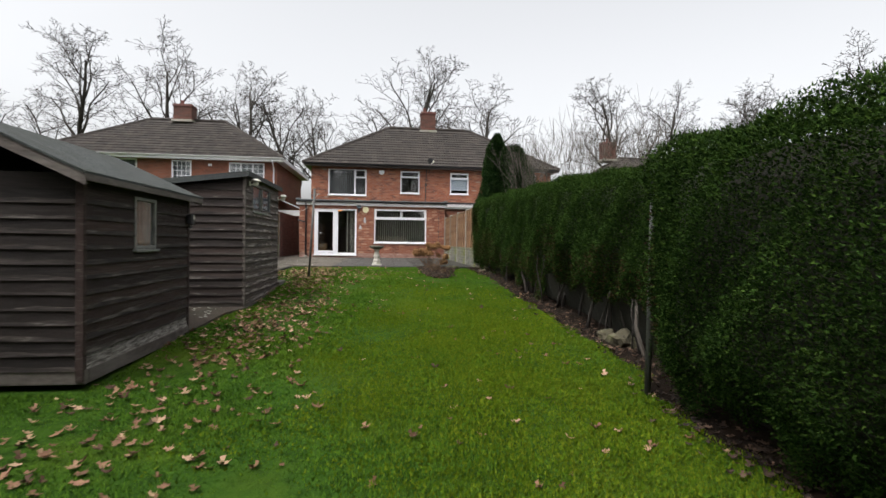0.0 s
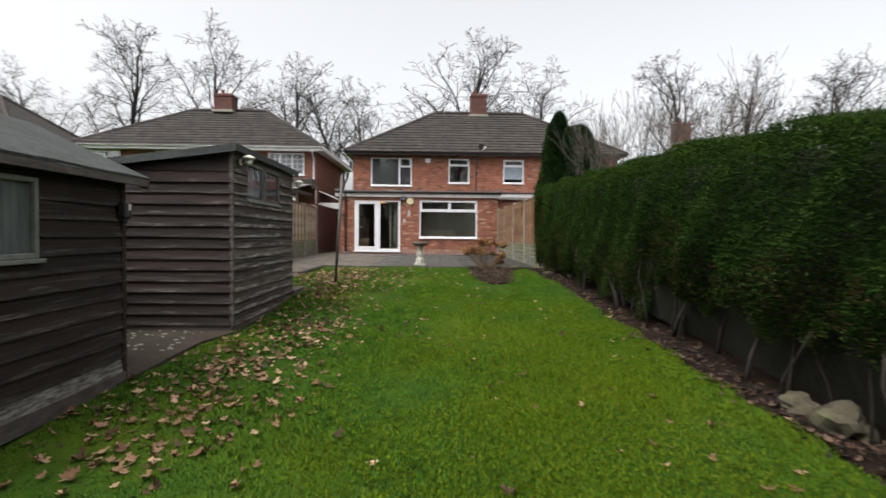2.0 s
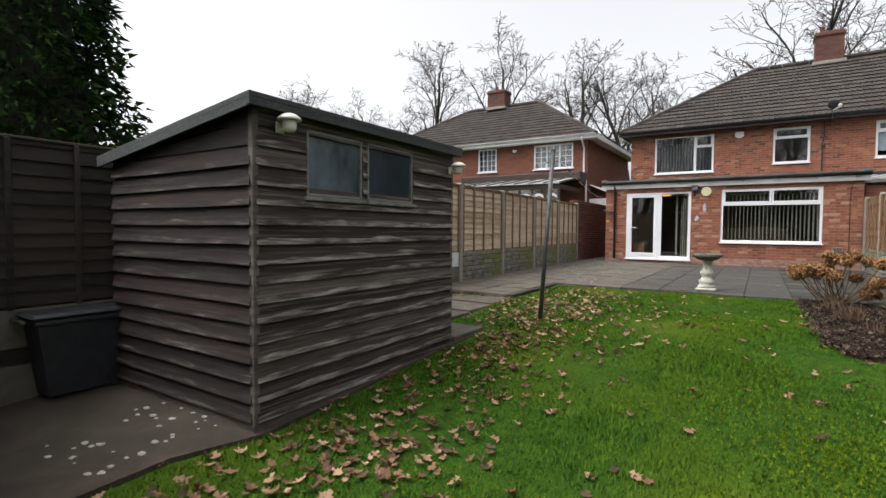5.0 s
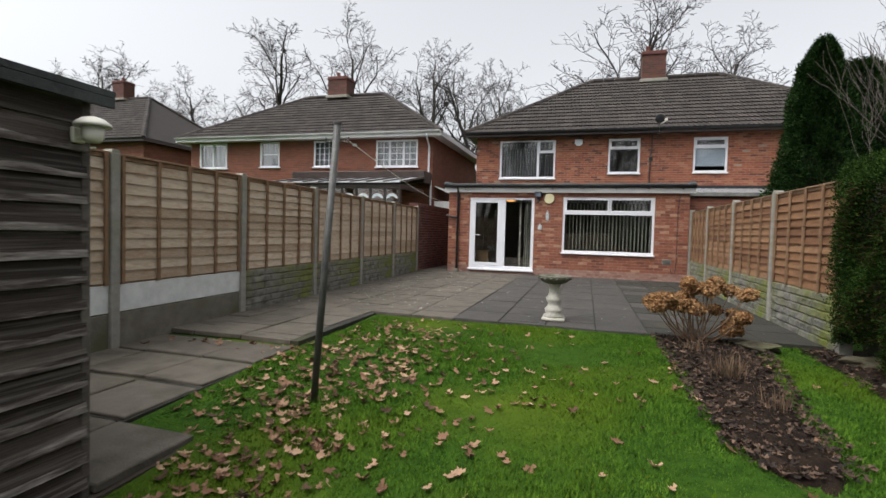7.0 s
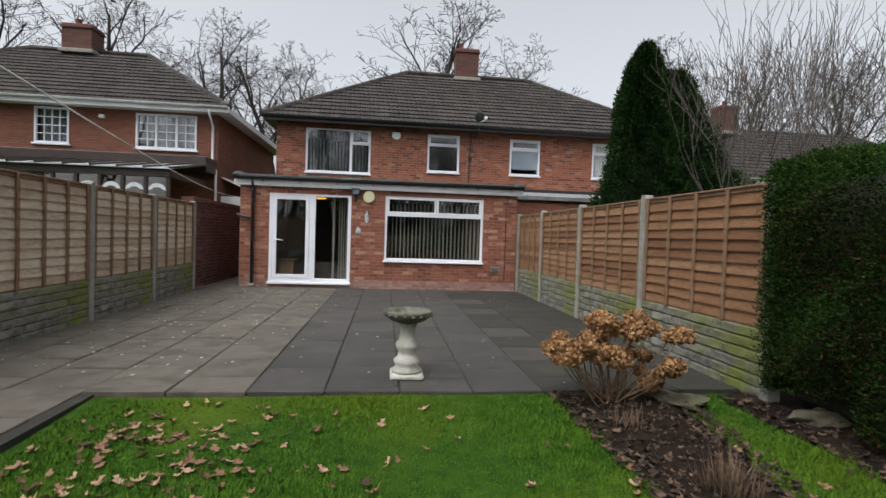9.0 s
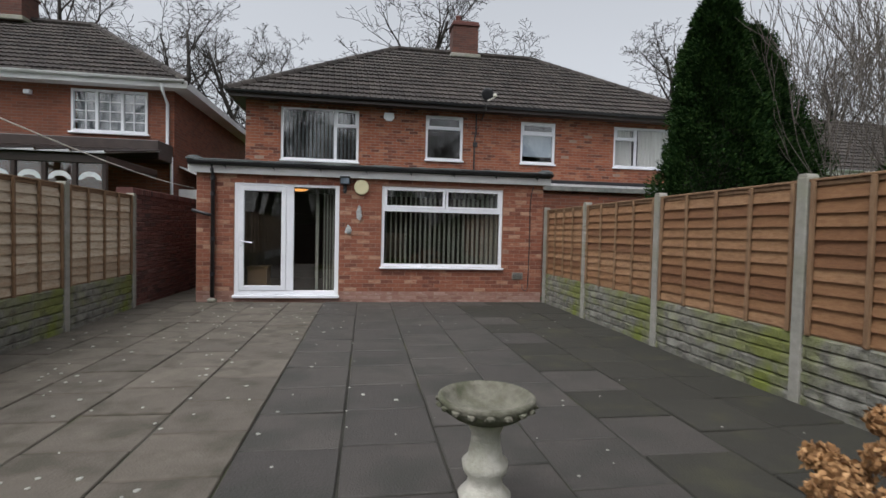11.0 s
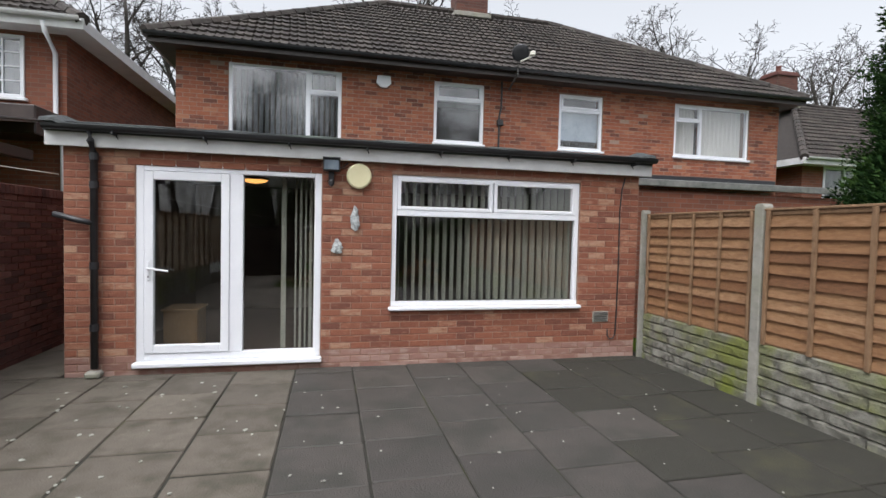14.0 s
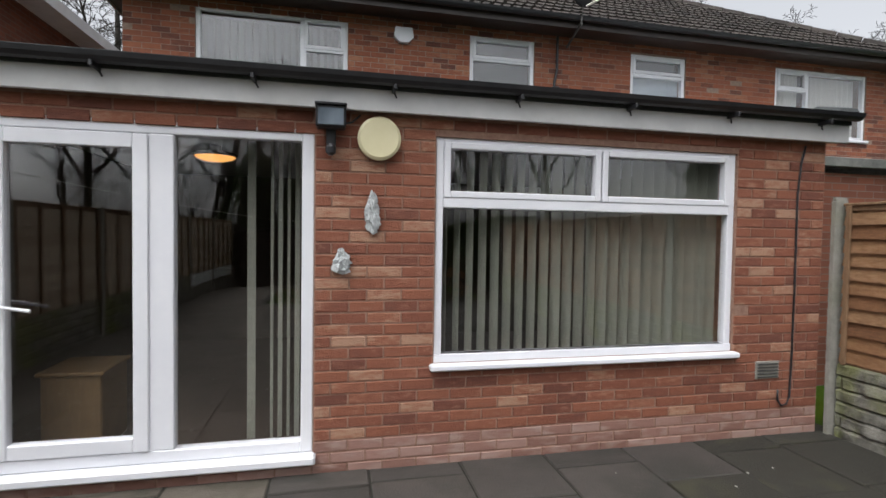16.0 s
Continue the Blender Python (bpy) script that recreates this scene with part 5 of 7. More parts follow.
for yb in (S1Y0 - 0.17, S1Y1 + 0.165):
    g = Geo()
    for sgn in (1, -1):
        ex = ridge_x + sgn * (S1W / 2 + 0.12)
        ez = ridge_z - 0.46 * (S1W / 2 + 0.12)
        g.prism([(ridge_x, ridge_z - 0.022), (ex, ez - 0.022), (ex, ez - 0.11), (ridge_x, ridge_z - 0.11)], 1, yb, yb + 0.018)
    part("barge_board", g, M_shed_trim, s1)


def shed_window(parent, x, y0, y1, z0, z1, mat, w=0.035):
    g = Geo()
    g.cbox(x - 0.02, y0, z0, x + 0.022, y0 + w, z1, 0.004).cbox(x - 0.02, y1 - w, z0, x + 0.022, y1, z1, 0.004)
    g.cbox(x - 0.02, y0 + w, z0, x + 0.021, y1 - w, z0 + w, 0.004).cbox(x - 0.02, y0 + w, z1 - w, x + 0.021, y1 - w, z1, 0.004)
    wn_ = part("window", g, M_shed_frame, parent)
    ob = part("pane", Geo().box(x - 0.004, y0 + w * 0.8, z0 + w * 0.8, x + 0.0, y1 - w * 0.8, z1 - w * 0.8), mat, wn_)
    part("sill", Geo().cbox(x - 0.02, y0 - 0.02, z0 - 0.03, x + 0.05, y1 + 0.02, z0 - 0.002, 0.005), M_shed_frame, wn_)
    ob.visible_shadow = mat is not M_glass
    return wn_


wn1 = shed_window(s1, S1X, S1Y0 + 0.78, S1Y0 + 1.22, 0.66, 1.16, M_glass, 0.032)
cg = Geo()
for i in range(33):
    u = i / 32
    cg.v += [(S1X - 0.018 + 0.007 * math.sin(u * 40), S1Y0 + 0.8 + 0.4 * u, 0.68), (S1X - 0.018 + 0.006 * math.sin(u * 40), S1Y0 + 0.8 + 0.4 * u, 1.14)]
cg.f = [(2 * i, 2 * i + 2, 2 * i + 3, 2 * i + 1) for i in range(32)]
solid("net_curtain", cg, M_net_shed, "grey net curtain behind the shed window", "curtain")
lk = thing("security_light", (S1X + 0.03, S1Y1 - 0.05, 0.98), "small black security lamp on the shed wall", "lamp")
part("body", Geo().cbox(S1X + 0.026, S1Y1 - 0.09, 0.93, S1X + 0.1, S1Y1 - 0.01, 1.06, 0.015), M_black, lk)
part("sensor", Geo().lathe([(0.0, -0.04), (0.02, -0.03), (0.022, 0.0)], 10, Matrix.Translation((S1X + 0.06, S1Y1 - 0.05, 0.925))), M_black, lk)
part("lens", Geo().box(S1X + 0.1, S1Y1 - 0.065, 1.0, S1X + 0.104, S1Y1 - 0.035, 1.045), M_lamp_white, lk)

# shed 2: pent roof, higher towards the lawn
S2X, S2Y0, S2Y1, S2W = -1.46, 8.95, 11.2, 1.76
s2 = thing("garden_shed", (S2X - S2W / 2, 10.2, -0.3), "black-brown lapped timber shed with low pent felt roof", "shed")
east2 = Matrix.Translation((S2X, S2Y0, 0)) @ Matrix.Rotation(radians(90), 4, "Z")
hole2 = [(0.4, 0.95, 1.22, 1.67), (1.01, 1.6, 1.22, 1.67)]
T2 = 1.75
pent = lambda x: T2 - 0.125 * (S2W - x)
pent_n = lambda x: T2 - 0.125 * x
clad(s2, east2, S2Y1 - S2Y0, -0.2, lambda x: T2, 0.122, hole2, 100)
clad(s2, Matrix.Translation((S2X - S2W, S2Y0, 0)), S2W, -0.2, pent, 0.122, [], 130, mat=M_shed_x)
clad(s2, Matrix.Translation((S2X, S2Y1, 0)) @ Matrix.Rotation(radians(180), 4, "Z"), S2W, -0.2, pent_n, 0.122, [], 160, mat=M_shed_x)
for a, b, c, d in ((0.0, 0.4, -0.22, T2), (1.6, S2Y1 - S2Y0, -0.22, T2), (0.4, 1.6, -0.22, 1.22), (0.4, 1.6, 1.67, T2), (0.95, 1.01, 1.22, 1.67)):
    part("lining", Geo().box(S2X - 0.03, S2Y0 + a, c, S2X - 0.004, S2Y0 + b, d), M_shed_trim, s2)
part("lining", Geo().box(S2X - S2W, S2Y0 + 0.004, -0.22, S2X - 0.03, S2Y0 + 0.03, T2 - 0.23), M_shed_trim, s2)
part("lining", Geo().box(S2X - S2W, S2Y1 - 0.03, -0.22, S2X - 0.03, S2Y1 - 0.004, T2 - 0.23), M_shed_trim, s2)
part("lining", Geo().box(S2X - S2W, S2Y0 + 0.03, -0.22, S2X - S2W + 0.026, S2Y1 - 0.03, T2 - 0.23), M_shed_trim, s2)
for y in (S2Y0, S2Y1):
    part("corner_post", Geo().cbox(S2X - 0.02, y - 0.022, -0.24, S2X + 0.022, y + 0.022, T2, 0.004), M_shed_trim, s2)
part("plinth", Geo().cbox(S2X - S2W, S2Y0 - 0.012, -0.32, S2X + 0.016, S2Y0 + 0.06, -0.19, 0.006).cbox(S2X - 0.04, S2Y0 + 0.06, -0.32, S2X + 0.016, S2Y1, -0.19, 0.006), M_shed_trim, s2)
o = 0.09
zt = lambda x: T2 + 0.012 + 0.125 * (x - S2X)
xa, xb = S2X - S2W - o, S2X + o
g = Geo().add([(xa, S2Y0 - o, zt(xa)), (xb, S2Y0 - o, zt(xb)), (xb, S2Y1 + o, zt(xb)), (xa, S2Y1 + o, zt(xa)), (xa, S2Y0 - o, zt(xa) + 0.03), (xb, S2Y0 - o, zt(xb) + 0.03), (xb, S2Y1 + o, zt(xb) + 0.03), (xa, S2Y1 + o, zt(xa) + 0.03)],
              [(0, 3, 2, 1), (4, 5, 6, 7), (0, 1, 5, 4), (1, 2, 6, 5), (2, 3, 7, 6), (3, 0, 4, 7)])
part("roof_felt", g, M_felt, s2, "black mineral felt roof")
part("roof_fascia", Geo().cbox(xb - 0.02, S2Y0 - o, zt(xb) - 0.05, xb, S2Y1 + o, zt(xb) - 0.002, 0.003), M_felt, s2)
g = Geo().prism([(xa, zt(xa) - 0.002), (xb - 0.02, zt(xb) - 0.004), (xb - 0.02, zt(xb) - 0.055), (xa, zt(xa) - 0.055)], 1, S2Y0 - o, S2Y0 - o + 0.02)
part("roof_fascia", g, M_felt, s2)
for a, b in ((0.4, 0.95), (1.01, 1.6)):
    shed_window(s2, S2X, S2Y0 + a, S2Y0 + b, 1.22, 1.67, M_plastic_pane, 0.022)


def shed_lamp(x, y, z):
    la = thing("wall_lamp", (x, y, z), "white domed wall lantern on the shed boards", "wall lamp", "lanterns on the shed")
    part("bracket", Geo().cbox(x, y - 0.03, z - 0.02, x + 0.02, y + 0.03, z + 0.05, 0.005).tube([(x + 0.02, y, z), (x + 0.07, y, z + 0.0), (x + 0.09, y, z + 0.02)], 0.012, 7), M_lamp_white, la)
    part("shade", Geo().lathe([(0.075, 0.05), (0.07, 0.065), (0.045, 0.085), (0.012, 0.095)], 18, Matrix.Translation((x + 0.1, y, z))), M_lamp_white, la, smooth=True)
    part("glass", Geo().lathe([(0.03, -0.02), (0.042, 0.0), (0.045, 0.05)], 14, Matrix.Translation((x + 0.1, y, z))), M_lamp_white, la, smooth=True)


shed_lamp(S2X + 0.025, S2Y0 + 0.17, 1.62)
shed_lamp(S2X + 0.025, S2Y1 - 0.05, 1.56)

# wheelie bin between the sheds
bx, by, bz = -3.4, 8.72, -0.28
wb = thing("wheelie_bin", (bx, by, bz), "dark grey plastic wheelie bin on the concrete", "bin")
g = Geo().add([(bx - 0.2, by - 0.24, bz + 0.03), (bx + 0.2, by - 0.24, bz + 0.03), (bx + 0.2, by + 0.2, bz + 0.03), (bx - 0.2, by + 0.2, bz + 0.03),
               (bx - 0.26, by - 0.32, bz + 0.6), (bx + 0.26, by - 0.32, bz + 0.6), (bx + 0.26, by + 0.28, bz + 0.6), (bx - 0.26, by + 0.28, bz + 0.6)],
              [(0, 3, 2, 1), (4, 5, 6, 7), (0, 1, 5, 4), (1, 2, 6, 5), (2, 3, 7, 6), (3, 0, 4, 7)])
part("body", g, M_bin, wb)
part("rim", Geo().cbox(bx - 0.28, by - 0.34, bz + 0.57, bx + 0.28, by + 0.3, bz + 0.605, 0.01), M_bin, wb)
lid = part("lid", Geo().cbox(bx - 0.285, by - 0.36, bz + 0.608, bx + 0.285, by + 0.32, bz + 0.65, 0.02), M_bin, wb)
part("handle", Geo().tube([(bx + 0.2, by - 0.38, bz + 0.6), (bx - 0.2, by - 0.38, bz + 0.6)], 0.014, 8), M_metal, wb)
for sx in (-0.2, 0.2):
    part("wheel", Geo().lathe([(0.04, -0.025), (0.1, -0.02), (0.1, 0.02), (0.04, 0.025)], 16, Matrix.Translation((bx + sx, by + 0.22, bz + 0.1)) @ Matrix.Rotation(radians(90), 4, "Y")), M_black, wb)

# ---- concrete, path and patio bed ----
PZ = 0.03
g = Geo()
cy = [7.3, 7.45, 8.0, 8.5, 8.95, 9.7, 10.4, 11.2, 11.25, 11.85]
for y in cy:
    x1 = float(np.interp(y, [7.3, 8.5, 8.95, 11.2, 11.25, 11.85], [-1.66, -1.6, -1.4, -1.39, -1.38, -1.38]))
    z = float(np.interp(y, [7.3, 9.5, 11.2, 11.85], [-0.352, -0.235, -0.125, -0.11]))
    g.v += [(-4.2, y, z), (x1, y, z), (x1, y, z - 0.3), (-4.2, y, z - 0.3)]
for j in range(len(cy) - 1):
    g.f += [(4 * j + k, 4 * j + 4 + k, 4 * j + 4 + (k + 1) % 4, 4 * j + (k + 1) % 4) for k in range(4)]
g.f += [(0, 1, 2, 3), tuple(4 * len(cy) - 1 - k for k in range(4))]
tagged(part("shed_base", g, M_concrete), "old stained concrete base between the sheds", "concrete base", kind="structure")
g = Geo().add([(-4.2, 11.851, -0.075), (-1.96, 11.851, -0.075), (-1.96, 13.78, -0.03), (-4.2, 13.78, -0.03), (-4.2, 11.851, -0.3), (-1.96, 11.851, -0.3), (-1.96, 13.78, -0.3), (-4.2, 13.78, -0.3)],
              [(0, 1, 2, 3), (4, 7, 6, 5), (0, 4, 5, 1), (1, 5, 6, 2), (2, 6, 7, 3), (3, 7, 4, 0)])
path_ = part("path", g, M_joint)
tagged(path_, "old concrete slab path along the fence", "path", kind="structure")
g = Geo().box(-3.95, 15.8, -0.25, 3.5, 23.355, PZ - 0.012).box(3.335, 23.356, -0.25, 3.5, 24.3, PZ - 0.012)
g.box(-3.95, 13.84, -0.25, -1.98, 15.799, PZ - 0.012)
g.box(-4.5, 23.371, -0.25, -3.1, 27.2, PZ - 0.012)
patio = part("patio", g, M_joint)
tagged(patio, "paved patio of square concrete slabs, buff and dark grey", "patio", kind="structure")

# ---- things in the garden ----
bb = thing("bird_bath", (0.42, 16.2, PZ), "weathered cast stone bird bath on the patio edge", "bird bath")
m = Matrix.Translation((0.42, 16.2, PZ)) @ Matrix.Diagonal((1, 1, 0.915, 1))
part("base", Geo().cbox(0.27, 16.05, PZ, 0.57, 16.35, PZ + 0.047, 0.015), M_stone, bb)
part("pedestal", Geo().lathe([(0.13, 0.05), (0.135, 0.08), (0.1, 0.11), (0.115, 0.14), (0.12, 0.17), (0.085, 0.21), (0.075, 0.25), (0.1, 0.29), (0.105, 0.33), (0.08, 0.36), (0.068, 0.42), (0.064, 0.47), (0.085, 0.52), (0.095, 0.55)], 28, m), M_stone, bb, smooth=True)
part("bowl", Geo().lathe([(0.09, 0.54), (0.15, 0.56), (0.2, 0.6), (0.217, 0.635), (0.219, 0.655), (0.204, 0.662), (0.185, 0.64), (0.15, 0.585), (0.08, 0.568), (0.01, 0.566)], 36, m), M_stone_mossy, bb, "mossy stone bowl with a shallow dry basin", smooth=True)
for k in range(18):
    t = 2 * math.pi * k / 18
    part("rim_ornament", Geo().blob((0.42 + 0.212 * math.cos(t), 16.2 + 0.212 * math.sin(t), PZ + 0.569), 0.022, k, 0.5, 1, (1, 1, 0.7)), M_stone_mossy, bb)


def washing_pole(name, x, y, z0, top, label):
    p = thing(name, (x, y, z0), label, "pole", "washing line poles")
    tx, ty, tz = top
    part("shaft", Geo().tube([(x, y, z0 - 0.1), ((x + tx) / 2, (y + ty) / 2, (z0 + tz) / 2), (tx, ty, tz)], 0.026, 12), M_metal, p, smooth=True)
    part("cap", Geo().tube([(tx, ty, tz), (tx, ty, tz + 0.02)], 0.03, 12), M_metal, p)
    for a in (0.09, -0.09):
        part("hook", Geo().tube([(tx, ty, tz - 0.13), (tx + a * 0.5, ty, tz - 0.12), (tx + a, ty, tz - 0.13), (tx + a, ty, tz - 0.09)], 0.006, 6), M_metal, p)
    return p


washing_pole("washing_line_pole", -1.04, 12.56, -0.07, (-0.94, 12.66, 1.93), "leaning grey metal washing line pole")
washing_pole("washing_line_pole", 2.86, 5.03, -0.48, (2.9, 5.06, 1.5), "grey metal pole against the clipped hedge")
g = Geo()
pa, pb = Vector((-0.86, 12.66, 1.82)), Vector((-3.12, 23.34, 2.05))
pts = [pa.lerp(pb, i / 12) - Vector((0, 0, 0.12 * math.sin(math.pi * i / 12))) for i in range(13)]
g.tube(pts, 0.004, 5)
solid("washing_line", g, M_lamp_white, "thin pale washing line strung to the house", "washing line")


# bed with shrubs
def bed_edge(y):
    return float(np.interp(y, [12.3, 12.6, 13.3, 14.5, 15.2, 15.78], [1.95, 1.72, 1.66, 1.68, 1.6, 1.56])), float(np.interp(y, [12.3, 12.6, 13.3, 14.5, 15.2, 15.78], [2.05, 2.24, 2.28, 2.5, 2.62, 2.72]))


g = Geo()
ny, nx = 110, 30
for j in range(ny + 1):
    y = 12.3 + (15.76 - 12.3) * j / ny
    a, b = bed_edge(y)
    a += 0.05 * noise.noise(Vector((y * 4, 0, 0)))
    b += 0.05 * noise.noise(Vector((y * 4, 5, 0)))
    for i in range(nx + 1):
        x = a + (b - a) * i / nx
        edge = min(i, nx - i) / nx
        g.v.append((x, y, lawn_height(x, y) - 0.006 + min(0.05, edge * 0.25, min(j, ny - j) * 0.007) + 0.02 * noise.noise(Vector((x * 9, y * 9, 0))) + 0.014 * noise.noise(Vector((x * 27, y * 27, 0)))))
g.f = [(j * (nx + 1) + i, j * (nx + 1) + i + 1, (j + 1) * (nx + 1) + i + 1, (j + 1) * (nx + 1) + i) for j in range(ny) for i in range(nx)]
tagged(part("flower_bed", g, M_soil, smooth=True), "dark bare flower bed of soil and leaf litter", "flower bed", kind="structure")


def hydrangea(x, y, z):
    h = thing("hydrangea_shrub", (x, y, z), "winter hydrangea with dry brown flower heads", "shrub")
    rnd = random.Random(4)
    clusters = [(15, -0.3, 0.5, 0.2, 0.07), (9, 0.02, 0.7, 0.15, 0.05), (3, -0.05, 0.5, 0.12, 0.08), (8, 0.33, 0.32, 0.1, 0.13), (3, 0.4, 0.62, 0.07, 0.03)]
    for count, cx, cz, sx, sz in clusters:
        for i in range(count):
            top = Vector((x + cx + rnd.uniform(-sx, sx), y + rnd.uniform(-0.28, 0.28), z + cz + rnd.uniform(-sz, sz)))
            out = Vector((top.x - x, top.y - y, 0))
            foot = Vector((x + 0.12 * rnd.uniform(-1, 1), y + 0.1 * rnd.uniform(-1, 1), z - 0.03))
            mid = foot.lerp(top, 0.5) + out * 0.12
            part("stem", Geo().tube([foot, mid, top], [0.007, 0.006, 0.004], 5), M_stem, h, "thin bare brown stem")
            rr = rnd.uniform(0.065, 0.1)
            n = 380
            d = RNG.normal(0, 1, (n, 3))
            d /= np.linalg.norm(d, axis=1)[:, None]
            c = np.array([top.x - x, top.y - y, top.z - z]) + d * np.array([1, 1, 0.72]) * rr * RNG.uniform(0.8, 1.0, n)[:, None]
            side = np.cross(d, RNG.normal(0, 1, (n, 3)))
            quads("flower_head", sprays(c, side, 0.03, 0.013, 0.0, 0.5), M_dry, h)
    return h


hydrangea(2.02, 15.5, -0.03)


M_straw = surface("dead_straw", [(0.05, 0.03, 0.016), (0.12, 0.075, 0.042), (0.19, 0.13, 0.08)], 20, 0.9, 0.2, vary="island")


def dry_tuft(x, y, z, n, h, label):
    th = thing("dry_grass_tuft", (x, y, z), label, "plant")
    c = np.column_stack([RNG.normal(0, 0.06, n), RNG.normal(0, 0.06, n), np.zeros(n)])
    ob = quads("foliage", sprays(c, np.column_stack([c[:, 0] * 3, c[:, 1] * 3, np.ones(n)]), h, 0.004, 0.4, 0.25), M_straw, th)
    tagged(ob, kind="stuff")


dry_tuft(2.02, 14.1, 0.01, 170, 0.2, "tuft of dry brown stalks in the bed")
dry_tuft(2.12, 13.35, 0.01, 60, 0.14, "small tuft of dry stalks in the bed")
dry_tuft(1.9, 15.0, 0.01, 60, 0.14, "small tuft of dry stalks in the bed")

for i, (x, y, r, sq) in enumerate(((3.36, 6.85, 0.12, (1.0, 1.1, 0.8)), (3.38, 6.5, 0.16, (0.9, 1.1, 0.85)), (3.45, 15.05, 0.16, (1.5, 0.7, 0.45)), (3.32, 14.3, 0.09, (1.2, 1, 0.5)), (2.62, 15.5, 0.17, (1.3, 1.0, 0.3)), (3.5, 13.6, 0.12, (1.3, 0.9, 0.5)))):
    zz = lawn_height(x, y)
    solid("rock", Geo().blob((x, y, zz + r * 0.3), r, i + 3, 0.6, 3, sq), M_rock, "rough lichened stone at the foot of the hedge" if i != 2 else "pale flat stone beside the concrete post", "stone", "stones along the hedge", smooth=False)

# ---- fittings on the walls ----
solid("wall_disc", Geo().lathe([(0.125, -0.025), (0.137, -0.02), (0.137, 0.02), (0.12, 0.03)], 40, Matrix.Translation((-0.21, WY - 0.03, 2.165)) @ Matrix.Rotation(radians(90), 4, "X")), M_cream, "round cream wall lamp on red brick", "wall lamp", smooth=False)
fl = thing("floodlight", (-0.52, WY - 0.01, 2.2), "black halogen floodlight with motion sensor", "floodlight")
part("housing", Geo().cbox(-0.6, WY - 0.14, 2.2, -0.42, WY - 0.04, 2.34, 0.012), M_black, fl)
part("glass", Geo().box(-0.585, WY - 0.145, 2.215, -0.435, WY - 0.141, 2.315), M_plastic_pane, fl)
part("visor", Geo().cbox(-0.605, WY - 0.16, 2.332, -0.415, WY - 0.04, 2.346, 0.004), M_black, fl)
part("bracket", Geo().cbox(-0.54, WY - 0.06, 2.1, -0.48, WY + 0.0, 2.21, 0.008), M_black, fl)
part("sensor", Geo().lathe([(0.015, -0.05), (0.03, -0.035), (0.032, 0.0), (0.02, 0.02)], 14, Matrix.Translation((-0.51, WY - 0.075, 2.09))), M_black, fl)
part("cable", Geo().tube([(-0.44, WY - 0.05, 2.24), (-0.38, WY - 0.03, 2.26), (-0.33, WY - 0.012, 2.31)], 0.006, 6), M_black, fl)


def ornament(x, z, w, h, seed, label):
    g = Geo().blob((0, 0, 0), 1.0, seed, 0.3, 4)
    out = []
    for p in g.v:
        v = Vector(p)
        k = 0.8 + 0.55 * noise.noise(v * 2.1 + Vector((seed, 0, 0))) + 0.3 * noise.noise(v * 5.3 + Vector((0, seed, 0)))
        taper = 0.75 - 0.3 * v.z
        out.append((x + v.x * k * taper * w * 0.5, WY - 0.025 + v.y * k * 0.03, z + v.z * (0.9 + 0.1 * k) * h * 0.5))
    g.v = out
    solid("wall_ornament", g, M_ornament, label, "ornament")


M_ornament = surface("grey_stone_ornament", [(0.3, 0.32, 0.32), (0.6, 0.62, 0.62)], 30, 0.85, 0.5, 80, stain=(0.12, 0.13, 0.13), stain_scale=14, stain_amount=0.7)
ornament(-0.25, 1.70, 0.125, 0.28, 11, "grey stone wall ornament, tall and narrow")
ornament(-0.44, 1.39, 0.16, 0.16, 23, "grey stone wall ornament, small and squat")
ab = thing("air_brick", (2.84, WY, 0.52), "grey louvred air brick low in the wall", "vent")
part("frame", Geo().cbox(2.73, WY - 0.008, 0.47, 2.95, WY + 0.004, 0.61, 0.003), M_post, ab)
for i in range(5):
    part("slat", Geo().cbox(2.745, WY - 0.016, 0.482 + i * 0.025, 2.935, WY - 0.009, 0.494 + i * 0.025, 0.002), M_metal, ab)
pts = [(3.12, WY - 0.012, 2.3), (3.08, WY - 0.014, 2.15), (3.06, WY - 0.012, 1.9), (3.065, WY - 0.012, 1.2), (3.06, WY - 0.012, 0.6), (3.05, WY - 0.014, 0.32), (3.02, WY - 0.016, 0.26), (2.97, WY - 0.016, 0.255), (2.94, WY - 0.014, 0.3), (2.94, WY - 0.012, 0.38)]
solid("wall_cable", Geo().tube(pts, 0.008, 7), M_black, "thin black cable clipped down the brick wall", "cable", smooth=True)
solid("alarm_box", Geo().prism([(0.3, 4.36), (0.38, 4.28), (0.5, 4.28), (0.58, 4.36), (0.56, 4.49), (0.32, 4.49)], 1, UY - 0.07, UY - 0.002), M_upvc, "white burglar alarm box under the eaves", "alarm box")
tv = thing("satellite_dish", (2.95, UY - 0.1, 4.5), "small grey satellite dish under the gutter", "satellite dish")
dm = Matrix.Translation((2.95, UY - 0.62, 4.98)) @ Matrix.Rotation(radians(-65), 4, "X") @ Matrix.Rotation(radians(25), 4, "Y")
part("dish", Geo().lathe([(0.02, 0.0), (0.08, -0.006), (0.14, 0.015), (0.165, 0.024), (0.14, 0.028), (0.08, 0.006), (0.01, 0.01)], 24, dm), M_black, tv, smooth=True)
part("arm", Geo().tube([(2.95, UY - 0.04, 4.45), (2.95, UY - 0.5, 4.62), (2.95, UY - 0.55, 4.95)], 0.018, 8), M_metal, tv)
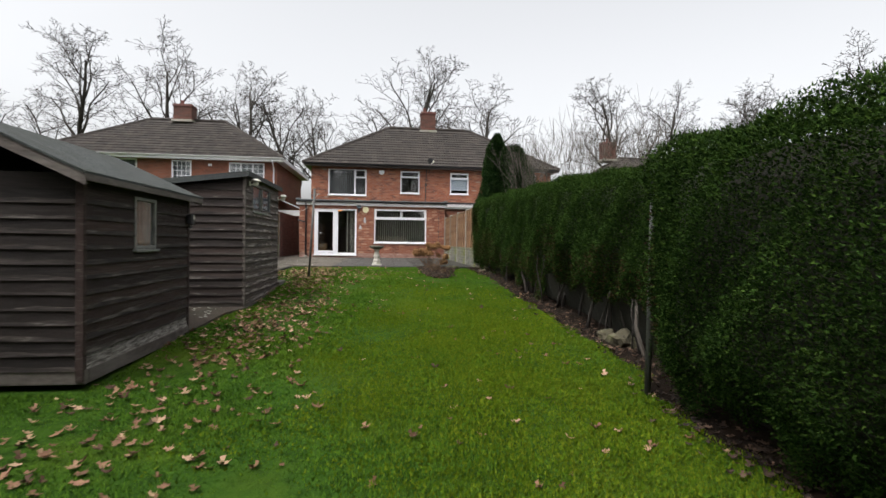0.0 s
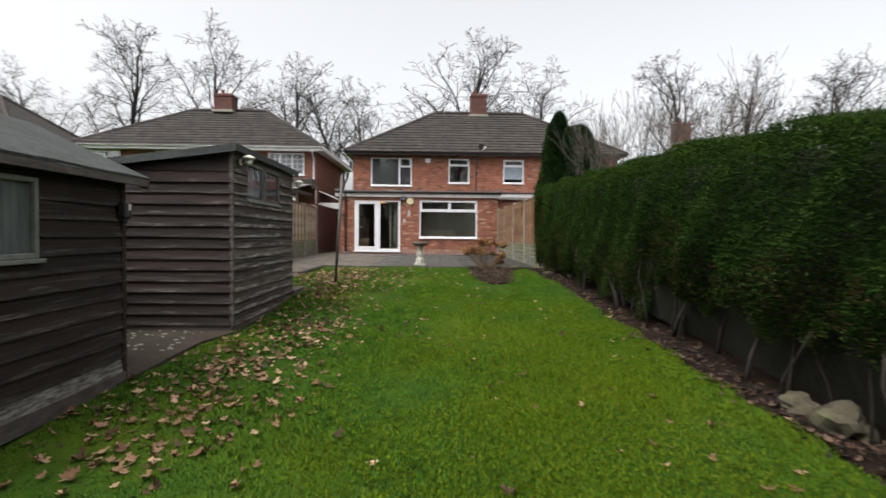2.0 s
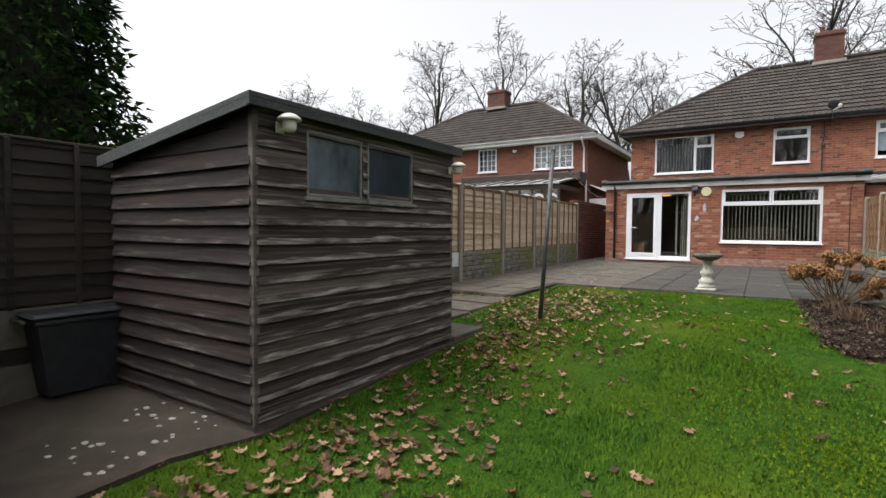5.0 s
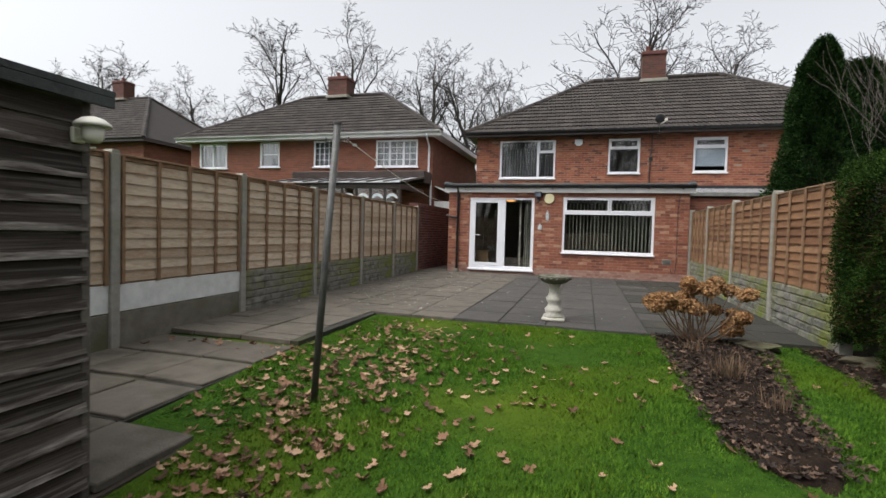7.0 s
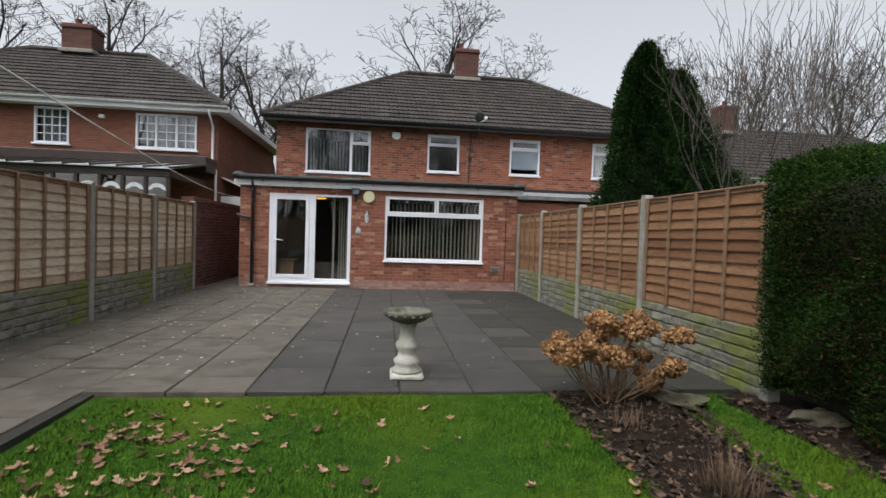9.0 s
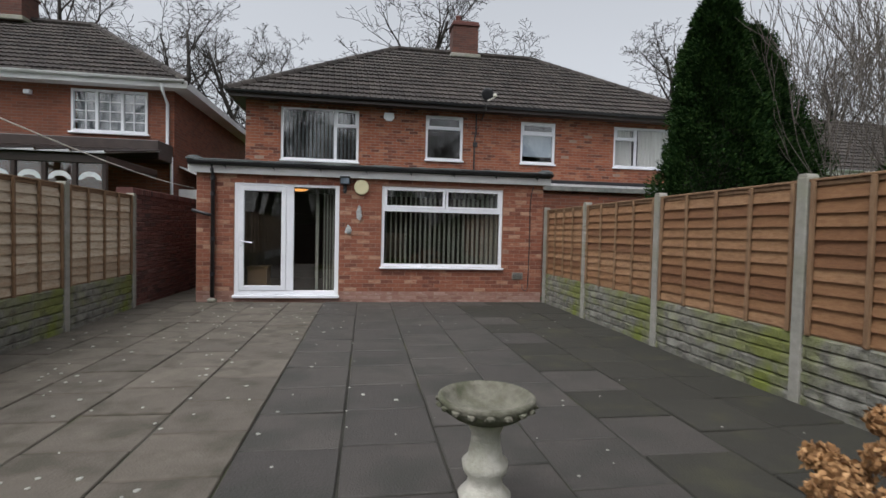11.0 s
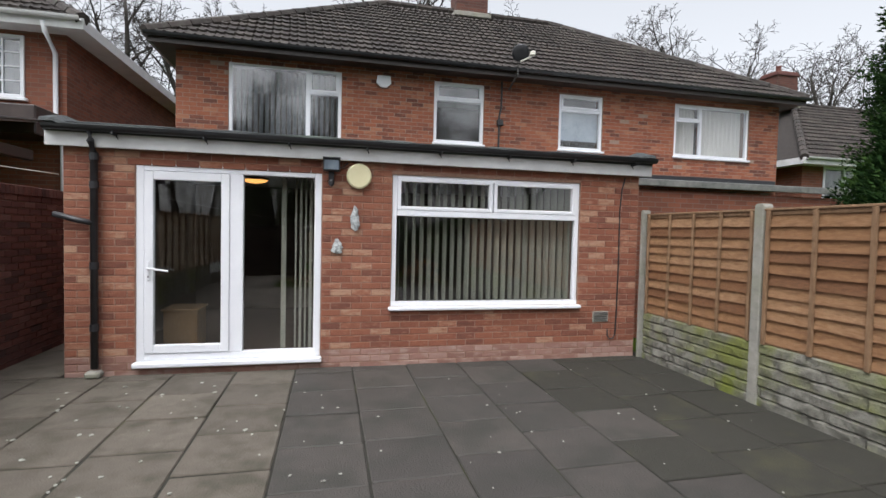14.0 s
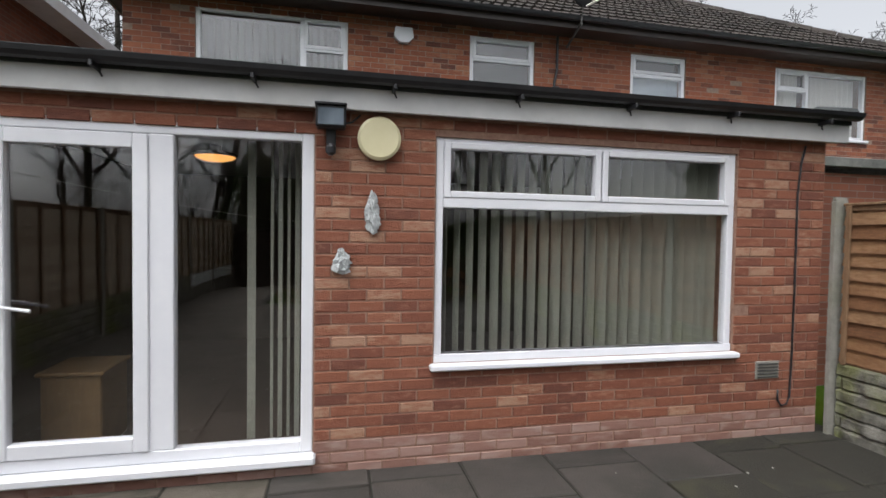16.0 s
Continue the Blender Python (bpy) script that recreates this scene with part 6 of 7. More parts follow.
part("receiver", Geo().tube([(2.97, UY - 0.6, 4.83), (3.08, UY - 0.85, 4.85), (3.09, UY - 0.87, 4.92)], 0.015, 7).cbox(3.05, UY - 0.92, 4.86, 3.13, UY - 0.83, 4.94, 0.01), M_lamp_white, tv)
soil = thing("soil_pipe", (2.75, UY - 0.05, 2.6), "thin black waste pipe on the upper wall", "drainpipe")
part("pipe", Geo().tube([(2.8, UY - 0.04, 4.6), (2.8, UY - 0.04, 4.1), (2.76, UY - 0.04, 3.9), (2.76, UY - 0.04, 2.6)], 0.02, 8), M_black, soil)
part("box", Geo().cbox(2.72, UY - 0.08, 3.72, 2.84, UY - 0.004, 3.84, 0.008), M_black, soil)
fx = thing("security_light", (-6.1, NY - 0.05, 4.5), "small white sensor lamp on the neighbour's wall", "lamp")
part("body", Geo().cbox(-8.35, NY - 0.12, 4.5, -8.2, NY - 0.004, 4.6, 0.01), M_upvc, fx)


# ---- hedge ----
def hedge_face(y):
    return float(np.interp(y, [0, 4.5, 4.8, 5.1, 5.5, 8, 12, 15.3], [2.66, 2.66, 2.78, 3.1, 3.3, 3.28, 3.28, 3.25]))


def hedge_top(y):
    return float(np.interp(y, [0, 3, 4.9, 5.2, 7.4, 8.4, 13.5, 15.4], [1.42, 1.45, 1.52, 1.52, 1.64, 1.74, 1.9, 1.95])) + 0.05 * noise.noise(Vector((y * 1.3, 2, 0)))


hedge = thing("hedge", (3.8, 8, -0.4), "tall clipped dark green conifer hedge", "hedge")
HO = np.array([3.8, 8, -0.4])
g = Geo()
ys = np.linspace(-3.5, 15.35, 60)
ring = 10
for y in ys:
    f, t, b = hedge_face(y) + 0.16, hedge_top(y) - 0.12, lawn_height(3.5, y)
    sk = 0.42 if 5.6 < y < 9.2 else 0.12
    prof = [(f + (0.5 if y < 5 else 0.25), b + 0.02), (f + (0.4 if y < 5 else 0.12), b + sk), (f + 0.02, b + sk + 0.35), (f, b + 1.3), (f + 0.06, t - 0.2), (f + 0.2, t), (f + 0.8, t), (f + 1.0, t - 0.2), (f + 1.05, b + 0.9), (f + 1.0, b + 0.02)]
    for k, (x, z) in enumerate(prof):
        d = 0.06 * noise.noise(Vector((x * 2, y * 2.2, z * 2.2)))
        g.v.append((x + d, y, z + d * 0.5))
for j in range(len(ys) - 1):
    g.f += [(j * ring + k, j * ring + (k + 1) % ring, (j + 1) * ring + (k + 1) % ring, (j + 1) * ring + k) for k in range(ring)]
g.f += [tuple(range(ring)), tuple(reversed(range((len(ys) - 1) * ring, len(ys) * ring)))]
# Closed dark body added behind the leaves so that no light passes through.
part("inner_foliage", g, M_hedge_core, hedge, "dark core added inside the hedge to block light")


def hedge_cloud(n, y0, y1):
    y = RNG.uniform(y0, y1, n)
    u = RNG.random(n)
    face = np.array([hedge_face(v) for v in y])
    top = np.array([hedge_top(v) for v in y])
    base = np.interp(y, [0, 5, 7.5, 9.5, 12, 15], [-0.62, -0.48, -0.37, -0.26, -0.08, -0.03])
    low = np.where((y > 5.5) & (y < 9.3), 0.55, np.where(y > 9.3, 0.22, 0.12)) + 0.1 * np.sin(y * 5.1) + 0.07 * np.sin(y * 13.7)
    z0 = base + low
    front = u < 0.72
    h = RNG.random(n)
    z = np.where(front, z0 + (top - z0) * h, top)
    depth = RNG.random(n)
    x = np.where(front, face, face + 0.1 + 0.95 * depth)
    rnd_ = np.clip((z - (top - 0.22)) / 0.22, 0, 1) ** 2 * 0.14
    x = x + np.where(front, rnd_, 0)
    under = np.clip((z0 + 0.45 - z) / 0.45, 0, 1) * np.where(y < 5, 0.3, 0.14)
    x = x + np.where(front, under, 0)
    clump = 0.07 * np.sin(y * 3.1 + z * 2.0) * np.sin(z * 4.3 + y * 1.7) + 0.035 * np.sin(y * 9.3 + z * 7.1)
    x = x + np.where(front, clump, 0) + np.where(front, RNG.normal(0, 0.03, n), 0)
    z = z + np.where(front, 0, 0.05 * np.sin(y * 4 + x * 5)) + RNG.normal(0, 0.02, n)
    out = np.where(front[:, None], np.array([-1.0, 0, 0.15]), np.array([-0.15, 0, 1.0]))
    return np.column_stack([x, y, z]) - HO, out


c, o_ = hedge_cloud(620000, 1.0, 15.45)
leaves = quads("leaves", sprays(c, o_, 0.04, 0.0062, 0.25, 0.6)[:, 1:], M_hedge, hedge, 3)
tagged(leaves, "dense dark green scale leaves", kind="stuff")
c, o_ = hedge_cloud(60000, 4.6, 15.4)
zz = c[:, 2] + HO[2]
yy = c[:, 1] + HO[1]
keep = ((zz < 0.75 + 0.35 * np.sin(c[:, 1] * 2.3) * np.sin(c[:, 1] * 0.9 + 1)) | ((yy > 12.6) & (np.sin(yy * 2.9 + zz * 2.1) + np.sin(zz * 4.7 - yy * 1.6) > 0.5))) & (RNG.random(len(zz)) < 0.85)
tagged(quads("dead_leaves", sprays(c[keep] - np.array([0.015, 0, 0]), o_[keep], 0.05, 0.006, 0.0, 0.7), M_hedge_brown, hedge), "browned bare twigs low in the hedge", kind="stuff")
n = 24000
c = np.column_stack([RNG.uniform(3.3, 4.3, n), np.full(n, 15.42) + RNG.normal(0, 0.04, n), RNG.uniform(0.15, 2.0, n)]) - HO
tagged(quads("leaves", sprays(c, np.tile([-0.1, 1.0, 0.1], (n, 1)), 0.045, 0.007, 0.2, 0.55), M_hedge, hedge), kind="stuff")
# bare trunks and twigs low in the hedge
rnd = random.Random(9)
for i in range(36):
    y = rnd.uniform(5.6, 12.5)
    x = hedge_face(y) + rnd.uniform(0.02, 0.3)
    z = lawn_height(x, y)
    a, b = rnd.uniform(-0.25, 0.25), rnd.uniform(-0.12, 0.1)
    h = rnd.uniform(0.6, 0.95)
    r = rnd.uniform(0.008, 0.028)
    part("stem", Geo().tube([(x, y, z - 0.03), (x + b * 0.4, y + a * 0.3, z + h * 0.35), (x + b, y + a, z + h * 0.7), (x + b * 0.7, y + a * 1.5, z + h)], [r, r * 0.9, r * 0.7, r * 0.4], 6), M_bark, hedge, smooth=True)
part("stem", Geo().tube([(3.36, 5.92, -0.45), (3.33, 6.0, -0.28), (3.3, 6.05, -0.1), (3.34, 6.12, 0.05), (3.4, 6.25, 0.22), (3.48, 6.3, 0.4)], [0.026, 0.023, 0.021, 0.019, 0.016, 0.012], 8), M_bark_pale, hedge, "pale crooked bare stem", smooth=True)
litter = thing("leaf_litter_strip", (3.3, 8, -0.4), "strip of bare earth and litter under the hedge", "soil", kind="structure")
g = Geo()
ys = np.linspace(1, 15.7, 70)
for y in ys:
    f = hedge_face(y)
    for i in range(5):
        x = f - 0.16 + (0.3 if y < 4.9 else 0.0) + 0.05 * noise.noise(Vector((y * 3, 0, 0))) + i * 0.16
        g.v.append((x, y, lawn_height(x, y) + 0.006 + (0.03 if i else 0) + 0.012 * noise.noise(Vector((x * 9, y * 9, 0)))))
g.f = [(j * 5 + i, j * 5 + i + 1, (j + 1) * 5 + i + 1, (j + 1) * 5 + i) for j in range(len(ys) - 1) for i in range(4)]
part("earth", g, M_soil, litter, smooth=True)


# ---- trees ----
def bare_tree(name, height, seed, label, mat, spread=0.55, levels=6, stems=1, slim=1.0, split=(2, 3)):
    t = thing(name, (0, 0, 0), label, "tree", "bare winter trees")
    rnd = random.Random(seed)
    trunk, limbs = Geo(), Geo()

    def grow(p, d, ln, r, lev):
        pts, q, dd = [p], p, d.copy()
        k = 4 if lev < 3 else 3
        for i in range(k):
            dd = (dd + Vector((rnd.gauss(0, 0.13), rnd.gauss(0, 0.13), 0.065 if lev else 0.02))).normalized()
            q = q + dd * ln / k
            pts.append(q)
        k = len(pts) - 1
        r2 = r * (0.8 if lev == 0 else 0.68)
        rad = [r + (r2 - r) * i / k for i in range(k + 1)]
        if lev == 0:
            trunk.tube(pts, rad, 8)
        elif lev < levels - 1:
            limbs.tube(pts, rad, 5 if lev < 3 else 3, cap=False)
        else:
            limbs.tube(pts, rad, 3, cap=False)
        if lev >= levels:
            return
        n = rnd.randint(*split) + (1 if lev in (0, 1) else 0)
        base = rnd.uniform(0, 6.28)
        for i in range(n):
            az = base + 6.28 * i / n + rnd.uniform(-0.5, 0.5)
            ax = dd.orthogonal().normalized()
            ax = Matrix.Rotation(az, 3, dd) @ ax
            tilt = spread * rnd.uniform(0.45, 1.15) * (0.35 if i == 0 and lev < 4 else 1)
            nd = (Matrix.Rotation(tilt, 3, ax) @ dd).normalized()
            s = pts[-1] if (i == 0 or lev == 0) else pts[rnd.randint(min(k, max(1, k - 2)), k)]
            grow(s, nd, ln * rnd.uniform(0.62, 0.82), max(r2 * rnd.uniform(0.62, 0.88), 0.014 * height / 17.5), lev + 1)

    for s_ in range(stems):
        a = 6.28 * s_ / max(1, stems) + rnd.uniform(0, 1)
        lean = 0.0 if stems == 1 else rnd.uniform(0.12, 0.35)
        d = Vector((math.cos(a) * lean, math.sin(a) * lean, 1)).normalized()
        grow(Vector((0.15 * math.cos(a) * (stems > 1), 0.15 * math.sin(a) * (stems > 1), -0.2)), d, height * (0.3 if stems == 1 else 0.28), height * 0.0165 * slim, 0)
    k = height / max(p[2] for p in limbs.v)
    for geo in (trunk, limbs):
        geo.v = [(x * k, y * k, z * k) for x, y, z in geo.v]
    part("trunk", trunk, mat, t, smooth=True)
    part("crown", limbs, mat, t, "fine bare branches and twigs", smooth=False, recalc=False)
    return t


def crown_tree(name, height, seed, label, mat, wide=1.0):
    """A bare tree: a trunk to near its top, rising limbs that shorten upwards, and three orders of side twigs."""
    t = thing(name, (0, 0, 0), label, "tree", "bare winter trees")
    rnd = random.Random(seed)
    trunk, limbs = Geo(), Geo()
    segments, shake, rise = (9, 7, 4, 3, 2), (0.07, 0.15, 0.2, 0.24, 0.26), (0.05, 0.11, 0.06, 0.02, 0.0)
    count, start = (10, 7, 5, 3), (0.3, 0.28, 0.2, 0.25)

    def grow(p, d, ln, r, lev):
        k = segments[lev]
        pts, dd = [p], d.copy()
        for i in range(k):
            dd = (dd + Vector((rnd.gauss(0, shake[lev]), rnd.gauss(0, shake[lev]), rnd.gauss(0, shake[lev]) * 0.6 + rise[lev]))).normalized()
            pts.append(pts[-1] + dd * ln / k)
        end = 0.3 if lev else 0.2
        radii = [max(0.0125, r * (1 - (1 - end) * i / k)) for i in range(k + 1)]
        if lev == 0:
            trunk.tube(pts, radii, 8)
        else:
            limbs.tube(pts, radii, 5 if lev == 1 else 3, cap=False)
        if lev == 4:
            return
        spin = rnd.uniform(0, 6.28)
        for i in range(count[lev]):
            u = min(0.98, start[lev] + (1 - start[lev]) * (i + rnd.random()) / count[lev])
            q = min(k - 1, int(u * k))
            at = pts[q].lerp(pts[q + 1], u * k - q)
            tan = (pts[q + 1] - pts[q]).normalized()
            spin += 2.4 + rnd.uniform(-0.5, 0.5)
            side = Matrix.Rotation(spin, 3, tan) @ tan.orthogonal().normalized()
            if lev == 0:
                tilt, far = radians(62 - 38 * u) * wide, height * (0.5 - 0.33 * u) * rnd.uniform(0.8, 1.15)
            else:
                tilt, far = radians(rnd.uniform(30, 62)), ln * (0.62 - 0.3 * u) * rnd.uniform(0.75, 1.2)
            here = radii[q] + (radii[q + 1] - radii[q]) * (u * k - q)
            grow(at, (tan * math.cos(tilt) + side * math.sin(tilt)).normalized(), far, here * (0.62 if lev == 0 else 0.58), lev + 1)

    grow(Vector((0, 0, -0.2)), Vector((0, 0, 1)), height * 0.84, height * 0.0175, 0)
    k = height / max(p[2] for p in limbs.v)
    for geo in (trunk, limbs):
        geo.v = [(x * k, y * k, z * k) for x, y, z in geo.v]
    part("trunk", trunk, mat, t, smooth=True)
    part("crown", limbs, mat, t, "fine bare branches and twigs", recalc=False)
    return t


kinds = [crown_tree("bare_tree", 17.5, s, "tall bare winter tree with fine spreading twigs", M_bark, w) for s, w in ((3, 0.92), (8, 1.05), (21, 0.84))]
FAR = [(-66, 54, 21, 0), (-51, 52, 22, 1), (-37, 51, 17, 2), (-27.0, 50, 18.6, 1), (-21.3, 50, 20.4, 0), (-12.2, 50, 18.6, 2), (-7.6, 52, 16.8, 1), (-4.4, 51, 16, 0), (1.4, 50, 18.6, 1), (3.6, 53, 18, 2), (10.2, 50, 19, 0),
       (26.4, 50, 17.8, 1), (30.2, 51, 18, 2), (36.5, 51, 18, 0), (41.5, 51, 20, 1), (55, 49, 25, 2), (-44, 55, 17, 2), 
       (-6, -14, 17, 0), (1.5, -17, 19, 1), (7.5, -13, 16, 2), (13, -18, 18, 0), (-13, -16, 18, 1), (-3, -9, 15, 2), (-8.5, -9, 16, 1), (-11, -5, 15, 0), (4.5, -8, 15, 1), (10, -8, 15, 0), (-1, -12, 17, 0), (-16, -9, 17, 2), (-19, -2, 16, 1), (16, -9, 16, 2)]
FAR += [(-24 + 8.2 * i + (i * 7 % 5) * 0.6, -22 - (i * 5 % 7) * 1.9, 15 + (i * 3 % 5), i % 3) for i in range(6)]
used = set()
for i, (x, y, h, k) in enumerate(FAR):
    m = pose(x, y, lawn_height(x, y), 0, 0, 77 * i)
    s = h / 17.5
    if k not in used:
        used.add(k)
        kinds[k].matrix_world = m @ Matrix.Diagonal((s * 1.2, s * 1.2, s, 1))
    else:
        copy_thing(kinds[k], m).scale = (s * 1.2, s * 1.2, s)
# saplings and shrubs beyond the right fence
sap = bare_tree("bare_sapling", 5.5, 41, "multi-stemmed bare sapling with upright pale shoots", M_bark_pale, 0.3, 5, 4, 0.15, (1, 3))
sap.matrix_world = pose(6.3, 19.5, -0.05, 0, 0, 20)
for x, y, h, r in ((7.6, 20.8, 6.4, 100), (9.6, 22.0, 7.0, 200), (11.4, 20.5, 7.2, 40)):
    copy_thing(sap, pose(x, y, -0.05, 0, 0, r)).scale = (h / 5.5,) * 3

thicket = bare_tree("bare_thicket", 8.0, 77, "dense bare winter shrub beyond the garden", M_bark, 0.5, 5, 5, 0.3)
thicket.matrix_world = pose(-2.0, -7.5, -0.8, 0, 0, 20)
for i in range(6):
    copy_thing(thicket, pose(-15 + 5.2 * i, -8.5 - (i * 5 % 4) * 1.3, -0.8, 0, 0, 47 * i)).scale = (1.1, 1.1, 0.9 + 0.1 * (i % 4))


def conifer(name, x, y, z, height, radius, n, label, mat, power=0.75, droop=0.1, size=0.16):
    t = thing(name, (x, y, z), label, "tree")
    part("trunk", Geo().tube([(x, y, z - 0.1), (x, y, z + height * 0.5), (x, y, z + height * 0.95)], [radius * 0.1, radius * 0.06, 0.01], 8), M_bark, t)
    u = RNG.random(n) ** 0.8
    az = RNG.uniform(0, 2 * np.pi, n)
    lump = 1 + 0.3 * np.sin(az * 4 + u * 13) * np.sin(u * 23 + az * 3) + 0.2 * np.sin(az * 9 + u * 37) * np.sin(u * 61)
    r = radius * (1 - u) ** power * lump * np.minimum(1, u * 9 + 0.55)
    depth = 1 - np.abs(RNG.normal(0, 0.13, n))
    c = np.column_stack([r * depth * np.cos(az), r * depth * np.sin(az), u * height + RNG.normal(0, 0.06, n)])
    out = np.column_stack([np.cos(az), np.sin(az), np.full(n, 0.35 - droop)])
    tagged(quads("crown", sprays(c, out, size, size * 0.15, 0.35 - droop, 0.5)[:, 1:], mat, t, 3), "dense dark evergreen sprays")
    g = Geo()
    g.lathe([(radius * 0.5, 0.15)] + [(max(0.02, radius * 0.62 * (1 - k / 10) ** power * min(1, k / 10 * 9 + 0.5)), height * k / 10 + 0.05) for k in range(10)], 14, Matrix.Translation((x, y, z)))
    # Dark turned body added inside the crown to block light.
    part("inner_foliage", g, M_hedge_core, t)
    return t


conifer("conifer_tree", 5.2, 21.0, -0.05, 5.15, 1.0, 110000, "tall dark green garden conifer", M_conifer, 0.54, 0.0, 0.1)
conifer("conifer_tree", 6.05, 21.5, -0.05, 4.85, 1.3, 120000, "bushy dark green garden conifer", M_conifer, 0.42, 0.0, 0.085)
conifer("conifer_tree", -18.6, 13.0, -0.1, 13.5, 4.2, 24000, "tall dark cedar with drooping sprays", M_conifer, 0.8, 0.55, 0.5)
conifer("conifer_bush", 6.9, 18.8, -0.05, 2.7, 1.3, 9000, "rounded green garden conifer bush", M_hedge, 0.4, 0.0, 0.16)
conifer("conifer_bush", 9.2, 24.0, -0.05, 3.2, 1.6, 7000, "rounded green garden conifer bush", M_hedge, 0.4, 0.0, 0.2)

# Bushes added out of view, tall enough to darken what the windows mirror.
for x, y, h, r in ((-2.5, -5.6, 5.6, 2.0), (0.2, -6.0, 6.6, 2.2), (3.0, -5.8, 5.2, 2.0), (-5.4, -6.2, 7.2, 2.4)):
    conifer("conifer_bush", x, y, -0.8, h, r, 12000, "dark evergreen bush added out of view", M_hedge, 0.4, 0.0, 0.2)

M_litter = surface("decaying_leaf_litter", [(0.012, 0.007, 0.004), (0.028, 0.015, 0.008), (0.055, 0.03, 0.016), (0.13, 0.08, 0.05)], 12, 0.85, 0.2, 60, vary="island")
# ---- lawn grass, fallen leaves ----
lawn = thing("lawn_grass", (0, 0, 0), "short mossy winter lawn grass", "grass", kind="stuff")


def on_lawn(x, y):
    keep = (y < 15.74) & (x < np.interp(y, [0, 4.9, 5.5, 15.8], [2.88, 2.88, 3.16, 3.14]) + 0.05 * np.sin(y * 7))
    left = np.interp(y, [0, 5.25, 5.3, 7.4, 7.5, 8.5, 8.95, 11.2, 11.25, 11.8, 11.9, 13.7, 15.75], [-3.4, -3.4, -1.66, -1.66, -1.64, -1.59, -1.39, -1.38, -1.37, -1.37, -1.94, -1.92, -1.92]) + 0.03 * np.sin(y * 9) + 0.025 * np.sin(y * 23.7)
    keep &= x > left
    a = np.interp(y, [12.3, 12.6, 13.3, 14.5, 15.2, 15.78], [1.95, 1.72, 1.66, 1.68, 1.6, 1.56]) + 0.08 + 0.06 * np.sin(y * 11)
    b = np.interp(y, [12.3, 12.6, 13.3, 14.5, 15.2, 15.78], [2.05, 2.24, 2.28, 2.5, 2.62, 2.72]) - 0.08 + 0.06 * np.sin(y * 13)
    return keep & ~((y > 12.35) & (x > a) & (x < b))


def blades(n, y0, y1, size):
    x, y = RNG.uniform(-3.4, 3.3, n), RNG.uniform(y0, y1, n)
    k = on_lawn(x, y)
    x, y = x[k], y[k]
    z = np.array([lawn_height(a, b) for a, b in zip(x, y)]) - 0.004
    patch = 0.75 + 0.45 * np.sin(x * 2.7 + y * 1.3) * np.sin(y * 2.1 - x * 1.1)
    n = len(x)
    c = np.column_stack([x, y, z])
    ln = size * RNG.uniform(0.5, 1.4, n) * patch
    az = RNG.uniform(0, 2 * np.pi, n)
    bend = RNG.uniform(0.2, 0.9, n)
    tip = c + np.column_stack([np.cos(az) * ln * bend, np.sin(az) * ln * bend, ln])
    s = np.column_stack([-np.sin(az), np.cos(az), np.zeros(n)]) * RNG.uniform(0.0026, 0.0052, n)[:, None]
    return np.stack([c - s, c + s, tip], axis=1)


tagged(quads("blades", blades(640000, 1.8, 15.75, 0.031), M_grass, lawn, 3), kind="stuff")

mx_, my_ = RNG.normal(1.9, 0.9, 300), RNG.normal(6.0, 2.6, 300)
spread = RNG.integers(0, 300, 130000)
px_, py_ = mx_[spread] + RNG.normal(0, 0.24, 130000), my_[spread] + RNG.normal(0, 0.24, 130000)
k_ = on_lawn(px_, py_) & (py_ > 1.8) & (px_ > -1)
px_, py_ = px_[k_], py_[k_]
c = np.column_stack([px_, py_, np.array([lawn_height(a, b) for a, b in zip(px_, py_)]) - 0.002])
up_ = np.column_stack([RNG.normal(0, 0.5, len(c)), RNG.normal(0, 0.5, len(c)), np.ones(len(c))])
tagged(quads("moss", sprays(c, up_, 0.038, 0.007, 0.3, 0.4)[:, 1:], M_moss, lawn, 3), "yellow-green moss cushions among the grass", kind="stuff")


def leaf_faces(lift, xs_, ys_, size):
    """Lobed dry leaves, each a fan of curled triangles joined along the rib."""
    out_v, out_f = [], []
    rnd_ = random.Random(12)
    lobes = [(0, 0.0), (0.32, 0.28), (0.5, 0.16), (0.62, 0.62), (0.3, 0.5), (0.28, 0.78), (0.1, 0.72), (0.0, 1.05)]
    shape = [(x, y) for x, y in lobes] + [(-x, y) for x, y in reversed(lobes[1:-1])]
    for x, y in zip(xs_, ys_):
        s = size * rnd_.uniform(0.55, 1.25)
        m_ = Matrix.Translation((x, y, lawn_height(x, y) + lift + rnd_.uniform(0.008, 0.022) if y < 15.75 else PZ + 0.004)) @ Euler((rnd_.gauss(0, 0.25), rnd_.gauss(0, 0.25), rnd_.uniform(0, 6.28))).to_matrix().to_4x4()
        curl = rnd_.uniform(0.2, 1.5)
        o = len(out_v)
        out_v.append(tuple(m_ @ Vector((0, 0.45 * s, 0))))
        for a, b in shape:
            out_v.append(tuple(m_ @ Vector((a * s, b * s, curl * s * (a * a + (b - 0.45) ** 2) * 0.9))))
        k = len(shape)
        out_f += [(o, o + 1 + i, o + 1 + (i + 1) % k) for i in range(k)]
    g = Geo()
    g.v, g.f = out_v, out_f
    return g


def scatter(n, cx, cy, sx, sy):
    return RNG.normal(cx, sx, n), RNG.normal(cy, sy, n)


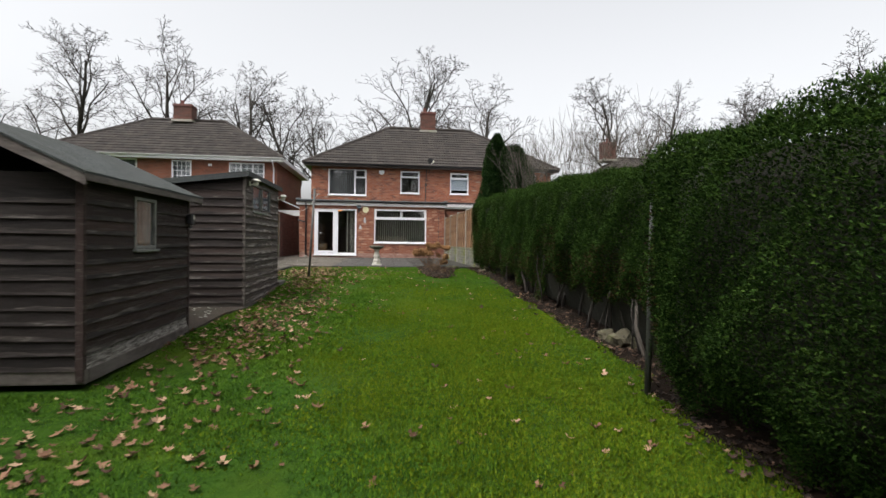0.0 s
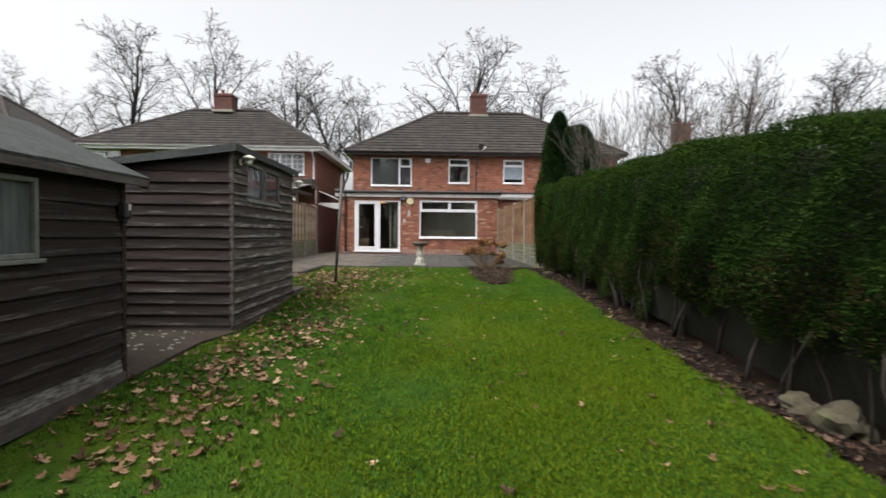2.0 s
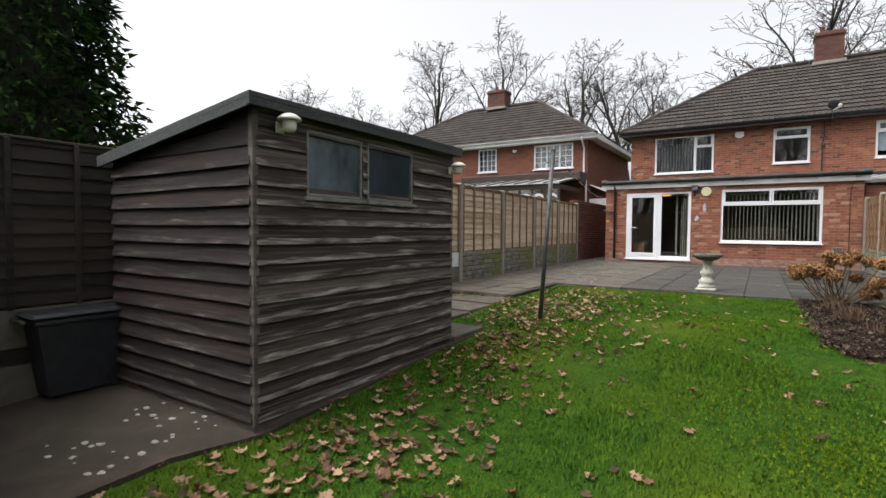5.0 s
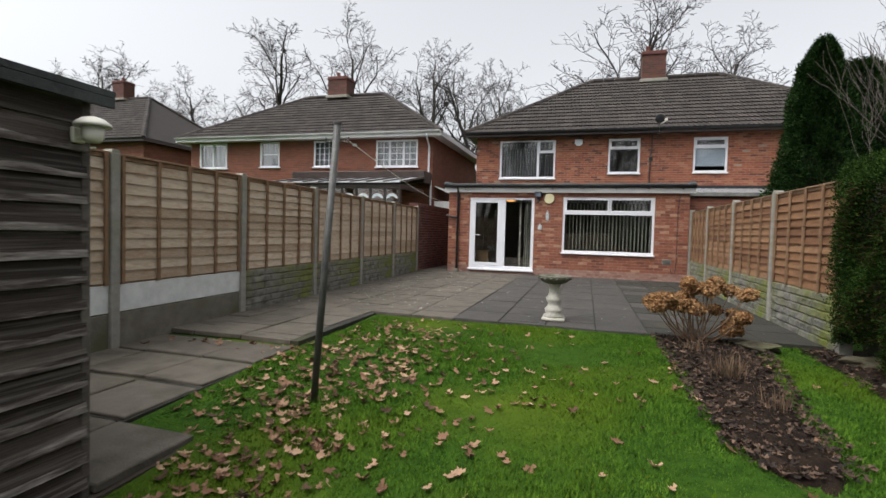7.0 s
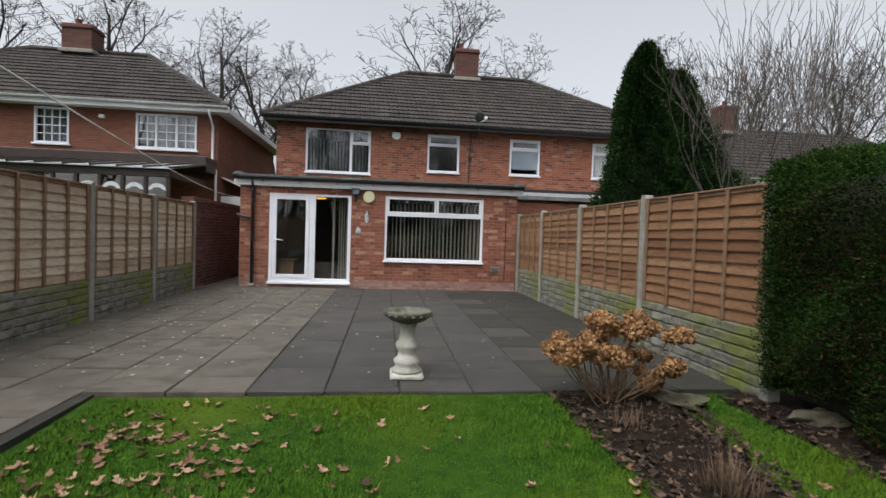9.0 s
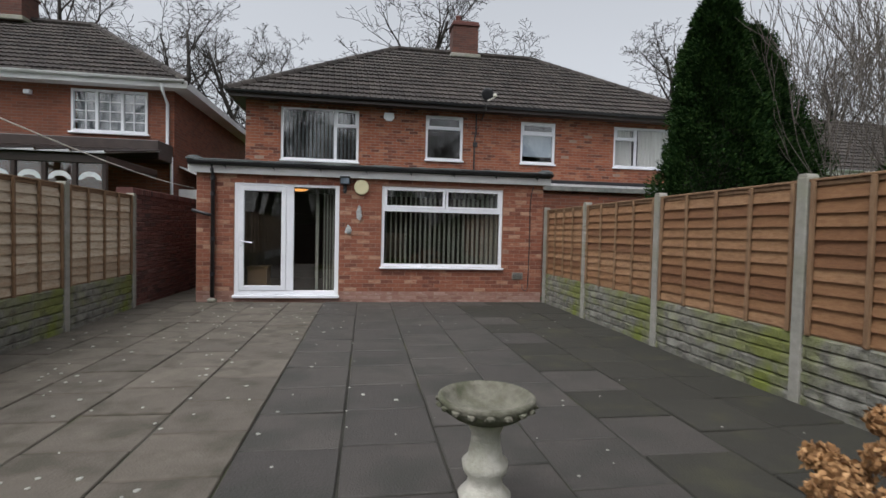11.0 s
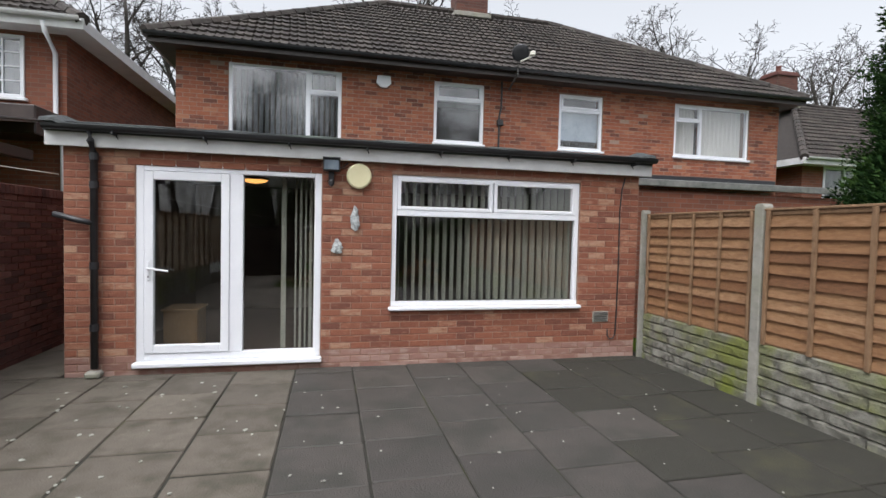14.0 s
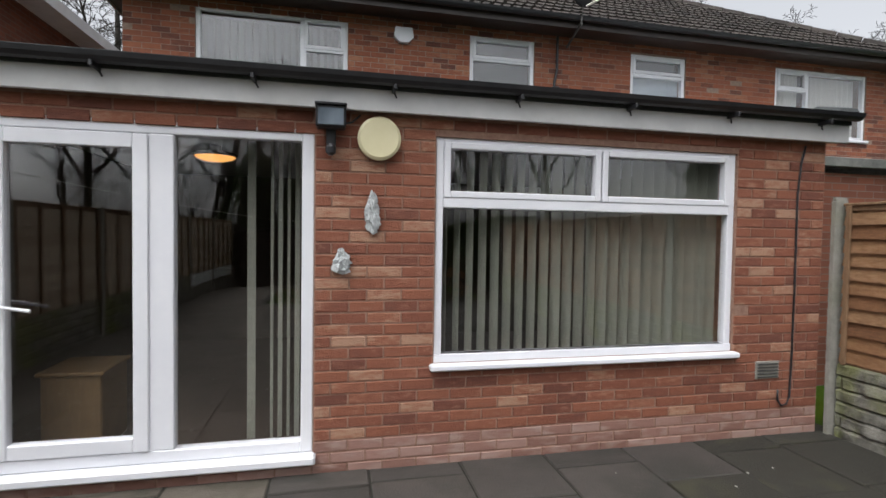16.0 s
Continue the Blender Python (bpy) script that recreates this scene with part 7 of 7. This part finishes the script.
groups = [(260, -1.2, 4.4, 0.6, 0.9), (420, -0.95, 7.2, 0.42, 0.9), (330, -0.75, 9.2, 0.4, 0.9), (150, -1.0, 11.3, 0.3, 0.7), (300, -1.25, 13.2, 0.42, 0.9), (120, -1.2, 14.9, 0.5, 0.5), (130, -0.2, 13.3, 0.9, 1.0), (260, -0.9, 12.3, 0.42, 1.0), (45, -2.6, 13.6, 0.5, 0.12), (60, 3.2, 9, 0.12, 3.5), (40, 2.0, 14, 0.3, 0.9)]
lx, ly = [np.concatenate(v) for v in zip(*[scatter(*gp_) for gp_ in groups])]
lx, ly = np.concatenate([lx, RNG.uniform(-1.6, 2.9, 330)]), np.concatenate([ly, RNG.uniform(1.8, 15.4, 330)])
ok = (on_lawn(lx, ly) | (lx > 1.5) | ((ly > 13.3) & (ly < 13.75))) & (ly < 15.7) & (lx < 3.4)
fallen = part("fallen_leaves", leaf_faces(0.0, lx[ok], ly[ok], 0.062), M_leaf, recalc=False)
tagged(fallen, "scattered dry brown maple leaves on the lawn", "leaves", kind="stuff")
n = 2600
ax_, ay_ = RNG.uniform(1.6, 2.7, n), RNG.uniform(12.4, 15.7, n)
ok_ = np.array([bed_edge(v)[0] - 0.08 < u < bed_edge(v)[1] + 0.08 for u, v in zip(ax_, ay_)])
ax_, ay_ = ax_[ok_], ay_[ok_]
tagged(part("bed_litter", leaf_faces(0.022, ax_, ay_, 0.042), M_litter, recalc=False), "small leaf litter on the flower bed", "leaves", kind="stuff")

n = 1300
hy_ = RNG.uniform(2.0, 15.6, n)
hx_ = np.array([hedge_face(v) + (0.25 if v < 4.9 else 0.0) for v in hy_]) + RNG.normal(-0.02, 0.13, n)
tagged(part("hedge_litter", leaf_faces(0.02, hx_, hy_, 0.05), M_litter, recalc=False), "brown leaf litter along the foot of the hedge", "leaves", kind="stuff")


# ---- pieces: slabs, bricks, tiles ----
def slab(x0, x1, y0, y1, mat, i, parent, z=None):
    s = 0.008
    zz = PZ if z is None else z
    me = slab_mesh[mat]
    dz = RNG.normal(0, 0.0025)
    ob = piece("slab", me, ((x0 + x1) / 2, (y0 + y1) / 2, zz - 0.025 + dz), parent, scale=((x1 - x0 - 2 * s) / 0.6, (y1 - y0 - 2 * s) / 0.6, 1))
    ob.rotation_euler = (RNG.normal(0, 0.006), RNG.normal(0, 0.006), RNG.normal(0, 0.006))


slab_mesh = {m_: fixed(mesh_of("slab", Geo().cbox(-0.3, -0.3, -0.025, 0.3, 0.3, 0.025, 0.007), m_)) for m_ in (M_slab_buff, M_slab_grey, M_slab_shade_algae)}
cols = [-0.86 + 0.606 * k for k in range(-5, 8)]
for ci, (a, b) in enumerate(zip(cols, cols[1:])):
    if a > 3.36:
        continue
    a_, b_ = max(a, -3.93), min(b, 3.385)
    buff = b < -0.8
    off = [0.0, 0.03, 0.28, -0.02, 0.31][ci % 5] if not buff else [0.1, 0.32, 0.0][ci % 3]
    y = 15.77 if (b > -1.9) else 13.82
    ends = [y] + [v for v in np.arange(16.48 - 0.605 * 6 + off, 23.3, 0.605) if v > y + 0.12] + [23.345]
    for p, q in zip(ends, ends[1:]):
        if q - p < 0.05:
            continue
        if a_ < -1.95 < b_ and p < 15.7:
            slab(a_, -1.95, p, min(q, 15.75), M_slab_buff, ci, patio)
        else:
            # Columns towards the right fence take the shade-darkened slab.
            slab(a_, b_, p, q, M_slab_buff if buff else M_slab_shade_algae if a > 2.1 or (a > 1.5 and (ci * 3 + int(p * 2)) % 3) else M_slab_grey, ci, patio)
for y in np.arange(23.36, 27.0, 0.6):
    slab(-3.84, -3.12, y, y + 0.6, M_slab_buff, 0, patio)
for i, y in enumerate((11.86, 12.52, 13.14)):
    for x0, x1 in ((-4.1, -3.2), (-3.2, -2.55), (-2.55, -1.97)):
        zz = float(np.interp(y + 0.3, [11.85, 13.78], [-0.055, -0.012]))
        slab(x0, x1, y, y + 0.62, M_slab_buff, i, path_, zz)
slab(-2.0, -1.4, 11.22, 11.845, M_slab_buff, 0, path_, -0.07)
slab(-2.62, -2.0, 11.22, 11.845, M_slab_buff, 0, path_, -0.07)
# pale chips on the concrete beside the shed
chips = Geo()
rnd = random.Random(17)
for i in range(34):
    x, y = rnd.uniform(-2.5, -1.75), rnd.uniform(8.1, 8.95)
    chips.blob((x, y, float(np.interp(y, [7.3, 9.5], [-0.352, -0.235])) + 0.004), rnd.uniform(0.008, 0.024), i, 0.5, 1, (1.3, 1, 0.35))
tagged(part("stone_chips", chips, M_lichen, recalc=False), "pale stone chips strewn on the concrete", "stones", kind="stuff")
# lichen spots
lich = Geo()
rnd = random.Random(31)
for i in range(240):
    x = rnd.gauss(-2.0, 0.9) if i < 170 else rnd.uniform(-0.8, 3.2)
    y = rnd.uniform(15.9, 23.0)
    if not -3.6 < x < 3.3:
        continue
    r = rnd.uniform(0.006, 0.02) * (1.0 if i < 170 else 0.6)
    pts = [(x + r * rnd.uniform(0.5, 1.3) * math.cos(6.28 * k / 7), y + r * rnd.uniform(0.5, 1.3) * math.sin(6.28 * k / 7)) for k in range(7)]
    lich.prism(pts, 2, PZ + 0.002, PZ + 0.0075)
tagged(part("lichen_spots", lich, M_lichen, recalc=True), "white lichen spots on the paving", "lichen", kind="stuff")

spots = brick_places(WX0, WX1, 0.0, 2.36, [(DOOR[0] - 0.005, DOOR[1] + 0.005, 0.1, 2.21), (WIN[0] - 0.005, WIN[1] + 0.005, 0.655, 2.22)])
brick_mesh = fixed(mesh_of("brick", Geo().cbox(-0.1075, -0.012, -0.0325, 0.1075, 0.03, 0.0325, 0.004), M_brick))
low_mesh = fixed(mesh_of("brick", Geo().cbox(-0.1075, -0.012, -0.0325, 0.1075, 0.03, 0.0325, 0.004), M_brick_smeared))
order = sorted(range(len(spots)), key=lambda i: abs(spots[i][0] - 0.5) + (0 if spots[i][1] > 0.25 else -2))
own, rest = set(order[:300]), Geo()
for i, (x, z, ln) in enumerate(spots):
    dy = RNG.normal(0, 0.0015)
    if i in own:
        ob = piece("brick", low_mesh if z < 0.25 else brick_mesh, (x, WY + 0.01 + dy, z), ext, scale=(ln / 0.215, 1, 1))
        ob.rotation_euler = (RNG.normal(0, 0.006), RNG.normal(0, 0.004), 0)
    else:
        rest.cbox(x - ln / 2, WY - 0.002 + dy, z - 0.0325, x + ln / 2, WY + 0.03, z + 0.0325, 0.004)
for x, z, ln in brick_places(WY + 0.02, UY, 0.0, 2.36, []):
    rest.cbox(WX0 - 0.008, x - ln / 2, z - 0.0325, WX0 + 0.02, x + ln / 2, z + 0.0325, 0.004)
tagged(part("bricks", rest, M_brick_rest, ext, recalc=False), kind="stuff")
up = Geo()
spots = brick_places(UX0, UX1, 2.4, 4.62, [(w_[0], w_[1], w_[2] - 0.05, w_[3]) for w_ in (UW1, UW2, UW3, UW4)])
order = sorted(range(len(spots)), key=lambda i: abs(spots[i][0] - 0.4) + (5 if spots[i][1] < 3.0 else 0))
own = set(order[:300])
upper_mesh = fixed(mesh_of("brick", Geo().cbox(-0.1075, -0.012, -0.0325, 0.1075, 0.03, 0.0325, 0.004), M_brick_upper_own))
for i, (x, z, ln) in enumerate(spots):
    dy = RNG.normal(0, 0.0015)
    if i in own:
        piece("brick", upper_mesh, (x, UY + 0.01 + dy, z), house, scale=(ln / 0.215, 1, 1))
    else:
        up.box(x - ln / 2, UY + dy, z - 0.0325, x + ln / 2, UY + 0.03, z + 0.0325)
tagged(part("bricks", up, M_brick_upper, house, recalc=False), kind="stuff")
for p in tile_spots:
    piece("roof_tile", tile_mesh, p, house, rot=tile_rot)
